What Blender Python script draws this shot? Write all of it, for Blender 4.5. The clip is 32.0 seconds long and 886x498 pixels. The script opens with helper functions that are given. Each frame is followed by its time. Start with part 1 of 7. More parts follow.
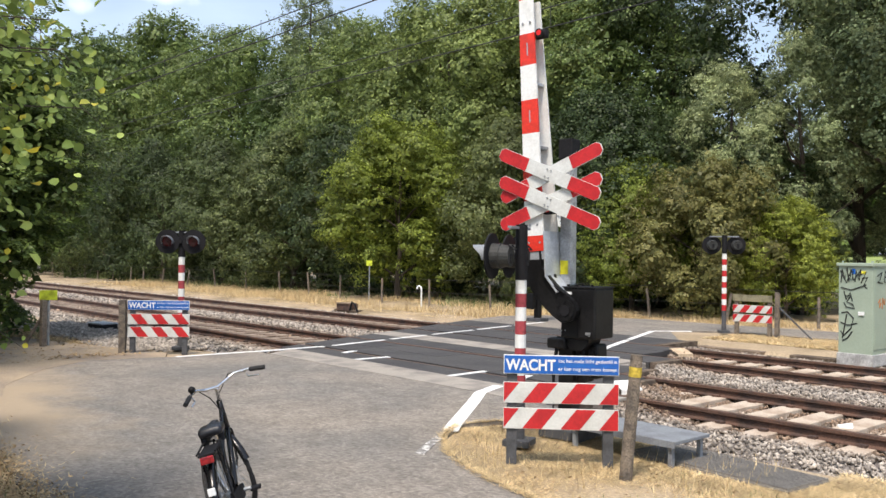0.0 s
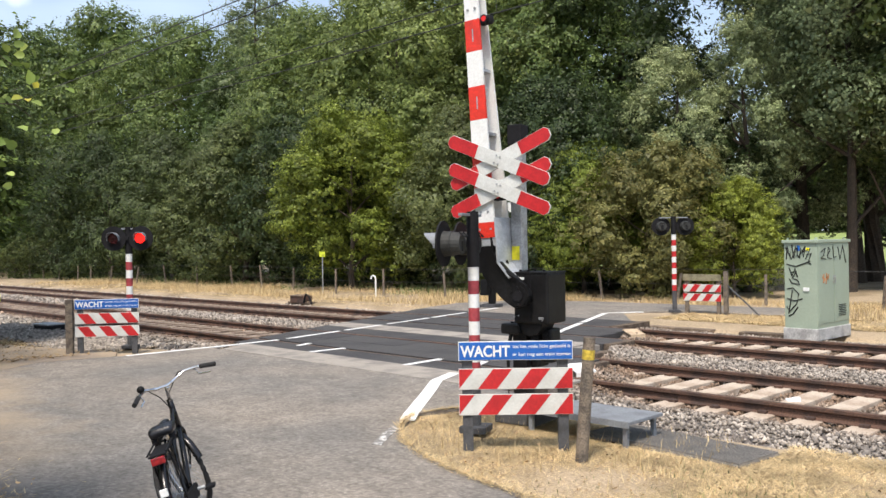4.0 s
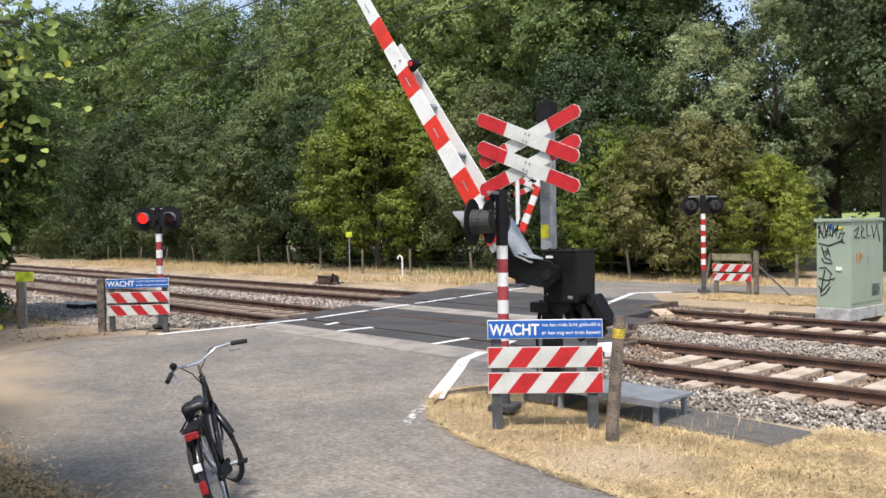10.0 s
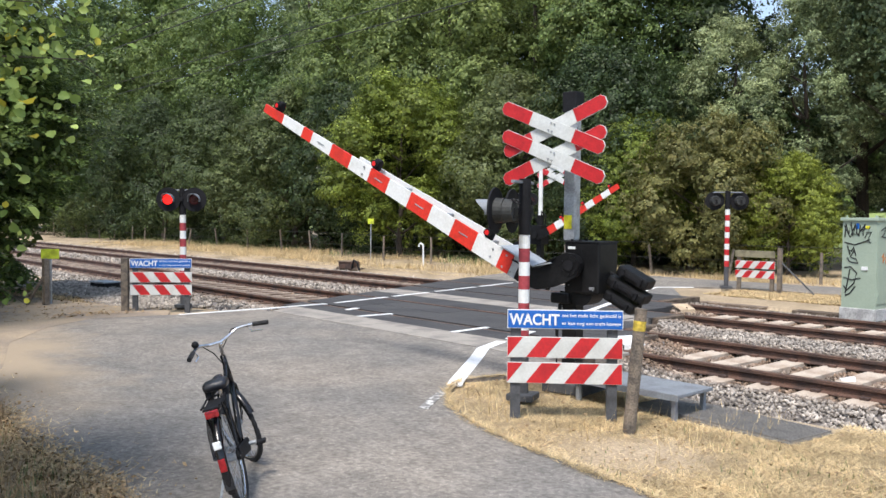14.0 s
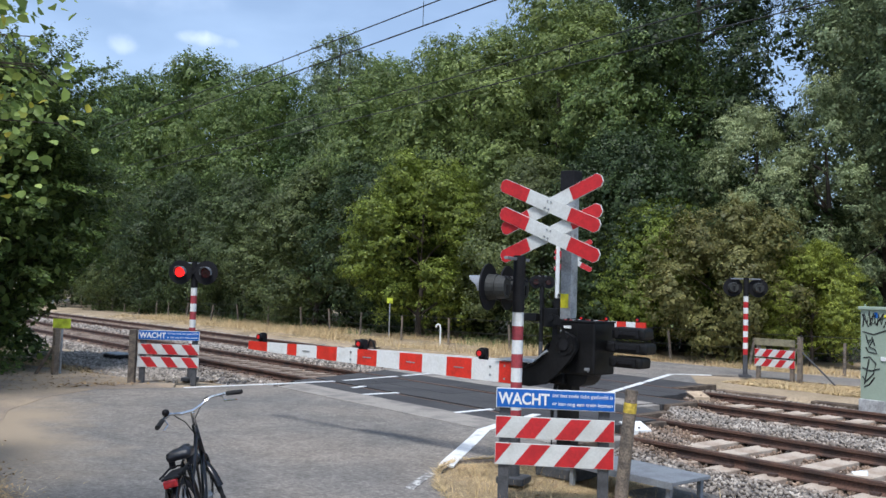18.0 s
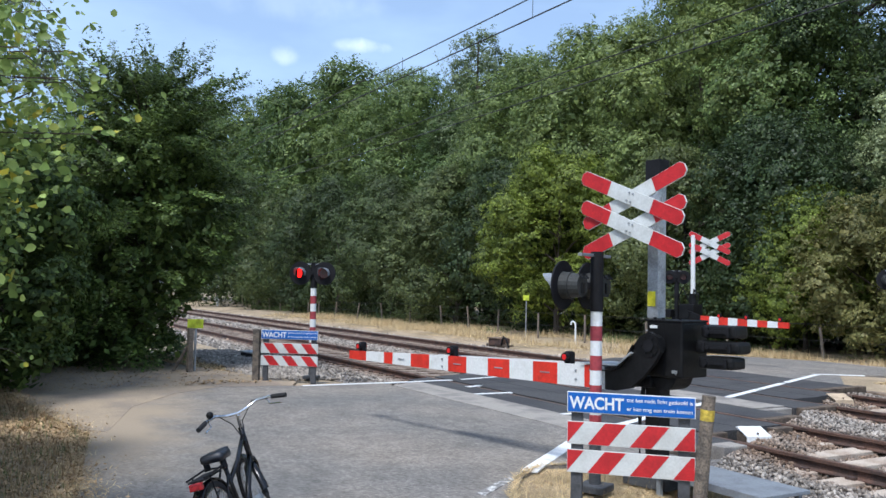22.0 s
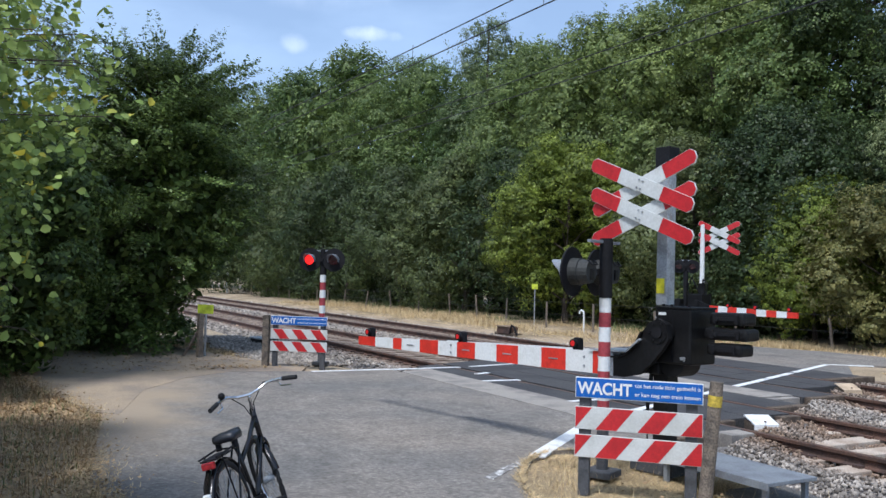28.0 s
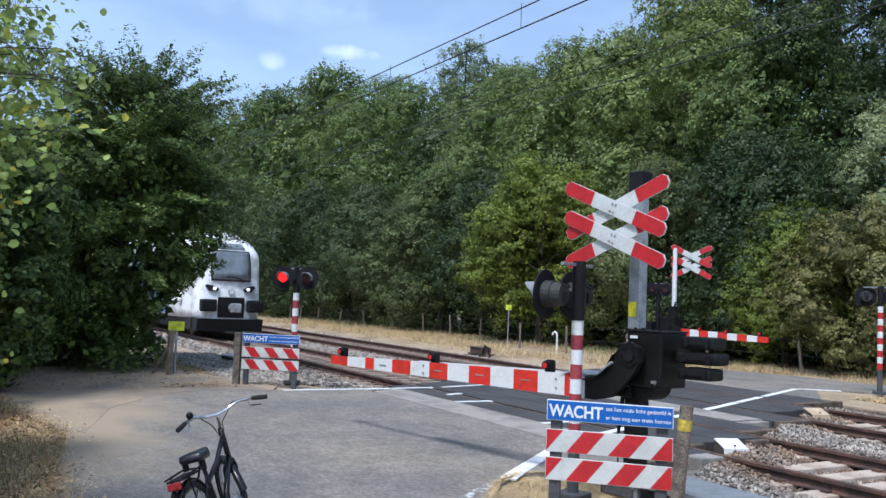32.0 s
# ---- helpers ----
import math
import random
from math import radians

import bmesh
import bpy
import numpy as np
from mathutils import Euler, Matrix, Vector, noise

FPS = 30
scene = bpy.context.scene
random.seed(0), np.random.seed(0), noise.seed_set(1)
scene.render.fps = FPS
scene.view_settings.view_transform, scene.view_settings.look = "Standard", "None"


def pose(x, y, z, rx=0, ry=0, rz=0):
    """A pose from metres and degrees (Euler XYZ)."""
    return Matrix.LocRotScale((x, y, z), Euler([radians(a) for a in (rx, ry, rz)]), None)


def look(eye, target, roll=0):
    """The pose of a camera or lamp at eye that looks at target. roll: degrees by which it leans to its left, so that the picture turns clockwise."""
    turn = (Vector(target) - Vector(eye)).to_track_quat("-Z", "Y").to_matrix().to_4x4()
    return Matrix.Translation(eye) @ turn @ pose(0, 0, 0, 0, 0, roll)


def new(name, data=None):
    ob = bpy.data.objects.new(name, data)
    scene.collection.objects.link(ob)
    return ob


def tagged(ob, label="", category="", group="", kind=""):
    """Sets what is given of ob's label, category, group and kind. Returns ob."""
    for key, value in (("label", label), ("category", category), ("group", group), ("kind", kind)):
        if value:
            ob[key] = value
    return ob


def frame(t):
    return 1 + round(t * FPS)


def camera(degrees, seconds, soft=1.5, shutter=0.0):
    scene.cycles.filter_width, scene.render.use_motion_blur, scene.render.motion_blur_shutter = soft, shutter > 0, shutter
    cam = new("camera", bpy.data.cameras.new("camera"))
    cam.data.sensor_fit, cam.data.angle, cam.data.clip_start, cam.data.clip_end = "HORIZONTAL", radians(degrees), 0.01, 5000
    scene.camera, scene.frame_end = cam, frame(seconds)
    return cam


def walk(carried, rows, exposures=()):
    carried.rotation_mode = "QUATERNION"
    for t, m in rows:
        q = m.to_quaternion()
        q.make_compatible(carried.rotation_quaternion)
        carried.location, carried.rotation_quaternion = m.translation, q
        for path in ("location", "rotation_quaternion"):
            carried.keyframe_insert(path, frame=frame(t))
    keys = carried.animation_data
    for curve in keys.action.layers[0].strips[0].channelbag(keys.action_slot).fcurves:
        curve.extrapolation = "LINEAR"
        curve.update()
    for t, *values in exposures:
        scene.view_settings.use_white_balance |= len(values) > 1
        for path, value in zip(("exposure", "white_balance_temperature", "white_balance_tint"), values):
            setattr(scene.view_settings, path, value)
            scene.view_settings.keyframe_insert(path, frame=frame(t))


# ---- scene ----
cam = camera(54.7, 32.0)
PATH = [
    (0, (0.615, -8.555, 1.669), (-0.881, -7.228, 1.684), 0.7),
    (0.5, (0.621, -8.558, 1.669), (-0.882, -7.239, 1.704), 0.6),
    (1, (0.622, -8.564, 1.667), (-0.889, -7.255, 1.709), 0.7),
    (1.5, (0.609, -8.553, 1.67), (-0.819, -7.153, 1.713), 0.5),
    (2, (0.629, -8.546, 1.672), (-0.713, -7.064, 1.724), 0.3),
    (2.5, (0.635, -8.541, 1.673), (-0.707, -7.058, 1.708), -0.3),
    (3, (0.621, -8.531, 1.669), (-0.724, -7.051, 1.655), -0.6),
    (3.5, (0.615, -8.526, 1.67), (-0.772, -7.085, 1.65), -1.3),
    (4, (0.609, -8.52, 1.673), (-0.813, -7.115, 1.66), -1.0),
    (4.5, (0.61, -8.529, 1.671), (-0.83, -7.141, 1.672), -0.4),
    (6.5, (0.588, -8.565, 1.667), (-0.868, -7.193, 1.697), 0.9),
    (7, (0.588, -8.559, 1.668), (-0.88, -7.201, 1.692), 0.7),
    (7.5, (0.586, -8.554, 1.668), (-0.891, -7.205, 1.689), 0.8),
    (8, (0.58, -8.551, 1.664), (-0.908, -7.214, 1.686), 0.3),
    (8.5, (0.573, -8.545, 1.663), (-0.91, -7.203, 1.664), -0.0),
    (9, (0.575, -8.54, 1.662), (-0.9, -7.189, 1.644), -0.8),
    (9.5, (0.576, -8.53, 1.661), (-0.89, -7.17, 1.632), -1.4),
    (10, (0.574, -8.523, 1.653), (-0.89, -7.162, 1.596), -1.1),
    (10.5, (0.578, -8.526, 1.649), (-0.877, -7.156, 1.59), -0.3),
    (11, (0.57, -8.534, 1.644), (-0.885, -7.164, 1.572), 0.2),
    (11.5, (0.57, -8.547, 1.647), (-0.895, -7.188, 1.581), -0.2),
    (12, (0.574, -8.547, 1.653), (-0.905, -7.201, 1.591), -0.4),
    (12.5, (0.575, -8.542, 1.646), (-0.917, -7.212, 1.59), 0.2),
    (13, (0.574, -8.544, 1.646), (-0.927, -7.223, 1.583), 0.5),
    (13.5, (0.571, -8.538, 1.642), (-0.929, -7.218, 1.567), 0.4),
    (15.5, (0.554, -8.52, 1.629), (-0.893, -7.146, 1.505), 1.7),
    (16, (0.569, -8.555, 1.623), (-0.818, -7.118, 1.519), 1.3),
    (16.5, (0.622, -8.526, 1.611), (-0.812, -7.133, 1.567), 0.6),
    (17, (0.714, -8.46, 1.612), (-0.801, -7.154, 1.632), 0.5),
    (17.5, (0.729, -8.387, 1.602), (-0.777, -7.075, 1.704), 0.7),
    (18, (0.717, -8.26, 1.578), (-0.823, -6.988, 1.688), 1.8),
    (18.5, (0.727, -8.115, 1.552), (-0.863, -6.904, 1.615), 0.8),
    (19, (0.796, -7.947, 1.541), (-0.897, -6.883, 1.568), 1.0),
    (19.5, (0.816, -7.821, 1.553), (-0.946, -6.875, 1.602), 1.5),
    (20, (0.785, -7.734, 1.567), (-0.958, -6.754, 1.62), 1.6),
    (20.5, (0.819, -7.669, 1.593), (-0.907, -6.66, 1.631), 2.0),
    (21, (0.891, -7.614, 1.619), (-0.836, -6.609, 1.704), 2.3),
    (21.5, (0.93, -7.569, 1.628), (-0.813, -6.593, 1.725), 1.9),
    (22, (0.935, -7.557, 1.621), (-0.808, -6.581, 1.714), 1.1),
    (22.5, (0.933, -7.544, 1.613), (-0.79, -6.53, 1.671), 0.9),
    (23, (0.94, -7.534, 1.611), (-0.747, -6.459, 1.622), 1.0),
    (23.5, (0.944, -7.521, 1.609), (-0.695, -6.375, 1.607), 1.1),
    (24, (0.944, -7.521, 1.6), (-0.651, -6.313, 1.591), 1.5),
    (24.5, (0.951, -7.528, 1.605), (-0.649, -6.328, 1.595), 1.5),
    (25, (0.95, -7.531, 1.603), (-0.698, -6.398, 1.601), 1.2),
    (25.5, (0.947, -7.545, 1.606), (-0.749, -6.485, 1.598), 1.2),
    (27.5, (0.969, -7.576, 1.584), (-0.775, -6.598, 1.623), 1.7),
    (28, (0.958, -7.579, 1.591), (-0.795, -6.62, 1.658), 1.5),
    (28.5, (0.959, -7.587, 1.595), (-0.8, -6.638, 1.673), 1.6),
    (29, (0.962, -7.575, 1.597), (-0.797, -6.629, 1.684), 1.4),
    (29.5, (0.969, -7.572, 1.596), (-0.778, -6.602, 1.678), 1.1),
    (30, (0.971, -7.561, 1.595), (-0.754, -6.551, 1.665), 1.4),
    (30.5, (0.954, -7.562, 1.599), (-0.767, -6.546, 1.68), 1.3),
    (31, (0.956, -7.563, 1.605), (-0.766, -6.551, 1.71), 0.9),
    (31.5, (0.962, -7.568, 1.607), (-0.765, -6.566, 1.718), 1.3),
    (32, (0.965, -7.573, 1.602), (-0.759, -6.565, 1.716), 2.3),
]
EXPOSURES = [(0, 0.30, 6900, 13), (10, 0.27, 6700, 13), (12, 0.31, 6450, 12), (13, 0.31, 6400, 12), (16, 0.34, 6250, 12), (17, 0.18, 6000, 11), (18, -0.09, 5900, 11), (19, -0.02, 5900, 11), (20, 0.11, 5850, 11), (22, 0.04, 5750, 10), (24, -0.09, 6000, 12), (28, -0.12, 5750, 11), (32, -0.02, 5650, 11)]
walk(cam, [(t, look(eye, target, roll)) for t, eye, target, roll in PATH], EXPOSURES)

# ---- light ----
SUN_AZ, SUN_EL = 298.0, 61.0      # degrees: where the sun stands, counted from +x towards +y
world = bpy.data.worlds.new("world")
scene.world = world
world.use_nodes = True
wn, wl = world.node_tree.nodes, world.node_tree.links
sky = wn.new("ShaderNodeTexSky")
sky.sky_type, sky.sun_disc = "NISHITA", False
sky.sun_elevation, sky.sun_rotation = radians(SUN_EL), radians(90 - SUN_AZ)
sky.air_density, sky.dust_density, sky.ozone_density = 1.0, 1.6, 1.2
wn["Background"].inputs["Strength"].default_value = 0.15
# a thin bright veil and a few small fair-weather clouds on the blue
wtc = wn.new("ShaderNodeTexCoord")
wmap = wn.new("ShaderNodeMapping")
wmap.inputs["Scale"].default_value = (2.4, 2.4, 7.0)
wnoise = wn.new("ShaderNodeTexNoise")
wnoise.inputs["Scale"].default_value, wnoise.inputs["Detail"].default_value = 1.6, 6.0
wramp = wn.new("ShaderNodeValToRGB")
wramp.color_ramp.elements[0].position, wramp.color_ramp.elements[1].position = 0.50, 0.90
wramp.color_ramp.elements[0].color = (0.22, 0.22, 0.22, 1)
wramp.color_ramp.elements[1].color = (0.48, 0.48, 0.48, 1)
wmix = wn.new("ShaderNodeMixRGB")
wmix.inputs["Color2"].default_value = (7.2, 8.9, 11.0, 1)
wl.new(wtc.outputs["Generated"], wmap.inputs["Vector"])
wl.new(wmap.outputs["Vector"], wnoise.inputs["Vector"])
wl.new(wnoise.outputs["Fac"], wramp.inputs["Fac"])
wl.new(wramp.outputs["Color"], wmix.inputs["Fac"])
wl.new(sky.outputs["Color"], wmix.inputs["Color1"])
sky_colour = wmix.outputs["Color"]
wfine = wn.new("ShaderNodeTexNoise")
wfine.inputs["Scale"].default_value, wfine.inputs["Detail"].default_value = 22.0, 7.0
wl.new(wtc.outputs["Generated"], wfine.inputs["Vector"])
# azimuth, height (degrees), breadth, depth (radians), thickness
for az, el, wide, deep, thick in ((156.6, 15.8, 0.038, 0.011, 0.75), (161.6, 15.0, 0.016, 0.014, 0.5), (160.5, 18.4, 0.10, 0.030, 0.16), (120.0, 24.0, 0.10, 0.03, 0.7), (75.0, 20.0, 0.12, 0.03, 0.7), (215.0, 22.0, 0.10, 0.03, 0.7), (20.0, 27.0, 0.14, 0.04, 0.7)):
    a, e = radians(az), radians(el)
    c = Vector((math.cos(a) * math.cos(e), math.sin(a) * math.cos(e), math.sin(e)))
    across, above = Vector((-math.sin(a), math.cos(a), 0)), Vector((-math.cos(a) * math.sin(e), -math.sin(a) * math.sin(e), math.cos(e)))
    sub = wn.new("ShaderNodeVectorMath")
    sub.operation = "SUBTRACT"
    sub.inputs[1].default_value = c
    wl.new(wtc.outputs["Generated"], sub.inputs[0])
    both = []
    for axis, size in ((across, wide), (above, deep)):
        dot, sq = wn.new("ShaderNodeVectorMath"), wn.new("ShaderNodeMath")
        dot.operation, sq.operation = "DOT_PRODUCT", "POWER"
        dot.inputs[1].default_value = axis / size
        wl.new(sub.outputs["Vector"], dot.inputs[0])
        ab = wn.new("ShaderNodeMath")
        ab.operation = "ABSOLUTE"
        wl.new(dot.outputs["Value"], ab.inputs[0])
        sq.inputs[1].default_value = 2.0
        wl.new(ab.outputs["Value"], sq.inputs[0])
        both.append(sq.outputs["Value"])
    add, wob, fall, mx = wn.new("ShaderNodeMath"), wn.new("ShaderNodeMath"), wn.new("ShaderNodeMapRange"), wn.new("ShaderNodeMixRGB")
    add.operation, wob.operation = "ADD", "MULTIPLY_ADD"
    wl.new(both[0], add.inputs[0])
    wl.new(both[1], add.inputs[1])
    wl.new(wfine.outputs["Fac"], wob.inputs[0])
    wob.inputs[1].default_value = 2.6
    wl.new(add.outputs["Value"], wob.inputs[2])
    fall.inputs["From Min"].default_value, fall.inputs["From Max"].default_value = 2.3, 0.9
    fall.inputs["To Max"].default_value = thick
    fall.interpolation_type = "SMOOTHSTEP"
    wl.new(wob.outputs["Value"], fall.inputs["Value"])
    wl.new(fall.outputs["Result"], mx.inputs["Fac"])
    wl.new(sky_colour, mx.inputs["Color1"])
    mx.inputs["Color2"].default_value = (8.2, 8.9, 9.9, 1)
    sky_colour = mx.outputs["Color"]
wl.new(sky_colour, wn["Background"].inputs["Color"])
sun_data = bpy.data.lights.new("sun", "SUN")
sun_data.energy, sun_data.angle, sun_data.color = 3.6, radians(11.0), (1.0, 0.95, 0.87)
sun = new("sun", sun_data)
sun.matrix_world = look((0, 0, 0), (-math.cos(radians(SUN_AZ)) * math.cos(radians(SUN_EL)), -math.sin(radians(SUN_AZ)) * math.cos(radians(SUN_EL)), -math.sin(radians(SUN_EL))))


# ---- materials ----
def material(name, color, rough=0.6, metal=0.0, var=0.12, scale=8.0, fine=90.0, bump=0.15, second=None, mix=(0.45, 0.62), spec=0.5):
    """A procedural surface: two scales of noise on the colour, a stain colour, and fine relief."""
    m = bpy.data.materials.new(name)
    m.use_nodes = True
    n, l = m.node_tree.nodes, m.node_tree.links
    b = n["Principled BSDF"]
    b.inputs["Roughness"].default_value, b.inputs["Metallic"].default_value = rough, metal
    b.inputs["Specular IOR Level"].default_value = spec
    tc = n.new("ShaderNodeTexCoord")
    big, small = n.new("ShaderNodeTexNoise"), n.new("ShaderNodeTexNoise")
    big.inputs["Scale"].default_value, big.inputs["Detail"].default_value = scale, 5.0
    small.inputs["Scale"].default_value, small.inputs["Detail"].default_value = fine, 7.0
    l.new(tc.outputs["Object"], big.inputs["Vector"])
    l.new(tc.outputs["Object"], small.inputs["Vector"])
    ramp = n.new("ShaderNodeValToRGB")
    ramp.color_ramp.elements[0].position, ramp.color_ramp.elements[1].position = mix
    second = second or tuple(c * 0.62 for c in color)
    ramp.color_ramp.elements[0].color = (*color, 1)
    ramp.color_ramp.elements[1].color = (*second, 1)
    l.new(big.outputs["Fac"], ramp.inputs["Fac"])
    hsv = n.new("ShaderNodeHueSaturation")
    l.new(ramp.outputs["Color"], hsv.inputs["Color"])
    rng = n.new("ShaderNodeMapRange")
    rng.inputs["From Min"].default_value, rng.inputs["From Max"].default_value = 0.3, 0.7
    rng.inputs["To Min"].default_value, rng.inputs["To Max"].default_value = 1 - var * 1.6, 1 + var * 1.6
    l.new(small.outputs["Fac"], rng.inputs["Value"])
    l.new(rng.outputs["Result"], hsv.inputs["Value"])
    l.new(hsv.outputs["Color"], b.inputs["Base Color"])
    if bump:
        bp = n.new("ShaderNodeBump")
        bp.inputs["Strength"].default_value, bp.inputs["Distance"].default_value = bump, 0.01
        l.new(small.outputs["Fac"], bp.inputs["Height"])
        l.new(bp.outputs["Normal"], b.inputs["Normal"])
    return m


def pieces_material(name, dark, light, rough=0.9, leaf=False, yellow=None):
    """For joined small pieces: each island takes its own colour between dark and light."""
    m = bpy.data.materials.new(name)
    m.use_nodes = True
    n, l = m.node_tree.nodes, m.node_tree.links
    b = n["Principled BSDF"]
    b.inputs["Roughness"].default_value = rough
    geo = n.new("ShaderNodeNewGeometry")
    ramp = n.new("ShaderNodeValToRGB")
    ramp.color_ramp.elements[0].color, ramp.color_ramp.elements[1].color = (*dark, 1), (*light, 1)
    if leaf:
        # most leaves are dark; the few pale ones paint in glints of light
        e = ramp.color_ramp.elements.new(0.60)
        e.color = (*(a * 0.68 + c * 0.32 for a, c in zip(dark, light)), 1)
    if yellow:
        ramp.color_ramp.elements[-1].position = 0.93
        e = ramp.color_ramp.elements.new(0.965)
        e.color = (*yellow, 1)
    l.new(geo.outputs["Random Per Island"], ramp.inputs["Fac"])
    col = ramp.outputs["Color"]
    tc = n.new("ShaderNodeTexCoord")
    big = n.new("ShaderNodeTexNoise")
    big.inputs["Scale"].default_value = 0.7 if leaf else 3.0
    l.new(tc.outputs["Object"], big.inputs["Vector"])
    rng = n.new("ShaderNodeMapRange")
    rng.inputs["From Min"].default_value, rng.inputs["From Max"].default_value = 0.3, 0.7
    rng.inputs["To Min"].default_value, rng.inputs["To Max"].default_value = 0.7, 1.3
    l.new(big.outputs["Fac"], rng.inputs["Value"])
    hsv = n.new("ShaderNodeHueSaturation")
    l.new(rng.outputs["Result"], hsv.inputs["Value"])
    l.new(col, hsv.inputs["Color"])
    if leaf:
        # every tree has its own shade of green
        info, own, hue, tint = n.new("ShaderNodeObjectInfo"), n.new("ShaderNodeMapRange"), n.new("ShaderNodeMapRange"), hsv
        own.inputs["To Min"].default_value, own.inputs["To Max"].default_value = 0.72, 1.28
        hue.inputs["To Min"].default_value, hue.inputs["To Max"].default_value = 0.516, 0.480
        hsv = n.new("ShaderNodeHueSaturation")
        l.new(info.outputs["Random"], own.inputs["Value"])
        l.new(info.outputs["Random"], hue.inputs["Value"])
        l.new(own.outputs["Result"], hsv.inputs["Value"])
        l.new(hue.outputs["Result"], hsv.inputs["Hue"])
        l.new(tint.outputs["Color"], hsv.inputs["Color"])
    l.new(hsv.outputs["Color"], b.inputs["Base Color"])
    if leaf:
        b.inputs["Specular IOR Level"].default_value = 0.3
        b.inputs["Roughness"].default_value = 0.48
        tr = n.new("ShaderNodeBsdfTranslucent")
        mx = n.new("ShaderNodeMixShader")
        mx.inputs["Fac"].default_value = 0.28
        l.new(hsv.outputs["Color"], tr.inputs["Color"])
        l.new(b.outputs["BSDF"], mx.inputs[1])
        l.new(tr.outputs["BSDF"], mx.inputs[2])
        l.new(mx.outputs["Shader"], n["Material Output"].inputs["Surface"])
    return m


def glow(name, color, strength):
    m = bpy.data.materials.new(name)
    m.use_nodes = True
    b = m.node_tree.nodes["Principled BSDF"]
    b.inputs["Base Color"].default_value = (*color, 1)
    b.inputs["Emission Color"].default_value = (*color, 1)
    b.inputs["Emission Strength"].default_value = strength
    return m


def worn_asphalt():
    """Old grey asphalt: patches, blotches, pale flecks of stone and fine grit."""
    m = material("asphalt", (0.248, 0.218, 0.184), 0.92, var=0.22, scale=0.45, fine=150, bump=0.55, second=(0.172, 0.162, 0.148), mix=(0.38, 0.64))
    n, l = m.node_tree.nodes, m.node_tree.links
    b = n["Principled BSDF"]
    col = b.inputs["Base Color"].links[0].from_socket
    tc = n.new("ShaderNodeTexCoord")
    for scale, detail, lo, hi, a, z in ((1.7, 9.0, 0.36, 0.64, 0.90, 1.08), (6.0, 9.0, 0.34, 0.66, 0.84, 1.14), (24.0, 8.0, 0.34, 0.66, 0.76, 1.24), (60.0, 3.0, 0.62, 0.68, 1.0, 1.8)):
        no, rg, hs = n.new("ShaderNodeTexNoise"), n.new("ShaderNodeMapRange"), n.new("ShaderNodeHueSaturation")
        no.inputs["Scale"].default_value, no.inputs["Detail"].default_value = scale, detail
        rg.inputs["From Min"].default_value, rg.inputs["From Max"].default_value = lo, hi
        rg.inputs["To Min"].default_value, rg.inputs["To Max"].default_value = a, z
        l.new(tc.outputs["Object"], no.inputs["Vector"])
        l.new(no.outputs["Fac"], rg.inputs["Value"])
        l.new(rg.outputs["Result"], hs.inputs["Value"])
        l.new(col, hs.inputs["Color"])
        col = hs.outputs["Color"]
    # sand trodden in from the path along the road's left border
    sep, d1, d2, no, wob = n.new("ShaderNodeSeparateXYZ"), n.new("ShaderNodeMath"), n.new("ShaderNodeMath"), n.new("ShaderNodeTexNoise"), n.new("ShaderNodeMath")
    l.new(tc.outputs["Object"], sep.inputs["Vector"])
    l.new(tc.outputs["Object"], no.inputs["Vector"])
    no.inputs["Scale"].default_value, no.inputs["Detail"].default_value = 1.6, 9.0
    d1.operation, d2.operation, wob.operation = "MULTIPLY", "MULTIPLY_ADD", "MULTIPLY_ADD"
    l.new(sep.outputs["X"], d1.inputs[0])
    d1.inputs[1].default_value = -0.2
    l.new(sep.outputs["Y"], d2.inputs[0])
    d2.inputs[1].default_value = -0.98
    l.new(d1.outputs["Value"], d2.inputs[2])
    l.new(no.outputs["Fac"], wob.inputs[0])
    wob.inputs[1].default_value = 2.2
    l.new(d2.outputs["Value"], wob.inputs[2])
    edge, far, both, mx = n.new("ShaderNodeMapRange"), n.new("ShaderNodeMapRange"), n.new("ShaderNodeMath"), n.new("ShaderNodeMixRGB")
    edge.inputs["From Min"].default_value, edge.inputs["From Max"].default_value = 7.7, 8.7
    far.inputs["From Min"].default_value, far.inputs["From Max"].default_value = -6.2, -8.6
    l.new(wob.outputs["Value"], edge.inputs["Value"])
    l.new(sep.outputs["X"], far.inputs["Value"])
    both.operation = "MULTIPLY"
    l.new(edge.outputs["Result"], both.inputs[0])
    l.new(far.outputs["Result"], both.inputs[1])
    l.new(both.outputs["Value"], mx.inputs["Fac"])
    l.new(col, mx.inputs["Color1"])
    mx.inputs["Color2"].default_value = (0.36, 0.285, 0.20, 1)
    l.new(mx.outputs["Color"], b.inputs["Base Color"])
    return m


ASPHALT = worn_asphalt()
ASPHALT_DARK = material("dark_asphalt", (0.064, 0.062, 0.062), 0.88, var=0.3, scale=1.2, fine=40, bump=0.4, second=(0.046, 0.045, 0.047))
TIMBER = material("dark_track_timber", (0.085, 0.062, 0.046), 0.92, var=0.3, scale=5, fine=50, bump=0.7, second=(0.14, 0.105, 0.075))
BROWN_BOARD = material("brown_board", (0.23, 0.17, 0.12), 0.92, var=0.25, scale=5, fine=50, bump=0.6, second=(0.15, 0.11, 0.08))
TAN_STEEL = material("sunlit_tan_plate", (0.56, 0.43, 0.29), 0.7, var=0.12, scale=6, fine=60, second=(0.44, 0.33, 0.22))
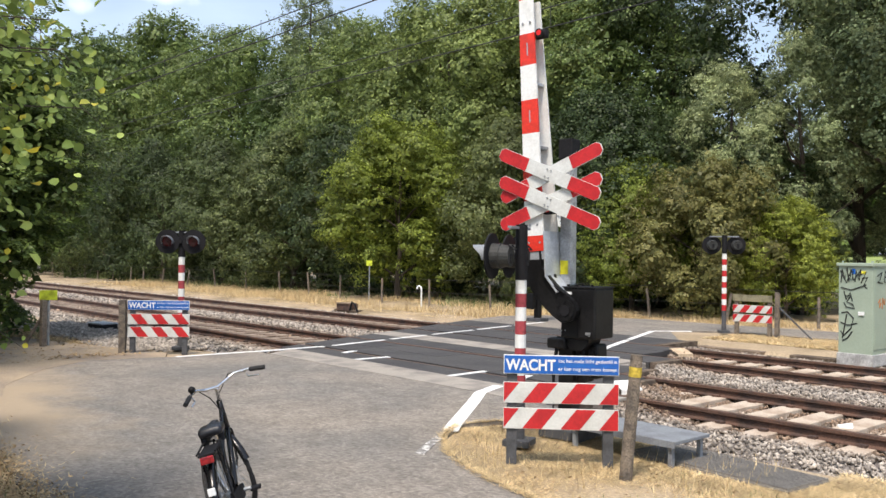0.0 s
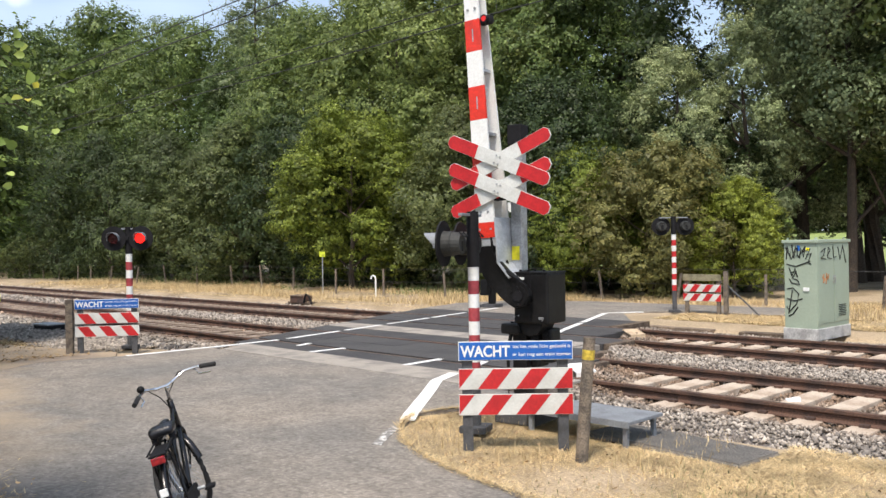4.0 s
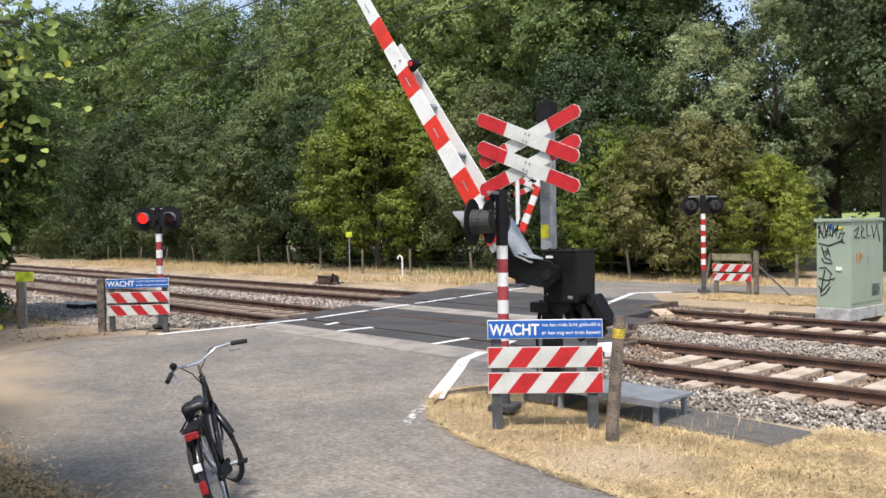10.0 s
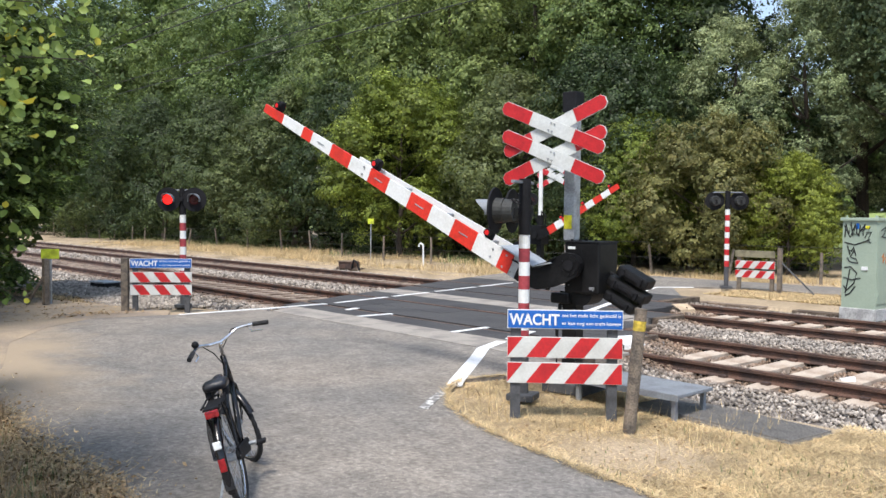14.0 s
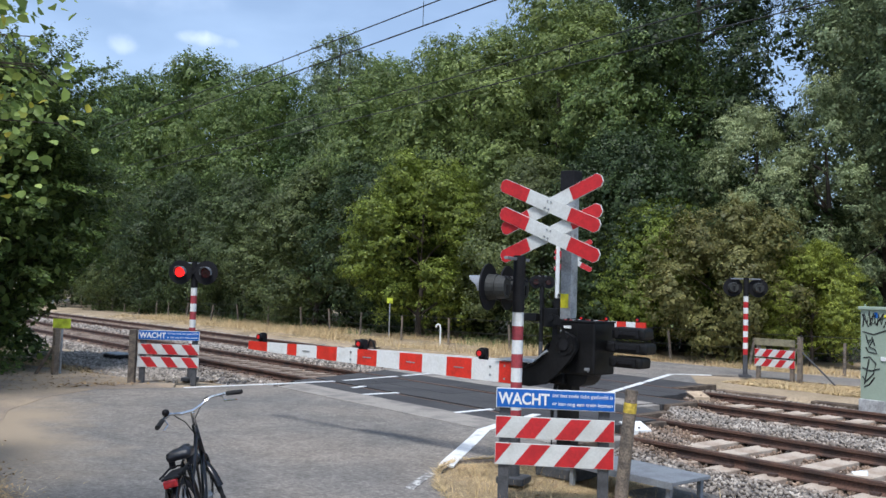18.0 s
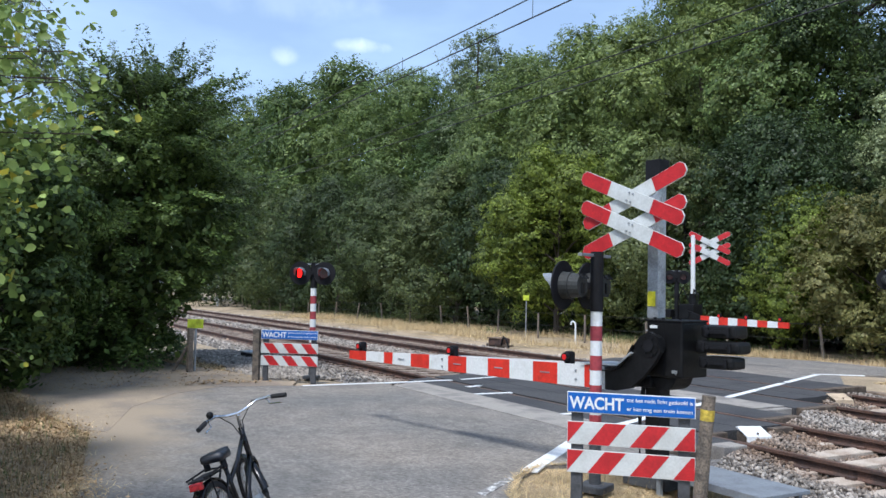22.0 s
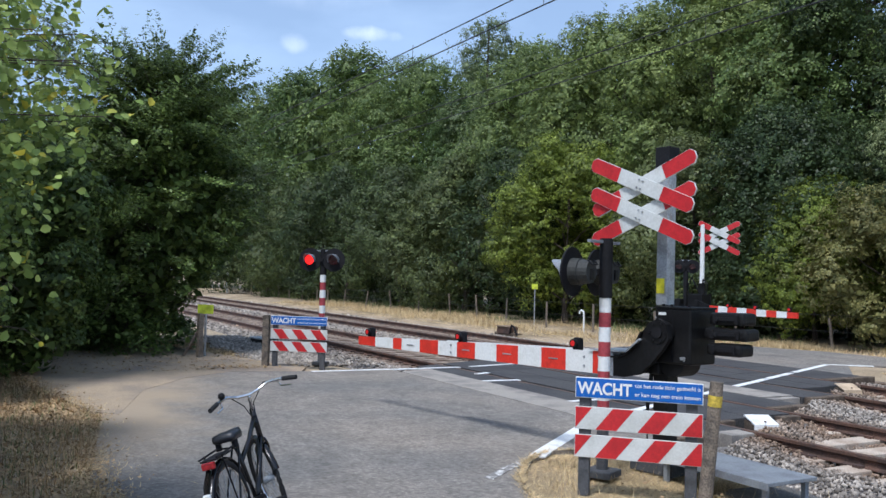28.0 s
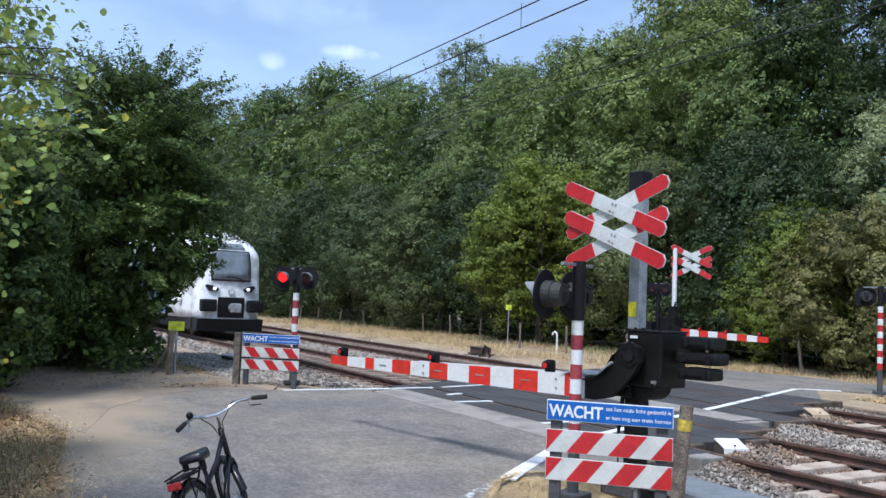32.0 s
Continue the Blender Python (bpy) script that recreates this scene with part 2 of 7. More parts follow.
GRATE = material("dusty_grating", (0.23, 0.215, 0.195), 0.7, metal=0.2, var=0.15, scale=6, fine=60, second=(0.19, 0.18, 0.165))
ORANGE_SPRAY = material("orange_spray", (0.42, 0.17, 0.06), 0.6, var=0.2, scale=15, fine=60, bump=0)
CONCRETE = material("concrete", (0.33, 0.30, 0.26), 0.9, var=0.14, scale=2.5, fine=70, bump=0.4, second=(0.22, 0.2, 0.18))
LINE_WHITE = material("road_paint", (0.78, 0.78, 0.76), 0.8, var=0.1, scale=6, fine=60, second=(0.5, 0.5, 0.48), mix=(0.52, 0.75))
LINE_WORN = material("worn_road_paint", (0.60, 0.59, 0.56), 0.9, var=0.3, scale=14, fine=90, second=(0.21, 0.20, 0.19), mix=(0.40, 0.50))
EARTH = material("dry_ground", (0.40, 0.31, 0.205), 0.95, var=0.25, scale=0.6, fine=40, bump=0.8, second=(0.26, 0.20, 0.12))
SAND = material("sandy_path", (0.37, 0.29, 0.20), 0.95, var=0.15, scale=1.2, fine=55, bump=0.6, second=(0.27, 0.22, 0.17))
BED = material("ballast_bed", (0.20, 0.18, 0.16), 0.95, var=0.35, scale=2.0, fine=30, bump=1.0, second=(0.13, 0.11, 0.10))
STONE = pieces_material("ballast_stone", (0.145, 0.128, 0.11), (0.5, 0.45, 0.39), 0.9)


def rust_stain(m):
    """Brake dust and rust that stain the stones brown along each rail."""
    n, l = m.node_tree.nodes, m.node_tree.links
    b = n["Principled BSDF"]
    col = b.inputs["Base Color"].links[0].from_socket
    tc, sep = n.new("ShaderNodeTexCoord"), n.new("ShaderNodeSeparateXYZ")
    l.new(tc.outputs["Object"], sep.inputs["Vector"])

    def step(operation, a, value):
        k = n.new("ShaderNodeMath")
        k.operation = operation
        l.new(a, k.inputs[0])
        if isinstance(value, float):
            k.inputs[1].default_value = value
        elif value is not None:
            l.new(value, k.inputs[1])
        return k.outputs["Value"]

    near = []
    for middle in (0.80, 4.61):
        d = step("ABSOLUTE", step("SUBTRACT", sep.outputs["Y"], middle), None)
        near.append(step("ABSOLUTE", step("SUBTRACT", d, 0.65), None))
    rg = n.new("ShaderNodeMapRange")
    rg.inputs["From Min"].default_value, rg.inputs["From Max"].default_value = 0.25, 1.0
    rg.inputs["To Min"].default_value, rg.inputs["To Max"].default_value = 0.95, 0.1
    l.new(step("MINIMUM", near[0], near[1]), rg.inputs["Value"])
    mx = n.new("ShaderNodeMixRGB")
    mx.blend_type = "MULTIPLY"
    mx.inputs["Color2"].default_value = (0.70, 0.53, 0.41, 1)
    l.new(rg.outputs["Result"], mx.inputs["Fac"])
    l.new(col, mx.inputs["Color1"])
    l.new(mx.outputs["Color"], b.inputs["Base Color"])


rust_stain(STONE)
STRAW = pieces_material("straw", (0.31, 0.215, 0.105), (0.76, 0.595, 0.33), 0.85)
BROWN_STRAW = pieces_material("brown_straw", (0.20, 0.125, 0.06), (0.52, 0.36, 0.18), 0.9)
LITTER = pieces_material("leaf_litter", (0.2, 0.135, 0.07), (0.52, 0.36, 0.19), 0.9)
GREEN_BLADES = pieces_material("green_blades", (0.06, 0.11, 0.03), (0.20, 0.24, 0.08), 0.8)
RUST = material("rusty_rail", (0.105, 0.056, 0.038), 0.8, var=0.3, scale=4, fine=60, second=(0.055, 0.034, 0.027))
RAIL_TOP = material("worn_rail_head", (0.150, 0.092, 0.066), 0.5, metal=0.25, var=0.14, scale=3, fine=50, second=(0.10, 0.062, 0.048))
SLEEPER = material("sleeper_concrete", (0.52, 0.435, 0.345), 0.9, var=0.15, scale=4, fine=60, bump=0.4, second=(0.40, 0.31, 0.235))
SLEEPER_DARK = material("dark_sleeper", (0.30, 0.235, 0.18), 0.9, var=0.25, scale=4, fine=60, bump=0.5, second=(0.16, 0.115, 0.085))
WOOD_GREY = material("weathered_wood", (0.19, 0.155, 0.12), 0.9, var=0.3, scale=9, fine=70, bump=0.6, second=(0.10, 0.085, 0.07))
WOOD_OLIVE = material("mossy_board", (0.24, 0.22, 0.14), 0.9, var=0.2, scale=6, fine=70, bump=0.4)
POST_GREY = material("dark_grey_post", (0.075, 0.078, 0.085), 0.7, var=0.15, scale=8, fine=60)
BLACK = material("black_paint", (0.006, 0.006, 0.0065), 0.5, var=0.2, scale=6, fine=50, second=(0.010, 0.010, 0.0105), spec=0.25)
BLACK_MATT = material("black_matt", (0.010, 0.010, 0.012), 0.75, var=0.2, scale=6, fine=50, spec=0.25)
HOUSING = material("housing_grey", (0.030, 0.032, 0.030), 0.7, var=0.2, scale=8, fine=60, second=(0.02, 0.021, 0.02))
RED = material("red_sheeting", (0.52, 0.018, 0.022), 0.5, var=0.08, scale=7, fine=50, bump=0.05, second=(0.42, 0.014, 0.018))
SHEETING = material("white_sheeting", (0.62, 0.635, 0.61), 0.5, var=0.05, scale=5, fine=60, bump=0.03, second=(0.54, 0.55, 0.52))
RED_BOOM = material("red_boom_paint", (0.70, 0.035, 0.018), 0.5, var=0.08, scale=7, fine=50, bump=0.05, second=(0.55, 0.03, 0.016))
RED_FADED = material("faded_red_paint", (0.36, 0.05, 0.06), 0.6, var=0.12, scale=7, fine=50, second=(0.26, 0.035, 0.045))
WHITE = material("white_sheeting", (0.76, 0.77, 0.75), 0.5, var=0.05, scale=6, fine=45, bump=0.05, second=(0.62, 0.62, 0.58), mix=(0.5, 0.8))
BLUE = material("blue_sheeting", (0.005, 0.11, 0.43), 0.45, var=0.06, scale=6, fine=45, bump=0.03, second=(0.012, 0.11, 0.45))
YELLOW = material("yellow_sheeting", (0.80, 0.74, 0.03), 0.55, var=0.06, scale=9, fine=60, bump=0.05)
LIME = material("yellow_green_sheeting", (0.62, 0.72, 0.05), 0.55, var=0.06, scale=9, fine=60, bump=0.05)
TAPE = material("yellow_tape", (0.62, 0.46, 0.06), 0.6, var=0.15, scale=20, fine=60)
GALV = material("galvanised_steel", (0.42, 0.44, 0.46), 0.5, metal=0.55, var=0.12, scale=9, fine=60, second=(0.30, 0.31, 0.32))
PALE_STEEL = material("pale_galvanised_sheet", (0.50, 0.53, 0.56), 0.42, metal=0.35, var=0.08, scale=9, fine=60, second=(0.40, 0.43, 0.46))
GREY_PAINT = material("grey_paint", (0.22, 0.24, 0.26), 0.6, var=0.1, scale=5, fine=60, second=(0.17, 0.18, 0.2))
CABINET = material("pale_green_paint", (0.335, 0.405, 0.315), 0.55, var=0.03, scale=2.0, fine=40, bump=0.05, second=(0.295, 0.36, 0.28), mix=(0.35, 0.7))
CABINET_BASE = material("grey_plinth", (0.46, 0.46, 0.45), 0.85, var=0.15, scale=5, fine=50)
GRAFFITI = material("black_spray", (0.012, 0.014, 0.013), 0.6, var=0.1, scale=15, fine=60, bump=0)
RUBBER = material("tyre_rubber", (0.018, 0.018, 0.019), 0.8, var=0.2, scale=20, fine=90)
BIKE_BLACK = material("bike_lacquer", (0.010, 0.010, 0.012), 0.25, var=0.1, scale=6, fine=50, bump=0)
CHROME = material("chrome", (0.75, 0.75, 0.76), 0.18, metal=1.0, var=0.05, scale=9, fine=60, bump=0)
SADDLE = material("saddle_vinyl", (0.014, 0.015, 0.02), 0.35, var=0.2, scale=10, fine=120, bump=0.2)
RED_LENS = material("red_reflector", (0.32, 0.012, 0.015), 0.15, var=0.1, scale=30, fine=200, bump=0.2)
LENS_DARK = material("unlit_red_lens", (0.07, 0.008, 0.010), 0.12, var=0.1, scale=30, fine=200, bump=0.1)
LENS_LIT = glow("lit_red_lens", (1.0, 0.014, 0.010), 1.9)
LENS_DIM = glow("boom_lamp_lens", (0.55, 0.010, 0.01), 0.22)
BARK = material("bark", (0.075, 0.058, 0.045), 0.95, var=0.3, scale=6, fine=30, bump=1.0, second=(0.06, 0.048, 0.038))
WIRE = material("wire", (0.05, 0.05, 0.05), 0.6, metal=0.5, var=0.1, bump=0)
TRAIN_WHITE = material("train_white", (0.88, 0.89, 0.89), 0.3, var=0.03, scale=2, fine=20, bump=0)
TRAIN_BLUE = material("train_blue", (0.03, 0.14, 0.42), 0.3, var=0.04, scale=2, fine=20, bump=0)
TRAIN_LIGHT_BLUE = material("train_light_blue", (0.25, 0.45, 0.72), 0.3, var=0.04, scale=2, fine=20, bump=0)
TRAIN_GLASS = material("train_glass", (0.20, 0.235, 0.26), 0.06, var=0.05, scale=2, fine=20, bump=0, spec=0.9)
TRAIN_DARK = material("train_underframe", (0.008, 0.008, 0.008), 0.8, var=0.2, scale=5, fine=40)
HEADLIGHT = glow("headlight_glass", (0.9, 0.88, 0.8), 0.8)
LEAF_MID = pieces_material("leaf_mid_green", (0.066, 0.106, 0.030), (0.245, 0.325, 0.095), 0.55, True)
LEAF_BLUE = pieces_material("leaf_grey_green", (0.115, 0.155, 0.068), (0.45, 0.52, 0.26), 0.5, True)
# darker than LEAF_MID: the wood's shade is put into this leaf colour
LEAF_SHADE = pieces_material("leaf_shade_green", (0.024, 0.043, 0.015), (0.098, 0.138, 0.046), 0.55, True)
LEAF_OLIVE = pieces_material("leaf_olive_green", (0.05, 0.072, 0.024), (0.18, 0.22, 0.075), 0.55, True)
LEAF_LIGHT = pieces_material("leaf_yellow_green", (0.13, 0.165, 0.024), (0.46, 0.51, 0.085), 0.55, True)
LEAF_BROWN = pieces_material("leaf_brown_green", (0.0779, 0.0902, 0.0285), (0.2565, 0.2470, 0.0808), 0.6, True)
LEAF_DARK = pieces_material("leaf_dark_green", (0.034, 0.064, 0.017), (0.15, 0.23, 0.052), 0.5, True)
LEAF_NEAR = pieces_material("leaf_near", (0.13, 0.2, 0.045), (0.4, 0.5, 0.13), 0.45, True, yellow=(0.55, 0.5, 0.06))
FIELD = material("green_field", (0.26, 0.33, 0.10), 0.95, var=0.1, scale=0.3, fine=5, second=(0.22, 0.28, 0.09))


# ---- building helpers ----
def thing(name, at=(0, 0, 0), turn=0.0, label="", category="", group="", kind="", lean=(0, 0)):
    ob = new(name)
    ob.empty_display_size = 0.1
    ob.matrix_basis = pose(*at, lean[0], lean[1], turn)
    return tagged(ob, label, category, group, kind)


def part(name, bm, mat, parent=None, label="", smooth=False):
    me = bpy.data.meshes.new(name)
    bm.to_mesh(me)
    bm.free()
    me.materials.append(mat)
    if smooth:
        me.shade_smooth()
    ob = new(name, me)
    ob.parent = parent
    if label:
        ob["label"] = label
    return ob


def structure(name, bm, mat, label, category):
    return tagged(part(name, bm, mat), label, category, kind="structure")


def box(bm, c, s, bevel=0.0, m=None):
    """A block with centre c and size s, its edges rounded."""
    mat = Matrix.Translation(c) @ Matrix.Diagonal((*s, 1))
    made = bmesh.ops.create_cube(bm, size=1, matrix=(m or Matrix()) @ mat)["verts"]
    if bevel:
        edges = {e for v in made for e in v.link_edges}
        bmesh.ops.bevel(bm, geom=list(edges), offset=bevel, segments=2, affect="EDGES", profile=0.6)
    return bm


def rod(bm, a, b, r, r2=None, seg=12):
    a, b = Vector(a), Vector(b)
    d = b - a
    m = Matrix.Translation((a + b) / 2) @ d.to_track_quat("Z", "Y").to_matrix().to_4x4()
    bmesh.ops.create_cone(bm, cap_ends=True, segments=seg, radius1=r, radius2=r if r2 is None else r2, depth=d.length, matrix=m)
    return bm


def tube(bm, pts, r, seg=8, closed=False):
    """A round tube along points."""
    pts = [Vector(p) for p in pts]
    n = len(pts)
    rings, up = [], Vector((0, 0, 1))
    for i, p in enumerate(pts):
        a = pts[(i - 1) % n] if closed or i else p
        b = pts[(i + 1) % n] if closed or i < n - 1 else p
        d = (b - a).normalized()
        side = d.cross(up)
        side = side.normalized() if side.length > 1e-3 else Vector((1, 0, 0))
        top = side.cross(d).normalized()
        rr = r[i] if isinstance(r, (list, tuple)) else r
        rings.append([bm.verts.new(p + rr * (math.cos(k * math.tau / seg) * side + math.sin(k * math.tau / seg) * top)) for k in range(seg)])
    for i in range(n if closed else n - 1):
        x, y = rings[i], rings[(i + 1) % n]
        for k in range(seg):
            bm.faces.new((x[k], x[(k + 1) % seg], y[(k + 1) % seg], y[k]))
    if not closed:
        bm.faces.new(rings[0][::-1])
        bm.faces.new(rings[-1])
    return bm


def slab(bm, outline, z0, z1):
    """A flat prism over an outline of (x, y), from z0 up to z1."""
    low, top = [bm.verts.new((x, y, z0)) for x, y in outline], [bm.verts.new((x, y, z1)) for x, y in outline]
    bm.faces.new(low[::-1])
    bm.faces.new(top)
    for i in range(len(outline)):
        j = (i + 1) % len(outline)
        bm.faces.new((low[i], low[j], top[j], top[i]))
    bmesh.ops.recalc_face_normals(bm, faces=bm.faces)
    return bm


def plate(bm, outline, y0, y1):
    """A flat upright prism over an outline of (x, z), from y0 to y1."""
    slab(bm, outline, y0, y1)
    for v in bm.verts:
        v.co = (v.co.x, v.co.z, v.co.y)
    bmesh.ops.recalc_face_normals(bm, faces=bm.faces)
    return bm


def B():
    return bmesh.new()


def lettering(text, size, mat, parent, at, name="lettering", width=None, bold=0.028):
    """Raised letters that lie in the parent's xz plane and face its -y side."""
    cu = bpy.data.curves.new(name, "FONT")
    cu.body, cu.size, cu.extrude, cu.offset = text, size, 0.0008, size * bold
    tmp = bpy.data.objects.new("tmp", cu)
    me = bpy.data.meshes.new_from_object(tmp)
    bpy.data.objects.remove(tmp)
    me.materials.clear()
    me.materials.append(mat)
    co = np.empty(len(me.vertices) * 3, np.float32)
    me.vertices.foreach_get("co", co)
    co = co.reshape(-1, 3)
    if width:
        co[:, 0] *= width / (co[:, 0].max() - co[:, 0].min())
        co[:, 0] -= co[:, 0].min()
    me.vertices.foreach_set("co", co.ravel())
    ob = new(name, me)
    ob.parent = parent
    ob.matrix_basis = pose(*at, 90, 0, 0)
    return ob


def mesh_from(name, verts, faces, mat):
    """One mesh from arrays of places and of triangles or quads."""
    me = bpy.data.meshes.new(name)
    k = faces.shape[1]
    me.vertices.add(len(verts))
    me.vertices.foreach_set("co", verts.astype(np.float32).ravel())
    me.loops.add(faces.size)
    me.loops.foreach_set("vertex_index", faces.astype(np.int32).ravel())
    me.polygons.add(len(faces))
    me.polygons.foreach_set("loop_start", np.arange(0, faces.size, k, dtype=np.int32))
    me.polygons.foreach_set("loop_total", np.full(len(faces), k, dtype=np.int32))
    me.materials.append(mat)
    me.update(calc_edges=True)
    return me


# ---- ground, road and track ----
RAILS = (0.0, 1.595, 3.816, 5.411)       # y of each rail's middle
def left_edge(y):
    return -12.95 - 0.40 * y             # where the crossing's surface ends on its far-left and right sides
def right_edge(y):
    return -5.75 - 0.52 * y


def in_track(x, y):
    return -1.45 < y < 6.9 and not (left_edge(y) - 0.1 < x < right_edge(y) + 0.1)


def ground_sheet():
    bm = B()
    xs = [-400, -200, -120, -80] + [-60 + 0.75 * i for i in range(97)] + [14, 20, 40, 100, 300]
    ys = [-300, -100, -40, -20] + [-14 + 0.5 * i for i in range(82)] + [28, 34, 50, 90, 200, 400]
    grid = []
    for x in xs:
        row = []
        for y in ys:
            z = -0.035 + 0.03 * noise.noise((x * 0.7, y * 0.7, 0)) * (1 if abs(x) < 60 else 0)
            if -1.2 < y < 6.8:
                z = -0.42
            elif -1.8 < y < 7.3:
                z = -0.10
            row.append(bm.verts.new((x, y, z)))
        grid.append(row)
    for i in range(len(xs) - 1):
        for j in range(len(ys) - 1):
            bm.faces.new((grid[i][j], grid[i + 1][j], grid[i + 1][j + 1], grid[i][j + 1]))
    return structure("ground", bm, EARTH, "dry yellowed grass and bare earth beside the track", "ground")


ground_sheet()

NEAR_ROAD = [(-12.45, -2.75), (-13.1, -3.0), (-13.4, -3.9), (-12.6, -5.2), (-11.0, -5.85), (-9.1, -6.28), (-7.0, -6.60), (-6.0, -6.75), (-5.3, -6.72), (-4.6, -6.66), (-4.1, -6.80), (-3.75, -7.4), (-3.5, -9.5), (-3.2, -14), (-3, -30),
             (7, -30), (6, -14), (4.5, -7.5), (2, -5.2), (-1, -4.55), (-3.3, -4.12), (-4.0, -3.98), (-4.5, -3.8), (-4.95, -3.52), (-5.3, -3.22), (-5.6, -2.8), (-5.3, -2.0), (-5.2, -1.25), (-12.6, -1.25)]
structure("road", slab(B(), NEAR_ROAD, -0.4, 0.0), ASPHALT, "worn grey asphalt road with patches before the crossing", "road")
FAR_ROAD = [(-15.6, 6.72), (-9.3, 6.72), (-10.7, 8.5), (-9.8, 9.35), (-7.6, 9.6), (-7.0, 10.0), (-6.9, 10.7), (-7.3, 11.3), (-8, 11.5), (-13.2, 11.1), (-15.5, 10.2), (-16.2, 8.6)]
structure("road_beyond", slab(B(), FAR_ROAD, -0.4, 0.0), ASPHALT, "grey asphalt lane bending away beyond the track", "road")
SANDY = [(-12.5, -2.8), (-13.0, -2.55), (-15.5, -3.3), (-19, -4.3), (-30, -9), (-30, -11), (-16, -7.2), (-13, -6.9), (-11.0, -6.65), (-9.3, -6.36), (-9.0, -6.12), (-10.9, -5.55), (-12.1, -4.75), (-12.75, -3.9), (-12.6, -3.2)]
structure("path", slab(B(), SANDY, -0.3, 0.004), SAND, "bare sandy path running along the track", "path")
structure("concrete_band", slab(B(), [(left_edge(-1.1) + 0.55, -1.24), (-5.86, -1.24), (-5.86, -0.56), (left_edge(-0.55) + 0.4, -0.56)], -0.4, 0.004), CONCRETE, "pale concrete edge strip before the rails", "kerb")
# crossing surface: heavy slabs laid between the rails with a groove beside each, their ends stepped
def crossing_run(y0, y1, end, lengths, mat, z, label, name="crossing_panel", kind_word="road"):
    """A run of slabs from the far-left end to the stepped right end, with narrow joints."""
    x, k = end, 0
    stop = left_edge((y0 + y1) / 2)
    while x > stop + 0.05:
        n = max(x - lengths[k % len(lengths)], stop)
        if n - stop < 0.5:
            n = stop
        low, high = (left_edge(y0), left_edge(y1)) if n == stop else (n + 0.008, n + 0.008)
        structure(name, slab(B(), [(low, y0), (x, y0), (x, y1), (high, y1)], -0.4, z + 0.002 * ((k * 7 + int(y0 * 10)) % 3 - 1)), mat, label, kind_word)
        x, k = n, k + 1


DARK_SLAB = "dark asphalt crossing slab between the rails"
PALE_SLAB = "pale concrete strip between the two tracks"
crossing_run(-0.555, -0.04, -5.80, (2.4, 1.8), ASPHALT_DARK, 0.0, DARK_SLAB)
crossing_run(0.12, 0.795, -6.36, (1.8,), ASPHALT_DARK, 0.0, DARK_SLAB)
crossing_run(0.80, 1.475, -6.42, (1.8,), ASPHALT_DARK, 0.0, DARK_SLAB)
crossing_run(1.635, 2.35, -6.95, (2.2, 1.5), ASPHALT_DARK, 0.0, DARK_SLAB)
crossing_run(2.355, 3.015, -7.62, (2.0, 2.0), CONCRETE, 0.003, PALE_SLAB, "concrete_band", "kerb")
crossing_run(3.02, 3.776, -7.45, (1.7, 2.2), ASPHALT_DARK, 0.0, DARK_SLAB)
crossing_run(3.936, 4.61, -8.20, (1.8,), ASPHALT_DARK, 0.0, DARK_SLAB)
crossing_run(4.615, 5.291, -8.28, (1.8,), ASPHALT_DARK, 0.0, DARK_SLAB)
crossing_run(5.451, 6.715, -9.02, (1.9, 1.5), ASPHALT_DARK, 0.0, DARK_SLAB)


def marking(points, w, mat=LINE_WHITE, label="white painted road edge line"):
    pts = [Vector((*p, 0)) for p in points]
    left, right = [], []
    for i, p in enumerate(pts):
        d = (pts[min(i + 1, len(pts) - 1)] - pts[max(i - 1, 0)]).normalized()
        s = Vector((-d.y, d.x, 0)) * w / 2
        left.append((p + s)[:2]), right.append((p - s)[:2])
    structure("road_marking", slab(B(), left + right[::-1], -0.01, 0.0045), mat, label, "road marking")


marking([(-12.42, -2.65), (-12.36, -1.2), (-12.38, 0.12)], 0.10)
for y0, y1 in ((0.34, 1.75), (1.95, 3.05), (3.3, 4.75), (4.95, 6.3), (6.5, 7.85)):
    marking([(-12.32 - 0.215 * y0, y0), (-12.32 - 0.215 * y1, y1)], 0.10, label="white dash of the road edge line")
marking([(-5.45, -3.05), (-5.62, -2.85), (-6.45, -1.8), (-6.9, -1.25), (-7.15, -0.68)], 0.15)
marking([(-4.88, -3.92), (-5.1, -3.62), (-5.28, -3.34)], 0.09, LINE_WORN, "worn white paint at the road edge")
for y0, y1 in ((-0.45, 0.35), (0.9, 1.45), (1.75, 2.3), (2.6, 4.4), (4.5, 5.7), (5.9, 8.0)):
    marking([(-7.42 - 0.425 * y0, y0), (-7.42 - 0.425 * y1, y1)], 0.12, label="white dash of the road edge line")
marking([(-10.8, 8.05), (-10.3, 8.75)], 0.12)
marking([(-11.34, -0.16), (-11.46, 0.15)], 0.10)
marking([(-10.47, -0.55), (-10.44, 0.1)], 0.10)
marking([(-8.2, -0.6), (-8.25, 0.15)], 0.10)


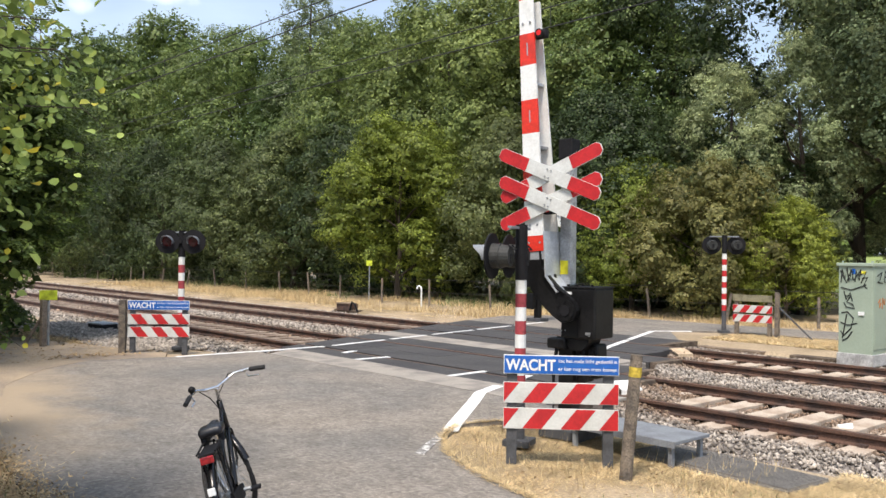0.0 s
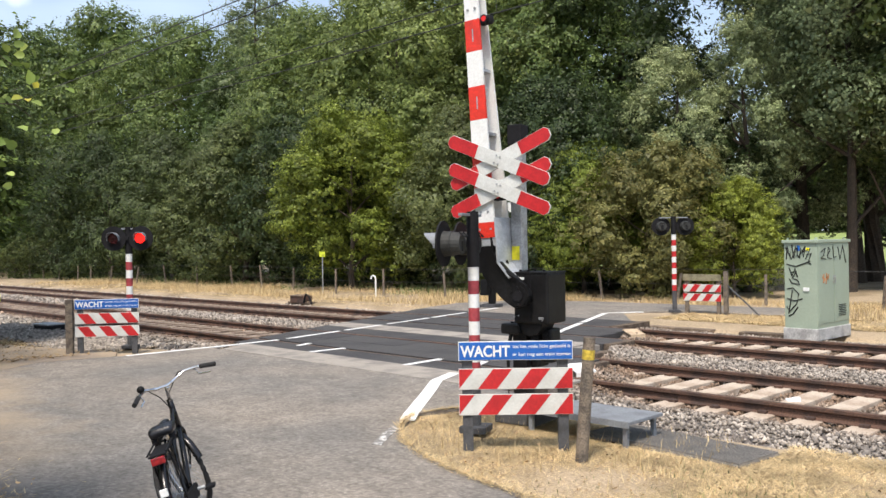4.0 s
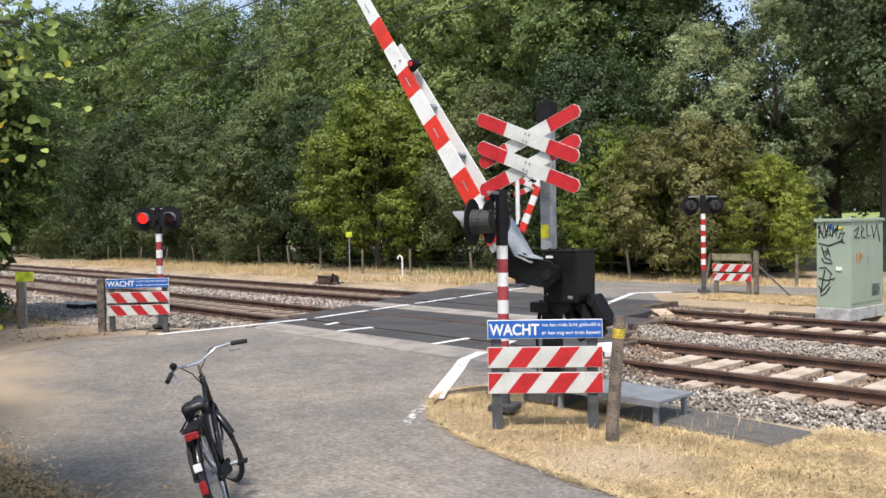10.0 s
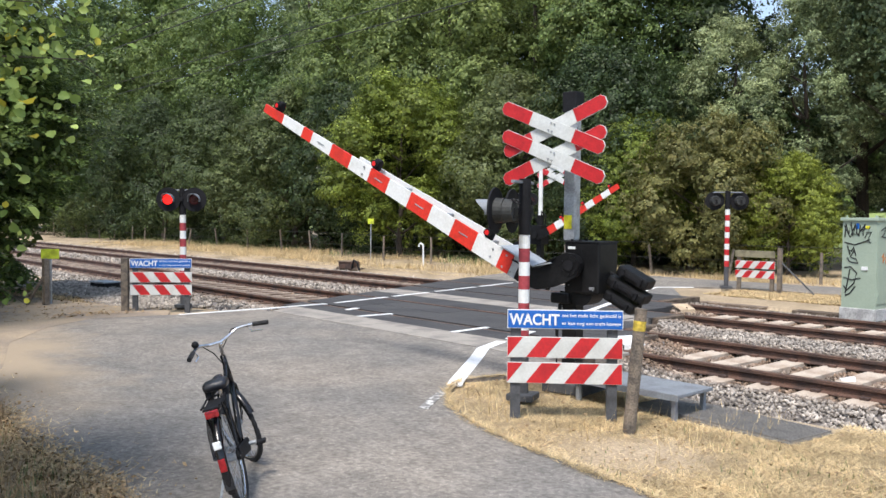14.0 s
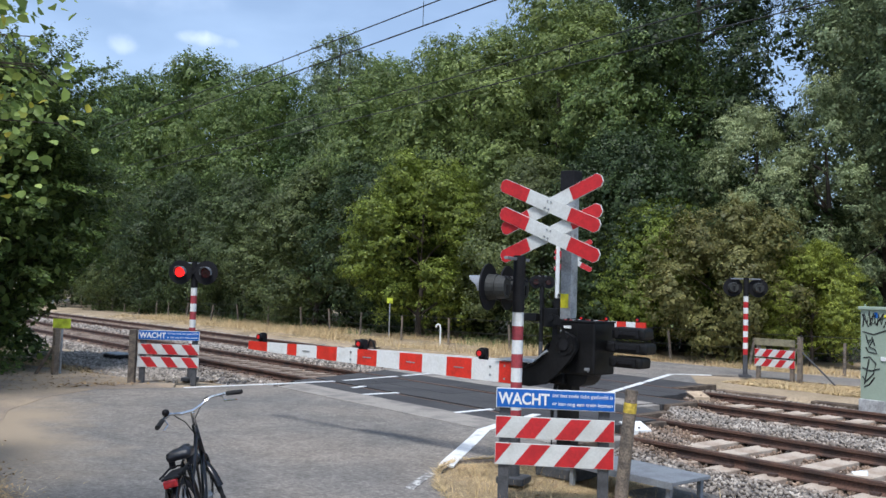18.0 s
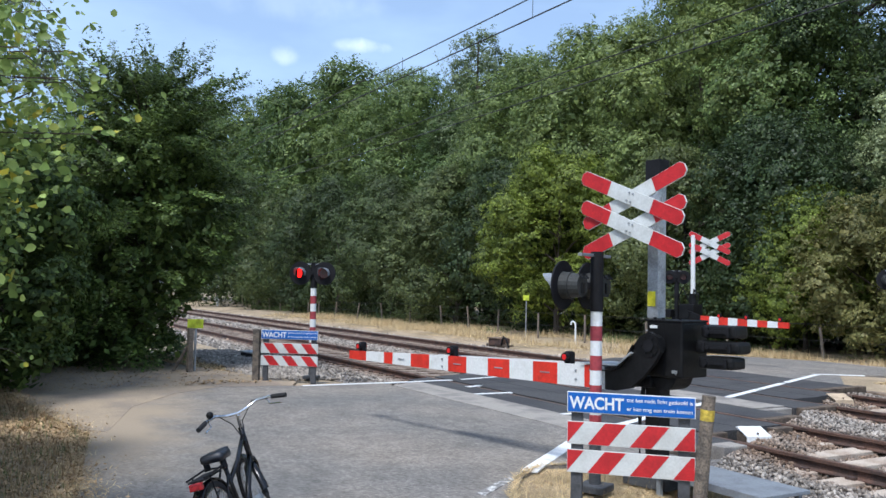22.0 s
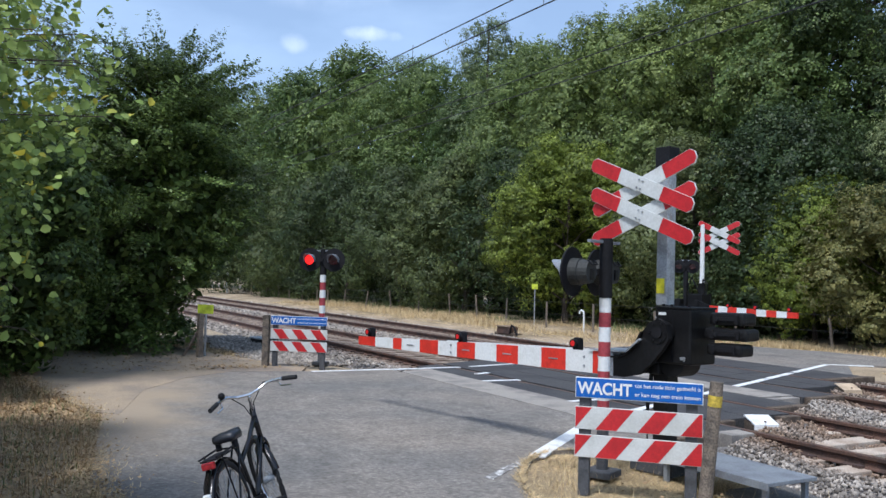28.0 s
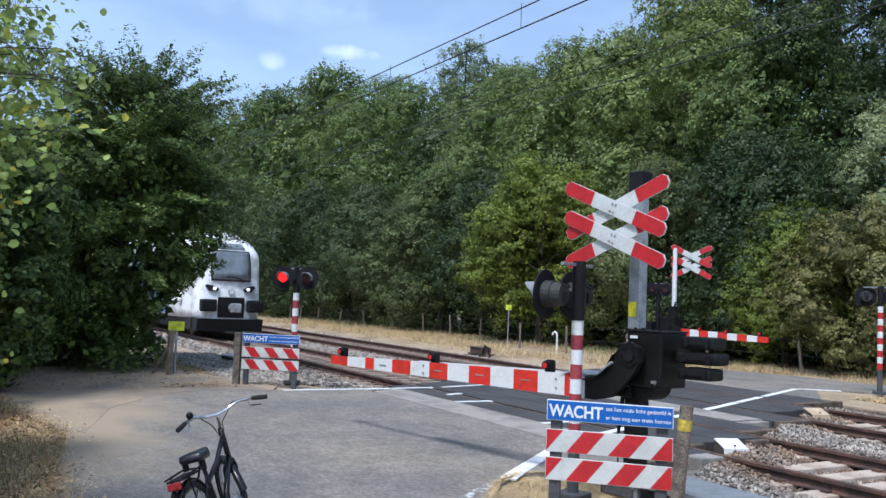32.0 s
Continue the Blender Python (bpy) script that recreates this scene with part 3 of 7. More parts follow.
def rail_mesh(length):
    prof = [(-0.07, -0.126), (0.07, -0.126), (0.07, -0.116), (0.012, -0.10), (0.01, -0.05), (0.036, -0.036), (0.036, -0.006), (0.028, 0), (-0.028, 0), (-0.036, -0.006), (-0.036, -0.036), (-0.01, -0.05), (-0.012, -0.10), (-0.07, -0.116)]
    bm = B()
    n = max(1, int(length / 6))
    rings = [[bm.verts.new((i * length / n, y, z)) for y, z in prof] for i in range(n + 1)]
    for a, b in zip(rings, rings[1:]):
        for k in range(len(prof)):
            f = bm.faces.new((a[k], b[k], b[(k + 1) % len(prof)], a[(k + 1) % len(prof)]))
            f.material_index = 1 if k == 7 else 0
    bm.faces.new(rings[0][::-1]), bm.faces.new(rings[-1])
    return bm


for i, y in enumerate(RAILS):
    r = part("rail", rail_mesh(170.0), RUST)
    r.data.materials.append(RAIL_TOP)
    r.matrix_basis = pose(-140, y, -0.002)
    tagged(r, "long rusty brown steel rail worn on its head", "rail", "rails of the double track", "structure")

# sleepers
SL = B()
box(SL, (0, 0, 0), (0.26, 2.5, 0.16), 0.012)
SLEEPER_MESH = bpy.data.meshes.new("sleeper")
SL.to_mesh(SLEEPER_MESH), SL.free()
SLEEPER_MESH.materials.append(SLEEPER)
# darker copy for the sleepers left of the crossing
SLEEPER_DARK_MESH = SLEEPER_MESH.copy()
SLEEPER_DARK_MESH.materials.clear()
SLEEPER_DARK_MESH.materials.append(SLEEPER_DARK)
FAS = B()
for sy in (-0.8, 0.8):
    for k in (-0.09, 0.09):
        box(FAS, (0, sy + k, 0.085), (0.09, 0.07, 0.05), 0.008)
FASTEN_MESH = bpy.data.meshes.new("fastening")
FAS.to_mesh(FASTEN_MESH), FAS.free()
FASTEN_MESH.materials.append(RUST)
far_sleepers = B()
for c in (0.7975, 4.6135):
    track = thing("sleepers", (0, c, 0), label="row of worn concrete sleepers bedded in ballast", category="sleepers", kind="structure")
    x = -73.85
    while x < 4:
        x += 0.5
        if left_edge(c) - 0.2 < x < right_edge(c) + 0.25:
            continue
        if x > -24:
            s = new("sleeper", SLEEPER_MESH if x > -11 else SLEEPER_DARK_MESH)
            s.parent = track
            s.matrix_basis = pose(x, 0.03 * random.uniform(-1, 1), -0.203 + random.uniform(-0.005, 0.005), 0, 0, random.uniform(-1, 1))
            f = new("fastening", FASTEN_MESH)
            f.parent = s
        else:
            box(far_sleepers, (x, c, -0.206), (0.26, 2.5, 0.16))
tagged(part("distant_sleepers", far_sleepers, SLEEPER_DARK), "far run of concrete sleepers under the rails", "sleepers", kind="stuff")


# ballast: a rough bed and loose stones on it
def bed(x0, x1, y0, y1, n):
    bm = B()
    nx = int((x1 - x0) / n)
    ny = int((y1 - y0) / n)
    rows = []
    for i in range(nx + 1):
        x = x0 + (x1 - x0) * i / nx
        row = []
        for j in range(ny + 1):
            y = y0 + (y1 - y0) * j / ny
            z = bed_height(x, y) - 0.02 + 0.02 * noise.noise((x * 3, y * 3, 4))
            row.append(bm.verts.new((x, y, z)))
        rows.append(row)
    for i in range(nx):
        for j in range(ny):
            bm.faces.new((rows[i][j], rows[i + 1][j], rows[i + 1][j + 1], rows[i][j + 1]))
    return bm


def bed_height(x, y):
    # heaped over the sleepers' ends and against the crossing's edge, lower between the rails
    out = max(-y, y - 5.411) if y < 0 or y > 5.411 else min(y - 1.595, 3.816 - y)
    z = -0.178 if out < 0 else -0.163 + 0.075 * min(1, max(0, (out - 0.30) / 0.35))
    d = x - right_edge(y)
    if 0 < d < 1.0:
        z += (-0.035 - z) * (1 - d)
    if y < -0.95:
        z -= (-0.95 - y) * 0.2
    if y > 6.1:
        z -= (y - 6.1) * 0.16
    return z


structure("ballast_bed", bed(-5.6, 6.0, -1.9, 7.2, 0.3), BED, "packed grey ballast under the stones", "ballast")
structure("ballast_bed", bed(-8.6, -5.6, 1.0, 7.2, 0.3), BED, "packed grey ballast under the stones", "ballast")
structure("ballast_bed", bed(-110, -15.2, -2.2, 7.3, 0.6), BED, "packed grey ballast under the stones", "ballast")
structure("ballast_bed", bed(-15.2, -12.9, -2.0, 5.2, 0.3), BED, "packed grey ballast under the stones", "ballast")

rng = np.random.default_rng(4)


def stones(name, x0, x1, y0, y1, count, size, keep, label, level=None):
    """Loose angular stones, each with its own shape."""
    x, y = rng.uniform(x0, x1, count), rng.uniform(y0, y1, count)
    ok = np.array([keep(a, b) for a, b in zip(x, y)])
    x, y = x[ok], y[ok]
    n = len(x)
    base = np.array([(1, 0, 0), (-1, 0, 0), (0, 1, 0), (0, -1, 0), (0, 0, 1), (0, 0, -1)], float)
    tri = np.array([(0, 2, 4), (2, 1, 4), (1, 3, 4), (3, 0, 4), (2, 0, 5), (1, 2, 5), (3, 1, 5), (0, 3, 5)])
    sc = size * rng.uniform(0.55, 1.35, (n, 1, 1)) * rng.uniform(0.7, 1.25, (n, 1, 3))
    v = (base[None] + rng.normal(0, 0.22, (n, 6, 3))) * sc
    a = rng.uniform(0, math.tau, (n, 3))
    for k, (i, j) in enumerate(((0, 1), (1, 2), (0, 2))):
        c, s = np.cos(a[:, k])[:, None], np.sin(a[:, k])[:, None]
        p, q = v[..., i].copy(), v[..., j].copy()
        v[..., i], v[..., j] = c * p - s * q, s * p + c * q
    z = np.array([bed_height(p, q) if level is None else level for p, q in zip(x, y)]) + rng.uniform(-0.012, 0.016, n)
    v += np.stack([x, y, z], -1)[:, None]
    f = (tri[None] + 6 * np.arange(n)[:, None, None]).reshape(-1, 3)
    return tagged(new(name, mesh_from(name, v.reshape(-1, 3), f, STONE)), label, "ballast", kind="stuff")


stones("ballast", -8.6, 2.5, -1.75, 6.9, 62000, 0.0222, lambda a, b: a > right_edge(b) + 0.05 and a > -7.5 - 0.3 * b, "loose pale grey and brown ballast stones")
stones("ballast", -26, -12.9, -2.0, 6.9, 22000, 0.036, lambda a, b: a < left_edge(b) - 0.08, "loose grey ballast stones along the far run")
stones("ballast", -20.5, -13.4, -3.15, -1.6, 9000, 0.034, lambda a, b: b > -3.0 + 0.12 * math.sin(a * 3) and (a < -13.75 or b > -2.5), "grey gravel spread beside the path", -0.025)
stones("ballast", -60, -26, -2.0, 6.9, 14000, 0.055, lambda a, b: True, "distant grey ballast along the track")


# ---- plants ----
def leaves(name, pos, nrm, size, mat, fold=0.25, longer=1.5, simple=False):
    """Small folded leaves (or, for far trees, three-cornered ones) at pos, turned about nrm, joined in one mesh."""
    n = len(pos)
    d = rng.normal(0, 1, (n, 3))
    nn = nrm + rng.normal(0, 0.33, (n, 3))
    nn /= np.linalg.norm(nn, axis=1, keepdims=True)
    t = d - (d * nn).sum(1, keepdims=True) * nn
    t /= np.linalg.norm(t, axis=1, keepdims=True)
    b = np.cross(nn, t)
    s = (size * rng.uniform(0.6, 1.4, n))[:, None]
    if simple == "round":
        # near leaves: rounded, folded along the midrib
        w = np.array([(-0.5, 0.0, 0.0), (-0.28, 0.36, 0.14), (0.14, 0.42, 0.16), (0.6, 0.0, -0.04), (0.14, -0.42, 0.16), (-0.28, -0.36, 0.14)])
        v = pos[:, None] + s[:, None] * (t[:, None] * w[None, :, :1] * longer + b[:, None] * w[None, :, 1:2] + nn[:, None] * w[None, :, 2:])
        f = (np.array([(0, 1, 2, 3), (0, 3, 4, 5)])[None] + 6 * np.arange(n)[:, None, None]).reshape(-1, 4)
        return mesh_from(name, v.reshape(-1, 3), f, mat)
    if simple:
        v = np.stack([pos - t * s * 0.62, pos + t * s * 0.5 + b * s * 0.48, pos + t * s * 0.42 - b * s * 0.48], 1)
        return mesh_from(name, v.reshape(-1, 3), np.arange(3 * n).reshape(-1, 3), mat)
    v = np.stack([pos - t * s * longer / 2, pos + b * s * 0.42 - nn * s * fold * 0.5, pos + t * s * longer / 2, pos - b * s * 0.42 - nn * s * fold * 0.5], 1)
    f = (np.array([(0, 1, 2, 3)])[None] + 4 * np.arange(n)[:, None, None]).reshape(-1, 4)
    return mesh_from(name, v.reshape(-1, 3), f, mat)


def crown_points(rx, rz, z0, boughs, puffs, per, leaf, seed, shape=1.0, puff=0.42, core=300, flat=0.8, ragged=0.25, big=(0.30, 0.52)):
    """Points of a crown: boughs round an ovoid, rounded puffs of leaves on each bough's outer side, coarse leaves within."""
    r = np.random.default_rng(seed)
    pos, nrm, size = [], [], []
    up = np.array([0, 0, 1.0])
    for i in range(boughs):
        a = i * 2.39996 + r.uniform(-0.5, 0.5)
        h = (i + r.uniform(0, 1)) / boughs
        wide = math.sin(math.pi * min(1, (0.12 + 0.84 * h) ** shape)) ** 0.62
        rad = rx * wide * r.uniform(0.45, 0.78)
        c = np.array([math.cos(a) * rad, math.sin(a) * rad, z0 + rz * h])
        lr = rx * r.uniform(*big) * (0.6 + 0.4 * wide)
        q = r.normal(0, 1, (puffs, 3)) + np.array([math.cos(a) * 0.6 * wide, math.sin(a) * 0.6 * wide, 0.65])
        q /= np.linalg.norm(q, axis=1, keepdims=True)
        cc = c + q * (lr * (1 - ragged * r.uniform(0, 1, puffs) + 0.10 * r.normal(0, 1, puffs)))[:, None]
        u = r.normal(0, 1, (puffs, per, 3)) + 0.75 * q[:, None] + 0.35 * up
        u /= np.linalg.norm(u, axis=2, keepdims=True)
        pr = puff * r.uniform(0.55, 1.25, (puffs, 1, 1))
        p = cc[:, None] + u * pr * r.uniform(0.55, 1.08, (puffs, per, 1)) * np.array([1, 1, flat])
        pos.append(p.reshape(-1, 3))
        nrm.append((u * 0.5 + q[:, None] * 0.75 + 0.15 * up).reshape(-1, 3))
        size.append(np.full(puffs * per, leaf))
        k = r.normal(0, 1, (core, 3))
        k /= np.linalg.norm(k, axis=1, keepdims=True)
        pos.append(c + k * lr * r.uniform(0.2, 0.80, (core, 1)))
        nrm.append(k)
        size.append(np.full(core, 2.2 * leaf))
    return np.concatenate(pos), np.concatenate(nrm), np.concatenate(size)


def trunk_mesh(h, r, limbs, reach, seed, top=0.8):
    rr = random.Random(seed)
    bm = B()
    pts, x, y = [], 0.0, 0.0
    for i in range(7):
        f = i / 6
        pts.append((x, y, -0.15 + (h * top + 0.15) * f))
        x += rr.uniform(-0.04, 0.04) * h * 0.3
        y += rr.uniform(-0.04, 0.04) * h * 0.3
    tube(bm, pts, [r * (1.35 if i == 0 else 1 - 0.13 * i) for i in range(7)], 9)
    for i in range(limbs):
        f = rr.uniform(0.25, 0.9)
        p = Vector(pts[int(f * 6)])
        a, l = rr.uniform(0, math.tau), reach * rr.uniform(0.6, 1.0) * (1.15 - 0.6 * f)
        q = p + Vector((math.cos(a) * l * 0.5, math.sin(a) * l * 0.5, l * 0.35))
        e = p + Vector((math.cos(a + 0.2) * l, math.sin(a + 0.2) * l, l * 0.7))
        tube(bm, [p, q, e], [r * 0.38, r * 0.24, r * 0.08], 6)
    return bm


TREE_KINDS = {}


def tree_kind(key, h, rx, z0, boughs, puffs, per, leaf, mat, trunk_r, seed, shape=1.0, puff=0.42, core=300, flat=0.8, simple=True, spikes=24, ragged=0.25, top=0.8, big=(0.30, 0.52)):
    pos, nrm, size = crown_points(rx, h - z0 - rx * 0.35, z0 + rx * 0.12, boughs, puffs, per, leaf, seed, shape, puff, core, flat, ragged, big)
    # leafy shoots that stand out of the crown
    r = np.random.default_rng(seed + 500)
    high = pos[pos[:, 2] > z0 + (h - z0) * 0.35]
    shoots = []
    for k in range(spikes):
        a = high[r.integers(len(high))]
        out = np.array([a[0], a[1], 0]) / (rx + 0.01)
        d = out * 0.6 + np.array([0, 0, r.uniform(0.6, 1.3)]) + r.normal(0, 0.2, 3)
        m = int(r.integers(14, 30))
        f = r.uniform(0, 1, m)[:, None] * r.uniform(1.0, 2.6) * puff
        shoots.append(a + d * f + r.normal(0, leaf * 0.9, (m, 3)) * (1.2 - 0.5 * f / f.max()))
    if shoots:
        sh = np.concatenate(shoots)
        pos, nrm, size = np.concatenate([pos, sh]), np.concatenate([nrm, r.normal(0, 1, (len(sh), 3)) + np.array([0, 0, 0.4])]), np.concatenate([size, np.full(len(sh), leaf * 0.9)])
    crown = leaves("crown", pos, nrm, size, mat, simple=simple)
    keep_kind(key, trunk_mesh(h, trunk_r, 9, rx * 0.9, seed, top), crown)


def keep_kind(key, trunk, crown):
    tm = bpy.data.meshes.new("trunk")
    trunk.to_mesh(tm), trunk.free()
    tm.materials.append(BARK)
    TREE_KINDS[key] = (tm, crown)


def sprays(key, h, rx, branches, per, leaf, mat, trunk_r, seed, cut=None, shoots=420):
    """A hornbeam's habit: many branches in flat leafy sprays, tips a little drooping, thin shoots above."""
    r = np.random.default_rng(seed)
    pos, nrm = [], []
    bm = trunk_mesh(h, trunk_r, 3, rx * 0.3, seed, 0.85)
    for i in range(branches):
        f = (i + r.uniform(0, 1)) / branches
        z = 0.15 + (h - 0.5) * f
        a = i * 2.39996 + r.uniform(-0.4, 0.4)
        # widest at a third of the height, tapering to an uneven top
        wide = min(1.0, 0.80 + 0.7 * f) if f < 0.3 else max(0.16, 1 - ((f - 0.3) / 0.73) ** 3.0)
        l = rx * wide * r.uniform(0.62, 1.12)
        out, side = np.array([math.cos(a), math.sin(a), 0]), np.array([-math.sin(a), math.cos(a), 0])
        rise = r.uniform(0.05, 0.45) + 0.4 * f + 1.1 * max(0, f - 0.6)
        n = int(per * (0.35 + 0.65 * wide))
        t = r.uniform(0.25, 1.0, n) ** 0.7
        w = r.uniform(-1, 1, n) * (0.16 + 0.34 * (1 - t)) * (0.5 + 0.5 * wide)
        p = out * (t * l)[:, None] + side * w[:, None] + np.array([0, 0, 1.0]) * (z + l * rise * t - (0.42 - 0.3 * f) * l * t ** 3 - 0.10 * np.abs(w) + r.normal(0, 0.035, n))[:, None]
        pos.append(p)
        nrm.append(np.tile(np.array([0, 0, 1.0]) + out * r.uniform(0.1, 0.6), (n, 1)) + side * (w * 0.6)[:, None])
        if wide > 0.35 and i % 3 == 0 and out[1] + 0.22 * out[0] < 0.1:
            tube(bm, [(0, 0, z), tuple(out * l * 0.5 + np.array([0, 0, z + 0.45 * l * rise])), tuple(out * l * 0.92 + np.array([0, 0, z + l * rise * 0.9 - 0.32 * l]))], [0.022, 0.013, 0.004], 5)
    # coarse dark leaves within
    m_inner = 9000
    f, a = r.uniform(0.02, 0.9, m_inner), r.uniform(0, math.tau, m_inner)
    rad = rx * 0.72 * np.sqrt(r.uniform(0, 1, m_inner)) * np.clip(1 - ((np.maximum(f, 0.3) - 0.3) / 0.75) ** 2.4, 0.1, 1)
    inner = np.stack([np.cos(a) * rad, np.sin(a) * rad, 0.2 + (h - 0.6) * f], -1)
    base = np.concatenate(pos)
    for k in range(shoots):
        a = base[r.integers(len(base))]
        if a[2] < h * (0.45 if k % 3 == 0 else 0.78):
            continue
        d = np.array([a[0], a[1], 0]) / rx * 0.5 + np.array([0, 0, r.uniform(0.5, 1.2)]) + r.normal(0, 0.2, 3)
        m = int(r.integers(16, 34))
        pos.append(a + d * (r.uniform(0, 1, m) * r.uniform(0.3, 0.8))[:, None] + r.normal(0, 0.03, (m, 3)))
        nrm.append(r.normal(0, 1, (m, 3)) + np.array([0, 0, 0.5]))
    pos.append(inner), nrm.append(r.normal(0, 1, (m_inner, 3)))
    pos, nrm = np.concatenate(pos), np.concatenate(nrm)
    size = np.concatenate([np.full(len(pos) - m_inner, leaf), np.full(m_inner, 2.6 * leaf)])
    if cut:
        ok = cut(pos)
        pos, nrm, size = pos[ok], nrm[ok], size[ok]
    keep_kind(key, bm, leaves("crown", pos, nrm, size, mat, longer=1.4))


def tree(key, x, y, s=1.0, turn=0.0, label="", name="tree", category="tree", sz=None, group="trees behind the track"):
    tm, crown = TREE_KINDS[key]
    ob = thing(name, (x, y, -0.05), turn, label, category, group)
    ob.scale = (s, s, sz or s)
    for nm, me in (("trunk", tm), ("crown", crown)):
        o = new(nm, me)
        o.parent = ob
    return ob


tree_kind("broad", 12.5, 4.4, 1.6, 19, 92, 40, 0.084, LEAF_MID, 0.22, 11, puff=0.40, big=(0.34, 0.56))
tree_kind("broad_b", 13.0, 4.2, 1.5, 23, 82, 40, 0.082, LEAF_MID, 0.24, 12, puff=0.36, ragged=0.3, big=(0.28, 0.5))
tree_kind("grey", 15.0, 4.2, 1.4, 27, 58, 34, 0.084, LEAF_BLUE, 0.26, 13, puff=0.34, core=120, ragged=0.5, spikes=60, big=(0.22, 0.42))
# tall tree: leaf colour darkened to stand for shade
tree_kind("tall", 15.0, 4.2, 1.4, 26, 66, 36, 0.084, LEAF_SHADE, 0.26, 18, puff=0.36, core=140, ragged=0.45, spikes=50, big=(0.24, 0.44))
tree_kind("pole", 15.0, 3.6, 4.2, 16, 26, 26, 0.17, LEAF_MID, 0.19, 24, puff=0.6, core=60)
tree_kind("grove", 16.0, 4.0, 4.0, 26, 52, 40, 0.085, LEAF_BLUE, 0.17, 19, puff=0.45, core=140, ragged=0.4, spikes=40)
tree_kind("light", 7.2, 3.3, 0.6, 24, 60, 44, 0.070, LEAF_LIGHT, 0.12, 14, puff=0.30, flat=0.65, ragged=0.4, spikes=50)
tree_kind("dome", 8.4, 4.3, -0.3, 18, 92, 38, 0.080, LEAF_SHADE, 0.16, 31, shape=0.85, puff=0.38, big=(0.34, 0.56))
tree_kind("dome_b", 8.0, 4.0, -0.3, 20, 84, 38, 0.078, LEAF_OLIVE, 0.16, 32, shape=0.85, puff=0.34, ragged=0.35, big=(0.30, 0.52))
tree_kind("shrub", 4.6, 2.6, 0.0, 12, 40, 30, 0.085, LEAF_SHADE, 0.07, 15, puff=0.30)
tree_kind("brown", 4.8, 2.4, 0.0, 20, 44, 44, 0.058, LEAF_BROWN, 0.07, 16, puff=0.24, ragged=0.5, spikes=80)
tree_kind("sparse", 15.5, 2.6, 3.0, 38, 22, 30, 0.09, LEAF_BLUE, 0.16, 17, puff=0.34, core=0, ragged=0.7, spikes=70, top=0.95)
tree_kind("distant", 13.0, 4.6, 0.3, 22, 14, 14, 0.42, LEAF_MID, 0.24, 25, puff=0.9, core=30, spikes=10)
tree_kind("far", 13.0, 4.4, 0.3, 28, 34, 30, 0.135, LEAF_MID, 0.24, 20, puff=0.55, core=160)


def free_of_track(p):
    """The dark tree: its low branches are cut back on the track's side."""
    side = p[:, 1] + 0.22 * p[:, 0] + 0.15 * np.sin(p[:, 0] * 3 + p[:, 2] * 2)
    roof = 1.15 + 1.0 * (side - 0.75) + 0.22 * np.sin(p[:, 0] * 3) + 0.15 * np.sin(p[:, 1] * 7)
    return ~((side > 0.75 + 0.25 * np.sin(p[:, 2] * 5)) & (p[:, 2] < roof))


sprays("dark", 6.35, 3.15, 700, 260, 0.050, LEAF_DARK, 0.13, 23, cut=free_of_track)

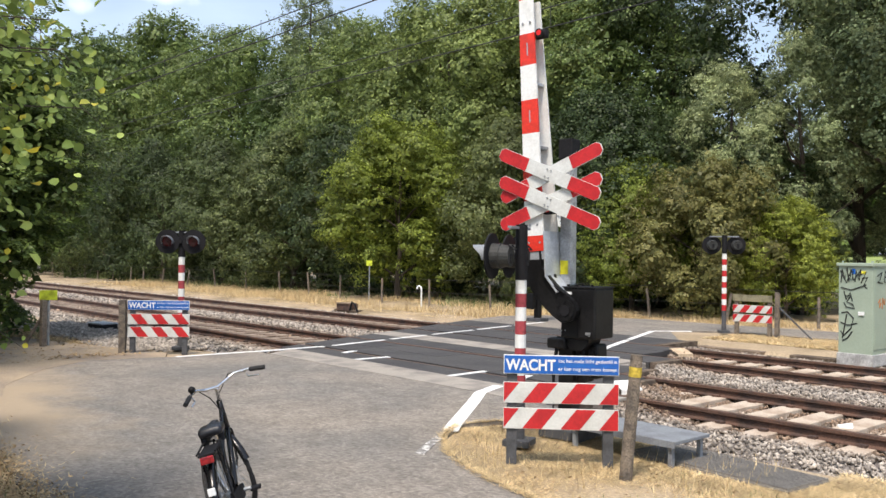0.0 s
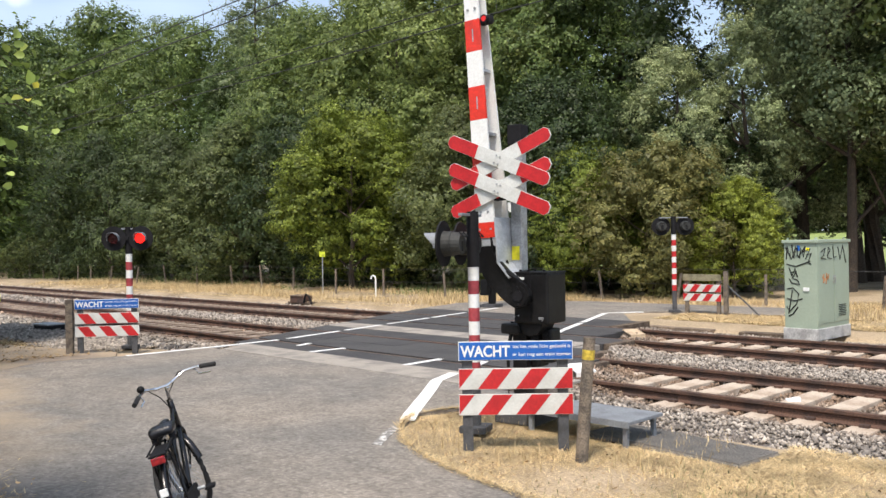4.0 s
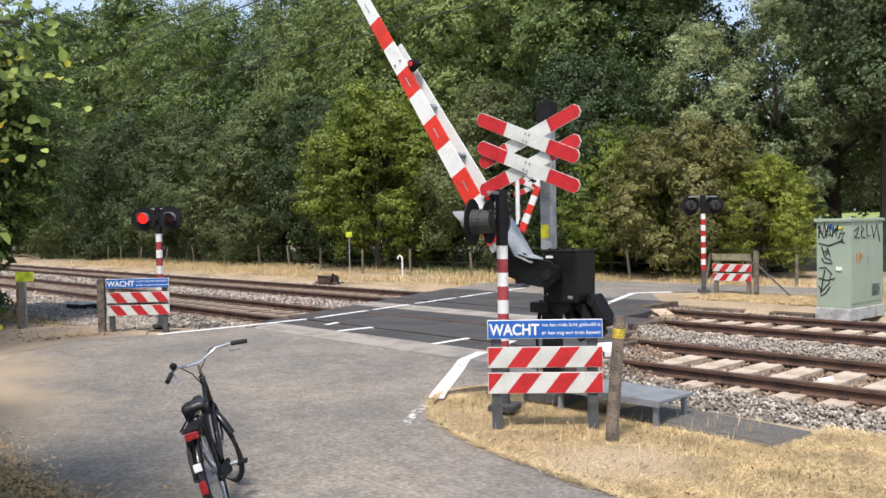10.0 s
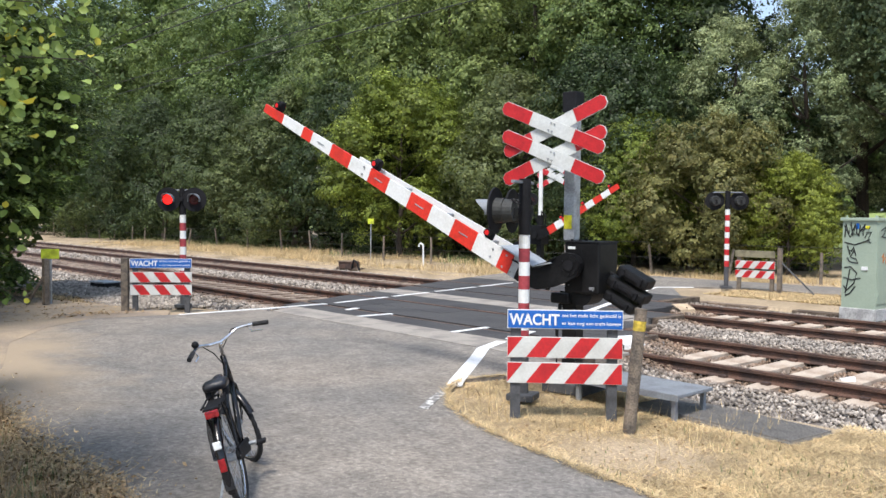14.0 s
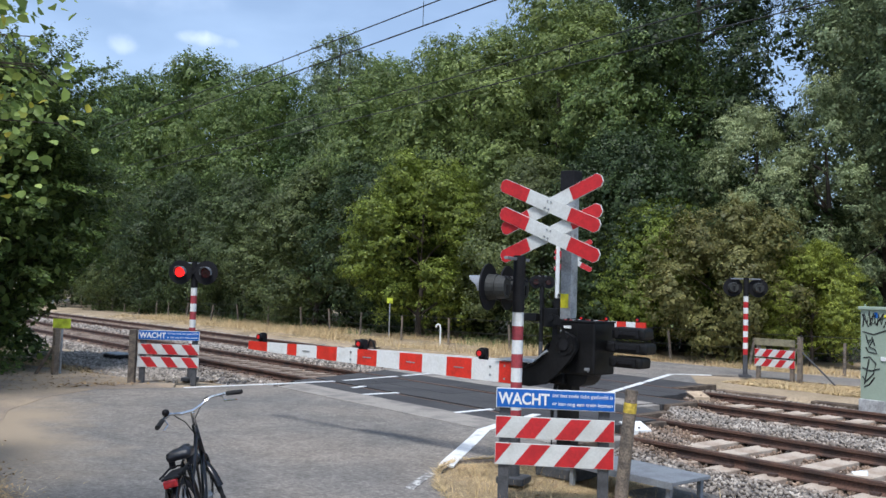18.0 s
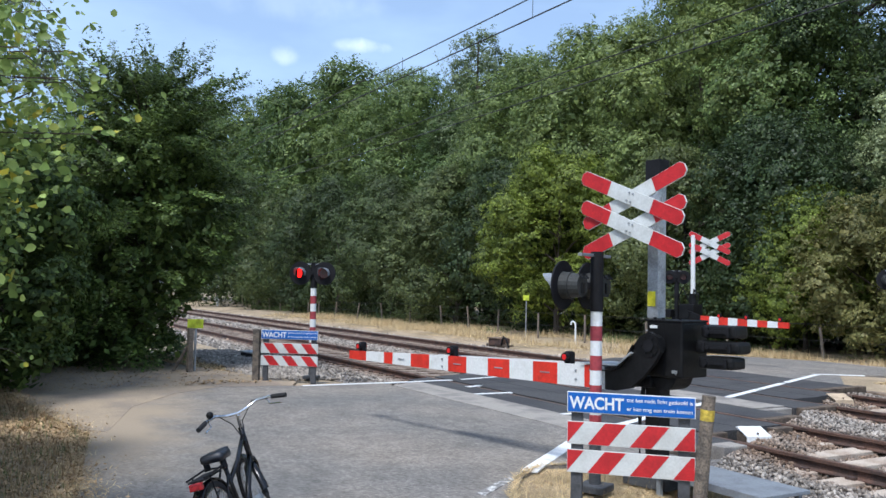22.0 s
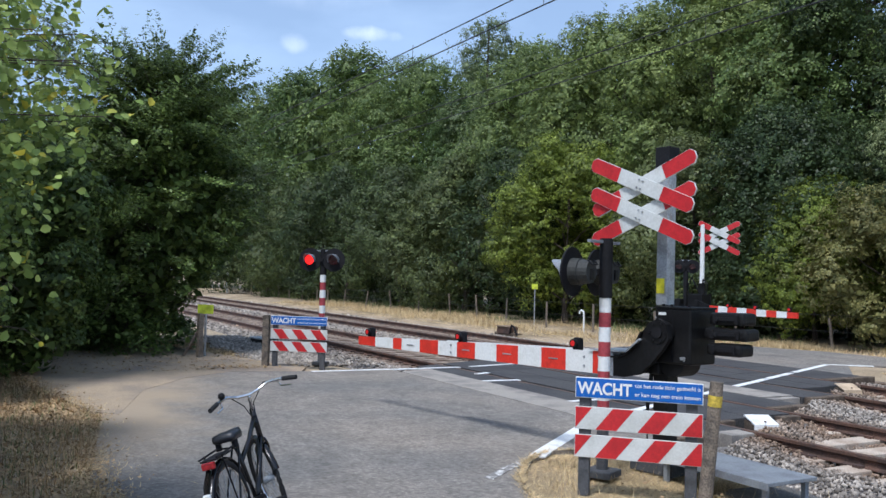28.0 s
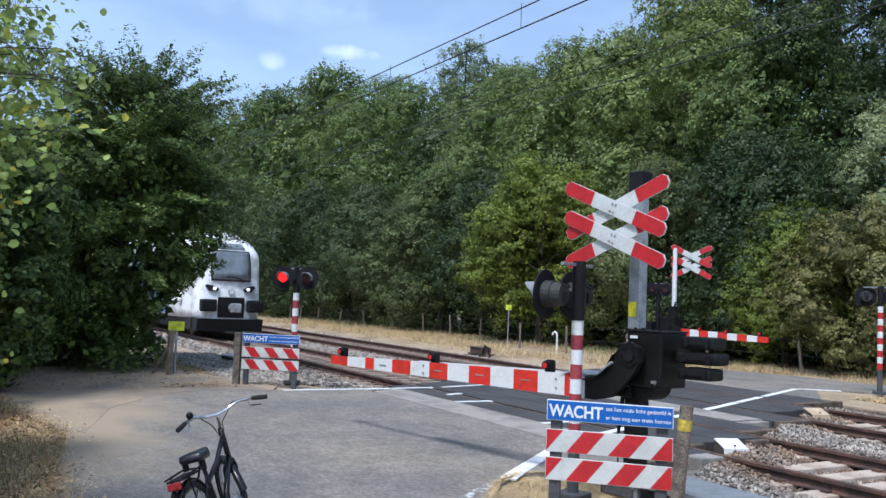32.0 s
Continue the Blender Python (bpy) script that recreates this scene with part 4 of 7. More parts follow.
BROAD = "tall broad green deciduous tree in full leaf behind the track"
TALL = "tall tree in the wood, shade put into its dark leaves"
POPLAR = "tall grey-green poplar with fluttering leaves"
SHRUB = "dense green shrub under the trees"
DOME = "rounded green young tree at the wood's edge"
YOUNG_POPLAR = "grey-green young poplar at the wood's edge"
BARE = "tall tree with a bare trunk at the wood's edge"
BUSH = "yellow-green bush beside the lane"
for key, x, y, s, turn, label, cat in (
        ("far", -78, 17, 1.5, 20, BROAD, "tree"), ("far", -68, 17, 1.45, 80, BROAD, "tree"), ("far", -60, 18, 1.45, 140, BROAD, "tree"), ("far", -88, 13, 1.6, 10, BROAD, "tree"), ("far", -99, 9, 1.6, 60, BROAD, "tree"),
        ("far", -110, 3, 1.6, 100, BROAD, "tree"), ("far", -118, -7, 1.6, 100, BROAD, "tree"),
        ("broad_b", -53.5, 18.0, 1.25, 200, BROAD, "tree"), ("broad", -47, 18.5, 1.25, 260, BROAD, "tree"),
        ("sparse", -39.6, 17.0, 1.05, 30, "slender grey-green tree with a thin feathery top", "tree"),
        ("broad_b", -41, 17.0, 0.92, 300, BROAD, "tree"), ("broad", -34.6, 17.2, 1.06, 10, BROAD, "tree"), ("broad", -29.0, 18.0, 1.12, 60, BROAD, "tree"),
        ("broad_b", -24.0, 18.4, 1.1, 110, BROAD, "tree"), ("broad", -20.2, 20, 1.04, 170, BROAD, "tree"),
        ("dome", -64, 12.6, 1.2, 20, DOME, "tree"), ("dome_b", -56, 12.6, 1.1, 70, DOME, "tree"), ("dome", -48.5, 12.8, 1.0, 120, DOME, "tree"), ("dome_b", -41.2, 12.9, 0.98, 180, DOME, "tree"), ("dome_b", -34.4, 13.0, 0.94, 240, DOME, "tree"), ("dome", -30.0, 14.6, 0.98, 300, DOME, "tree"), ("dome_b", -20.8, 14.2, 0.86, 150, DOME, "tree"), ("dome", -17.6, 15.6, 0.90, 30, DOME, "tree"),
        ("tall", -18.6, 21.0, 1.2, 0, TALL, "tree"), ("grey", -10.8, 25.5, 1.25, 70, POPLAR, "tree"), ("grey", -24, 24, 1.32, 45, POPLAR, "tree"), ("grey", -12.7, 23.4, 0.98, 200, POPLAR, "tree"),
        ("grey", -14.0, 16.6, 0.55, 150, YOUNG_POPLAR, "tree"), ("grey", -12.0, 17.6, 0.58, 280, YOUNG_POPLAR, "tree"),
        ("far", -29, 25, 1.3, 250, BROAD, "tree"), ("far", -37, 24, 1.2, 190, BROAD, "tree"), ("far", -45, 24, 1.3, 130, BROAD, "tree"),
        ("grove", -9.4, 19.0, 1.0, 0, BARE, "tree"), ("grove", -7.4, 22.5, 1.05, 60, BARE, "tree"), ("grove", -11.0, 24.5, 1.1, 120, BARE, "tree"),
        ("grove", -5.6, 18.8, 1.0, 180, BARE, "tree"), ("grove", -9.2, 28.5, 1.15, 240, BARE, "tree"), ("grove", -12.6, 30, 1.1, 300, BARE, "tree"), ("grove", -6.4, 27, 1.1, 330, BARE, "tree"),
        ("light", -25.4, 12.2, 0.98, 0, "yellow-green bushy young tree at the wood's edge", "tree"), ("light", -15.6, 13.8, 0.66, 120, BUSH, "bush"), ("light", -11.1, 14.8, 0.48, 200, BUSH, "bush"),
        ("brown", -12.9, 13.5, 0.95, 0, "browning hawthorn bush scorched by drought", "bush"),
        ("shrub", -25.0, 14.6, 0.7, 0, SHRUB, "bush"), ("shrub", -31.2, 14.8, 0.75, 50, SHRUB, "bush"), ("shrub", -38, 14.6, 0.75, 100, SHRUB, "bush"), ("shrub", -45, 14.4, 0.8, 150, SHRUB, "bush"),
        ("shrub", -52.5, 14.2, 0.85, 250, SHRUB, "bush"), ("shrub", -61, 14, 0.9, 300, SHRUB, "bush"), ("shrub", -72, 13, 1.3, 10, SHRUB, "bush"), ("shrub", -19.6, 15.2, 0.75, 30, SHRUB, "bush")):
    tree(key, x, y, s, turn, label, "bush" if cat == "bush" else "tree", cat)
for x, y, s, a in ((-8.0, 20.4, 0.95, 10), (-4.4, 21.8, 1.0, 70), (-6.0, 24.4, 1.0, 130), (-3.2, 25.5, 1.05, 200), (-8.2, 25.2, 1.0, 260), (-5.2, 29.8, 1.1, 320), (-7.6, 31.6, 1.1, 30), (-3.0, 31.0, 1.1, 90), (-10.6, 32.8, 1.1, 150), (-1.4, 21.0, 1.0, 210)):
    tree("pole", x, y, s, a, "tall shaded tree with a bare dark trunk in the wood")
for x, y, s, a in ((-13.4, 17.2, 1.25, 0), (-16.3, 16.4, 1.1, 200), (-11.5, 33.5, 0.7, 90)):
    tree("shrub", x, y, s, a, SHRUB, "bush", "bush")
for i in range(12):
    tree("distant", -52 + 8 * i, 118, 1.5, 50 * i, "distant woodland tree beyond the field", group="trees beyond the field")
for i in range(9):
    tree("distant", -48 + 9 * i, 104 + 3 * (i % 2), 1.3, 40 * i, "distant woodland tree beyond the field", group="trees beyond the field")
rise = slab(B(), [(-90, 36), (60, 36), (60, 112), (-90, 112)], -0.2, 0.03)
for v in rise.verts:
    if v.co.y > 50:
        v.co.z += 2.4
structure("field", rise, FIELD, "sunlit pale green meadow rising gently beyond the wood", "field")
tree("dark", -17.6, -4.35, 0.95, 0, "dark green hornbeam, dense to the ground beside the track", group="trees before the track")


# ---- warning fences ----
def stripes(parent, w, z0, z1, y, lean, n, first_red=True):
    """A board with slanting red stripes on white, facing -y."""
    board = part("board", box(B(), (w / 2, y + 0.011, (z0 + z1) / 2), (w, 0.022, z1 - z0), 0.003), SHEETING, parent, "white reflective board with red slanting stripes")
    h, step = z1 - z0, w / n
    for k in range(-2, 2 * n):
        if k % 2:
            continue
        x0 = (k + (0 if first_red else 1)) * step * 0.5 * 2 / 1
        pts = [(x0, z0 + 0.004), (x0 + step, z0 + 0.004), (x0 + step + lean * h, z1 - 0.004), (x0 + lean * h, z1 - 0.004)]
        # cut at the board's ends
        for lim, sign in ((0.004, 1), (w - 0.004, -1)):
            out = []
            for i in range(len(pts)):
                a, b = pts[i - 1], pts[i]
                ia, ib = (a[0] - lim) * sign >= 0, (b[0] - lim) * sign >= 0
                if ia != ib:
                    f = (lim - a[0]) / (b[0] - a[0])
                    out.append((lim, a[1] + f * (b[1] - a[1])))
                if ib:
                    out.append(b)
            pts = out
            if len(pts) < 3:
                break
        if len(pts) >= 3:
            part("stripe", plate(B(), pts, y - 0.002, y), RED, board)
    return board


def warning_fence(at, turn, w, lean, label, back=False, extra_post=False, sign_text=True):
    f = thing("warning_fence", at, turn, label, "fence", "warning fences at the crossing")
    for x in (0.05, w - 0.1):
        p = box(B(), (x + 0.02, 0.05, 0.30), (0.085, 0.07, 1.0), 0.008)
        part("post", p, POST_GREY if not back else WOOD_GREY, f)
    if back:
        part("board", box(B(), (w / 2, 0.0, 0.80), (w, 0.03, 0.15), 0.004), WOOD_OLIVE, f, "bare weathered back of a sign board")
    else:
        s = part("sign", box(B(), (w / 2, 0.0, 0.79), (w, 0.02, 0.155), 0.004), WHITE, f, "blue warning sign with white lettering")
        part("face", box(B(), (w / 2, -0.011, 0.79), (w - 0.012, 0.004, 0.143), 0.001), BLUE, s)
        lettering("WACHT", 0.125, WHITE, s, (0.016, -0.0135, 0.746), width=0.435 * w)
        lettering("tot het rode licht gedoofd is", 0.04, WHITE, s, (0.475 * w, -0.0135, 0.812), width=0.505 * w, bold=0.012)
        lettering("er kan nog een trein komen", 0.04, WHITE, s, (0.475 * w, -0.0135, 0.748), width=0.505 * w, bold=0.012)
    stripes(f, w, 0.475, 0.645, 0.0, lean, 6, False)
    stripes(f, w, 0.265, 0.435, 0.0, lean, 6, False)
    if extra_post:
        part("corner_post", box(B(), (-0.09, 0.04, 0.3), (0.11, 0.11, 1.15), 0.01), WOOD_GREY, f, "weathered square corner post")
    return f


warning_fence((-4.285, -3.53, 0), 43.7, 0.93, 0.75, "striped warning fence with a blue sign in dry grass")
warning_fence((-13.36, -3.07, 0), 54, 0.99, -0.75, "striped warning fence with a blue sign beside the sandy path", extra_post=True)
warning_fence((-9.52, 9.22, 0.0), 2, 0.92, 0.75, "striped warning fence seen with its sign's bare back", back=True)
wp = thing("fence_post", (-8.5, 9.28, 0), label="grey wooden fence post with a slanting stay", category="post")
part("post", box(B(), (0, 0, 0.42), (0.09, 0.09, 1.06), 0.01), WOOD_GREY, wp)
part("stay", rod(B(), (0.05, 0, 0.62), (0.75, 0.05, -0.02), 0.018), POST_GREY, wp)
wp = thing("wooden_post", (-3.36, -3.13, 0), 20, "leaning weathered wooden post with yellow tape", "post", lean=(-2, 4.2))
part("post", rod(B(), (0, 0, -0.15), (0, 0, 0.93), 0.050, 0.046, 14), WOOD_GREY, wp)
part("tape", rod(B(), (0, 0, 0.76), (0, 0, 0.835), 0.0485, 0.048, 14), TAPE, wp, "band of yellow tape")


# ---- light signals ----
def banded_pole(parent, r, z0, z1, n, red=RED_FADED, first_white=False, zb=0.0):
    part("base", box(B(), (0, 0, zb + 0.03), (0.24, 0.24, 0.06), 0.012), POST_GREY, parent, "grey bolted foot")
    part("lower_pole", rod(B(), (0, 0, zb), (0, 0, z0), r, seg=16), POST_GREY, parent)
    h = (z1 - z0) / n
    for i in range(n):
        white = (i % 2 == 0) == first_white
        part("band", rod(B(), (0, 0, z0 + i * h), (0, 0, z0 + (i + 1) * h - 0.0005), r * 1.02, seg=16), WHITE if white else red, parent)


def lamp_head(parent, x, z, r, y=-0.10, hood_mat=BLACK_MATT):
    """A round black backboard with a hooded red lamp facing -y."""
    bd = part("backboard", rod(B(), (x, y + 0.02, z), (x, y + 0.035, z), r, seg=28), BLACK_MATT, parent, "round black backboard")
    hs = B()
    rod(hs, (x, y + 0.20, z), (x, y + 0.03, z), r * 0.46, r * 0.56, 20)
    hg = part("housing", hs, HOUSING, parent, "dark grey lamp housing")
    part("ring", rod(B(), (x, y + 0.10, z), (x, y + 0.115, z), r * 0.56, seg=20), HOUSING, hg)
    part("latch", box(B(), (x, y + 0.205, z - 0.02), (0.05, 0.02, 0.09), 0.004), BLACK, hg)
    part("hinge_bar", tube(B(), [(x - 0.05, y + 0.19, z + r * 0.5), (x - 0.05, y + 0.23, z + r * 0.3), (x + 0.05, y + 0.23, z + r * 0.3), (x + 0.05, y + 0.19, z + r * 0.5)], 0.007, 6), BLACK_MATT, hg)
    hood = B()
    seg, rr, ln = 16, r * 0.50, r * 0.85
    ring = [[], [], [], []]
    for k in range(seg + 1):
        a = math.pi * (-0.12 + 1.24 * k / seg)
        c, s = math.cos(a), math.sin(a)
        d = ln * (0.35 + 0.65 * max(0, s))
        for i, (q, yy) in enumerate(((rr, y + 0.02), (rr * 0.97, y + 0.02 - d), (rr * 0.90, y + 0.02 - d), (rr * 0.92, y + 0.02))):
            ring[i].append(hood.verts.new((x + q * c, yy, z + q * s)))
    for i in range(4):
        for k in range(seg):
            hood.faces.new((ring[i][k], ring[i][k + 1], ring[(i + 1) % 4][k + 1], ring[(i + 1) % 4][k]))
    bmesh.ops.recalc_face_normals(hood, faces=hood.faces)
    part("hood", hood, hood_mat, parent)
    lens = rod(B(), (0, -0.014, 0), (0, 0.014, 0), r * 0.41, seg=24)
    for f in lens.faces:
        f.material_index = 1 if f.calc_center_median().y > 0.01 else 0
    ob = part("lens", lens, LENS_DARK, parent, "red signal lens")
    ob.data.materials.append(LENS_LIT)
    ob.matrix_basis = pose(x, y - 0.0, z)
    return ob


def signal(at, turn, zj, zt, zh, r, label, bands, spread=0.235, pole_r=0.052, z0=0.5, red=RED_FADED, y=-0.10, hood_mat=BLACK_MATT):
    s = thing("crossing_signal", at, turn, label, "signal", "light signals at the crossing")
    banded_pole(s, pole_r, z0, zj, bands, red)
    part("upper_pole", rod(B(), (0, 0, zj), (0, 0, zt), pole_r * 1.12, seg=16), BLACK_MATT, s)
    part("bracket", box(B(), (0, -0.02, zt - 0.03), (spread * 2 + 0.1, 0.035, 0.025), 0.004), GREY_PAINT, s)
    part("bracket", box(B(), (0, y / 2, zh), (0.06, abs(y), 0.06), 0.006), BLACK_MATT, s)
    pair = [lamp_head(s, sx * spread, zh, r, y, hood_mat) for sx in (-1, 1)]
    return s, pair


# grey hoods here: the light on their rims put into the colour
LEFT_SIGNAL, LEFT_LENSES = signal((-13.36, -2.15, 0), 48, 1.59, 2.04, 1.85, 0.205, "red and white banded signal post with two red lamps", 8, spread=0.222, hood_mat=GREY_PAINT)
signal((-9.63, 9.03, 0), 222, 1.79, 2.2, 1.98, 0.21, "red and white banded signal post seen from behind", 10, spread=0.27, red=RED)
NEAR_SIGNAL, NEAR_LENSES = signal((-4.60, -3.0, 0), -65, 1.46, 1.95, 1.67, 0.20, "red and white banded signal post with sideways lamps", 8, spread=0.225, pole_r=0.048, z0=0.50, y=-0.22, hood_mat=GREY_PAINT)


# ---- St Andrew's crosses and barriers ----
def cross_blade(parent, w, h, ang, zc, y, front=True):
    b = B()
    L, H, c = w / 2, h / 2, 0.035
    plate(b, [(-L, -H + c), (-L + c, -H), (L - c, -H), (L, -H + c), (L, H - c), (L - c, H), (-L + c, H), (-L, H - c)], y - 0.008, y + 0.008)
    ob = part("blade", b, SHEETING, parent, "white board with red ends")
    ob.matrix_basis = pose(0, 0, zc, 0, -ang, 0)
    for sx in (-1, 1):
        e = B()
        x0, x1 = sx * L * 0.42, sx * (L - 0.004)
        plate(e, [(x0, -H + 0.003), (x1 - sx * c, -H + 0.003), (x1, -H + c), (x1, H - c), (x1 - sx * c, H - 0.003), (x0, H - 0.003)], y - 0.011, y - 0.008)
        part("end", e, RED, ob, "red sheeting at the blade's end")
    if front:
        for bx in (-0.02, 0.02):
            for bz in (-0.035, 0.035):
                part("bolt", rod(B(), (bx, y - 0.018, bz), (bx, y - 0.008, bz), 0.008, seg=8), GALV, ob)
    return ob


def crosses(parent, zc, y0, w=0.93, h=0.112, ang=27, gap=0.262):
    for k in (0, 1):
        z = zc - k * gap
        cross_blade(parent, w, h, ang, z, y0 + 0.03, False)
        cross_blade(parent, w, h, -ang, z, y0)
        part("mount", box(B(), (0, y0 + 0.09, z), (0.05, 0.12, 0.05), 0.004), GALV, parent)


def near_barrier():
    turn = 190.0
    b = thing("level_crossing_barrier", (-4.62, -2.28, 0), turn, "black barrier machine with a red and white boom and crosses", "barrier", "barriers of the crossing")
    # local: +x along the lowered boom, +y towards the camera's side
    part("foot", box(B(), (0, 0, 0.03), (0.44, 0.44, 0.10), 0.015), POST_GREY, b)
    part("column", box(B(), (0.02, 0.0, 0.46), (0.15, 0.15, 0.92), 0.012), BLACK, b)
    part("conduit", tube(B(), [(0.13, 0.10, 0.0), (0.13, 0.10, 0.6), (0.10, 0.06, 0.92)], 0.02, 8), BLACK, b)
    case = part("machine_case", box(B(), (-0.15, -0.03, 1.15), (0.36, 0.36, 0.47), 0.02), BLACK, b, "black steel machine case")
    part("lid", box(B(), (-0.15, -0.03, 1.388), (0.372, 0.372, 0.016), 0.006), BLACK, case)
    for px, py in ((-0.02, 0.10), (-0.12, 0.12), (-0.24, 0.05), (-0.05, -0.12)):
        part("lid_bolt", rod(B(), (px, py, 1.39), (px, py, 1.415), 0.014, seg=8), BLACK_MATT, case)
    for px, pz in ((-0.02, 1.33), (-0.02, 0.99), (-0.27, 0.95)):
        part("rivet", rod(B(), (px, 0.148, pz), (px, 0.156, pz), 0.006, seg=8), GALV, case)
    part("latch", box(B(), (-0.26, 0.155, 0.97), (0.05, 0.012, 0.025), 0.003), GALV, case)
    part("type_plate", box(B(), (-0.05, 0.158, 1.335), (0.075, 0.006, 0.024), 0.001), WHITE, case, "small white type plate")
    for bz in (0.98, 1.08, 1.2, 1.3):
        part("bolt", rod(B(), (0.02, 0.15, bz), (0.02, 0.162, bz), 0.007, seg=8), GALV, case)
    part("gear_housing", rod(B(), (-0.12, 0.12, 0.93), (-0.12, -0.12, 0.93), 0.13, seg=24), BLACK, case)
    part("seam", box(B(), (-0.15, 0.151, 1.15), (0.006, 0.006, 0.44), 0.001), BLACK_MATT, case)
    part("bracket", box(B(), (0.08, 0.1, 0.86), (0.2, 0.1, 0.10), 0.02), BLACK, b)
    part("post", box(B(), (0.054, -0.017, 2.0), (0.115, 0.115, 1.2), 0.012), GALV, b, "grey galvanised sign post")
    part("cap", box(B(), (0.054, -0.017, 2.69), (0.15, 0.15, 0.19), 0.012), BLACK_MATT, b, "black post cap")
    part("sticker", box(B(), (0.062, 0.043, 1.57), (0.082, 0.004, 0.13), 0.001), YELLOW, b, "yellow sticker")
    return b


BARRIER = near_barrier()
# crosses stand before the post and face the road
CROSSES = thing("crossbucks", (-4.63, -2.62, 0), 12.0, "two stacked red and white St Andrew's crosses on the post", "sign", "crosses at the crossing")
crosses(CROSSES, 2.432, 0.0, w=1.13, h=0.128, ang=22.6, gap=0.262)
for z in (2.432, 2.17):
    part("arm", rod(B(), (0, 0.06, z), (0.03, 0.33, z), 0.018, seg=10), GALV, CROSSES)
    part("clamp", box(B(), (0.025, 0.33, z), (0.15, 0.02, 0.05), 0.004), GALV, CROSSES)


def near_boom():
    """The moving arm: hub at its origin, boom along +x when lowered, below the hub."""
    m = thing("barrier_boom", (-4.495, -2.479, 1.18), 190, "red and white striped barrier boom with small red lamps", "barrier")
    dz = -0.302

    def moved(bm):
        """Everything past the hub sits a little further along the arm."""
        bmesh.ops.translate(bm, verts=bm.verts, vec=(0.035, 0, 0))
        return bm

    arm = B()
    plate(arm, [(-0.11, -0.05), (-0.09, 0.07), (0.0, 0.115), (0.09, 0.08), (0.16, 0.0), (0.24, -0.10), (0.33, -0.18), (0.44, -0.225), (0.58, -0.235), (0.58, -0.40), (0.36, -0.405), (0.20, -0.37), (0.07, -0.27), (-0.05, -0.14)], 0.0, 0.05)
    a = part("arm", arm, BLACK, m, "black cranked steel arm")
    rim = B()
    plate(rim, [(0.13, 0.0), (0.19, -0.10), (0.27, -0.18), (0.38, -0.225), (0.52, -0.235), (0.52, -0.25), (0.37, -0.24), (0.26, -0.195), (0.175, -0.11), (0.115, 0.0)], 0.05, 0.075)
    part("rim", moved(rim), BLACK, a)
    part("hub", rod(B(), (0, -0.05, 0), (0, 0.058, 0), 0.095, seg=24), BLACK, a)
    part("hub_cap", rod(B(), (0, 0.055, 0), (0, 0.07, 0), 0.05, seg=20), BLACK_MATT, a)
    for k in range(6):
        c, s = 0.078 * math.cos(k * math.pi / 3), 0.078 * math.sin(k * math.pi / 3)
        part("bolt", rod(B(), (c, 0.056, s), (c, 0.068, s), 0.010, seg=6), BLACK_MATT, a)
    plate2 = B()
    plate(plate2, [(0.06, 0.02), (0.19, -0.14), (0.50, -0.24), (0.50, -0.40), (0.12, -0.36)], -0.10, -0.06)
    part("rear_arm", moved(plate2), BLACK, m)
    part("bracket", moved(box(B(), (0.56, -0.012, dz), (0.24, 0.135, 0.205), 0.008)), PALE_STEEL, m, "pale galvanised clamp that holds the boom")
    for bx, bz in ((0.50, 0.06), (0.60, 0.06), (0.50, -0.06), (0.60, -0.06)):
        part("clamp_bolt", moved(rod(B(), (bx, 0.052, dz + bz), (bx, 0.066, dz + bz), 0.012, seg=8)), GALV, m)
    boom = part("beam", moved(box(B(), (0.64, 0.0, dz), (0.1, 0.1, 0.13), 0.005)), GALV, m)

    def half(x):
        return 0.098 if x < 0.9 else 0.098 - 0.0105 * (x - 0.9) - 0.0025 * max(0, x - 2.4) ** 2

    def mid(x):
        return dz - 0.006 * (x - 0.9)

    edges = (0.52, 0.665, 0.994, 1.31, 1.633, 1.949, 2.281, 2.579, 2.909, 3.243, 3.594, 3.766, 4.137, 4.505)
    for i, (x0, x1) in enumerate(zip(edges, edges[1:])):
        mat = RED_BOOM if i % 2 == 0 else WHITE
        g = 0.004 if x0 > 2.42 else 0.0
        part("band", moved(plate(B(), [(x0, mid(x0) - half(x0)), (x1 - 0.001, mid(x1) - half(x1)), (x1 - 0.001, mid(x1) + half(x1)), (x0, mid(x0) + half(x0))], 0.045 - g, 0.065 - g)), mat, boom)
        if i in (2, 4, 6, 9):
            part("clip", moved(box(B(), ((x0 + x1) / 2, 0.067, mid(x0)), (0.12, 0.006, 0.012), 0.002)), GALV, boom)
        if i in (1, 7):
            for bz in (-0.04, 0.04):
                part("bolt", moved(rod(B(), (x0 + 0.1, 0.062, mid(x0) + bz), (x0 + 0.1, 0.072, mid(x0) + bz), 0.012, seg=8)), GALV, boom)
    back = plate(B(), [(0.45, dz - 0.085), (2.9, dz - 0.06), (2.9, dz + 0.065), (0.45, dz + 0.105)], -0.075, -0.058)
    for v in back.verts:
        v.co.y -= 0.15 * (2.9 - v.co.x) / 2.45
    part("back_board", moved(back), WHITE, m, "white back board of the boom, splayed at its root")
    for x in (0.9, 1.5, 2.1, 2.6):
        part("spacer", moved(box(B(), (x, -0.01 - 0.075 * (2.9 - x) / 2.45, dz), (0.03, 0.10 + 0.15 * (2.9 - x) / 2.45, 0.12), 0.003)), GALV, m)
    part("web", moved(box(B(), (1.75, -0.005, dz - 0.03), (2.3, 0.10, 0.02), 0.003)), GALV, m)
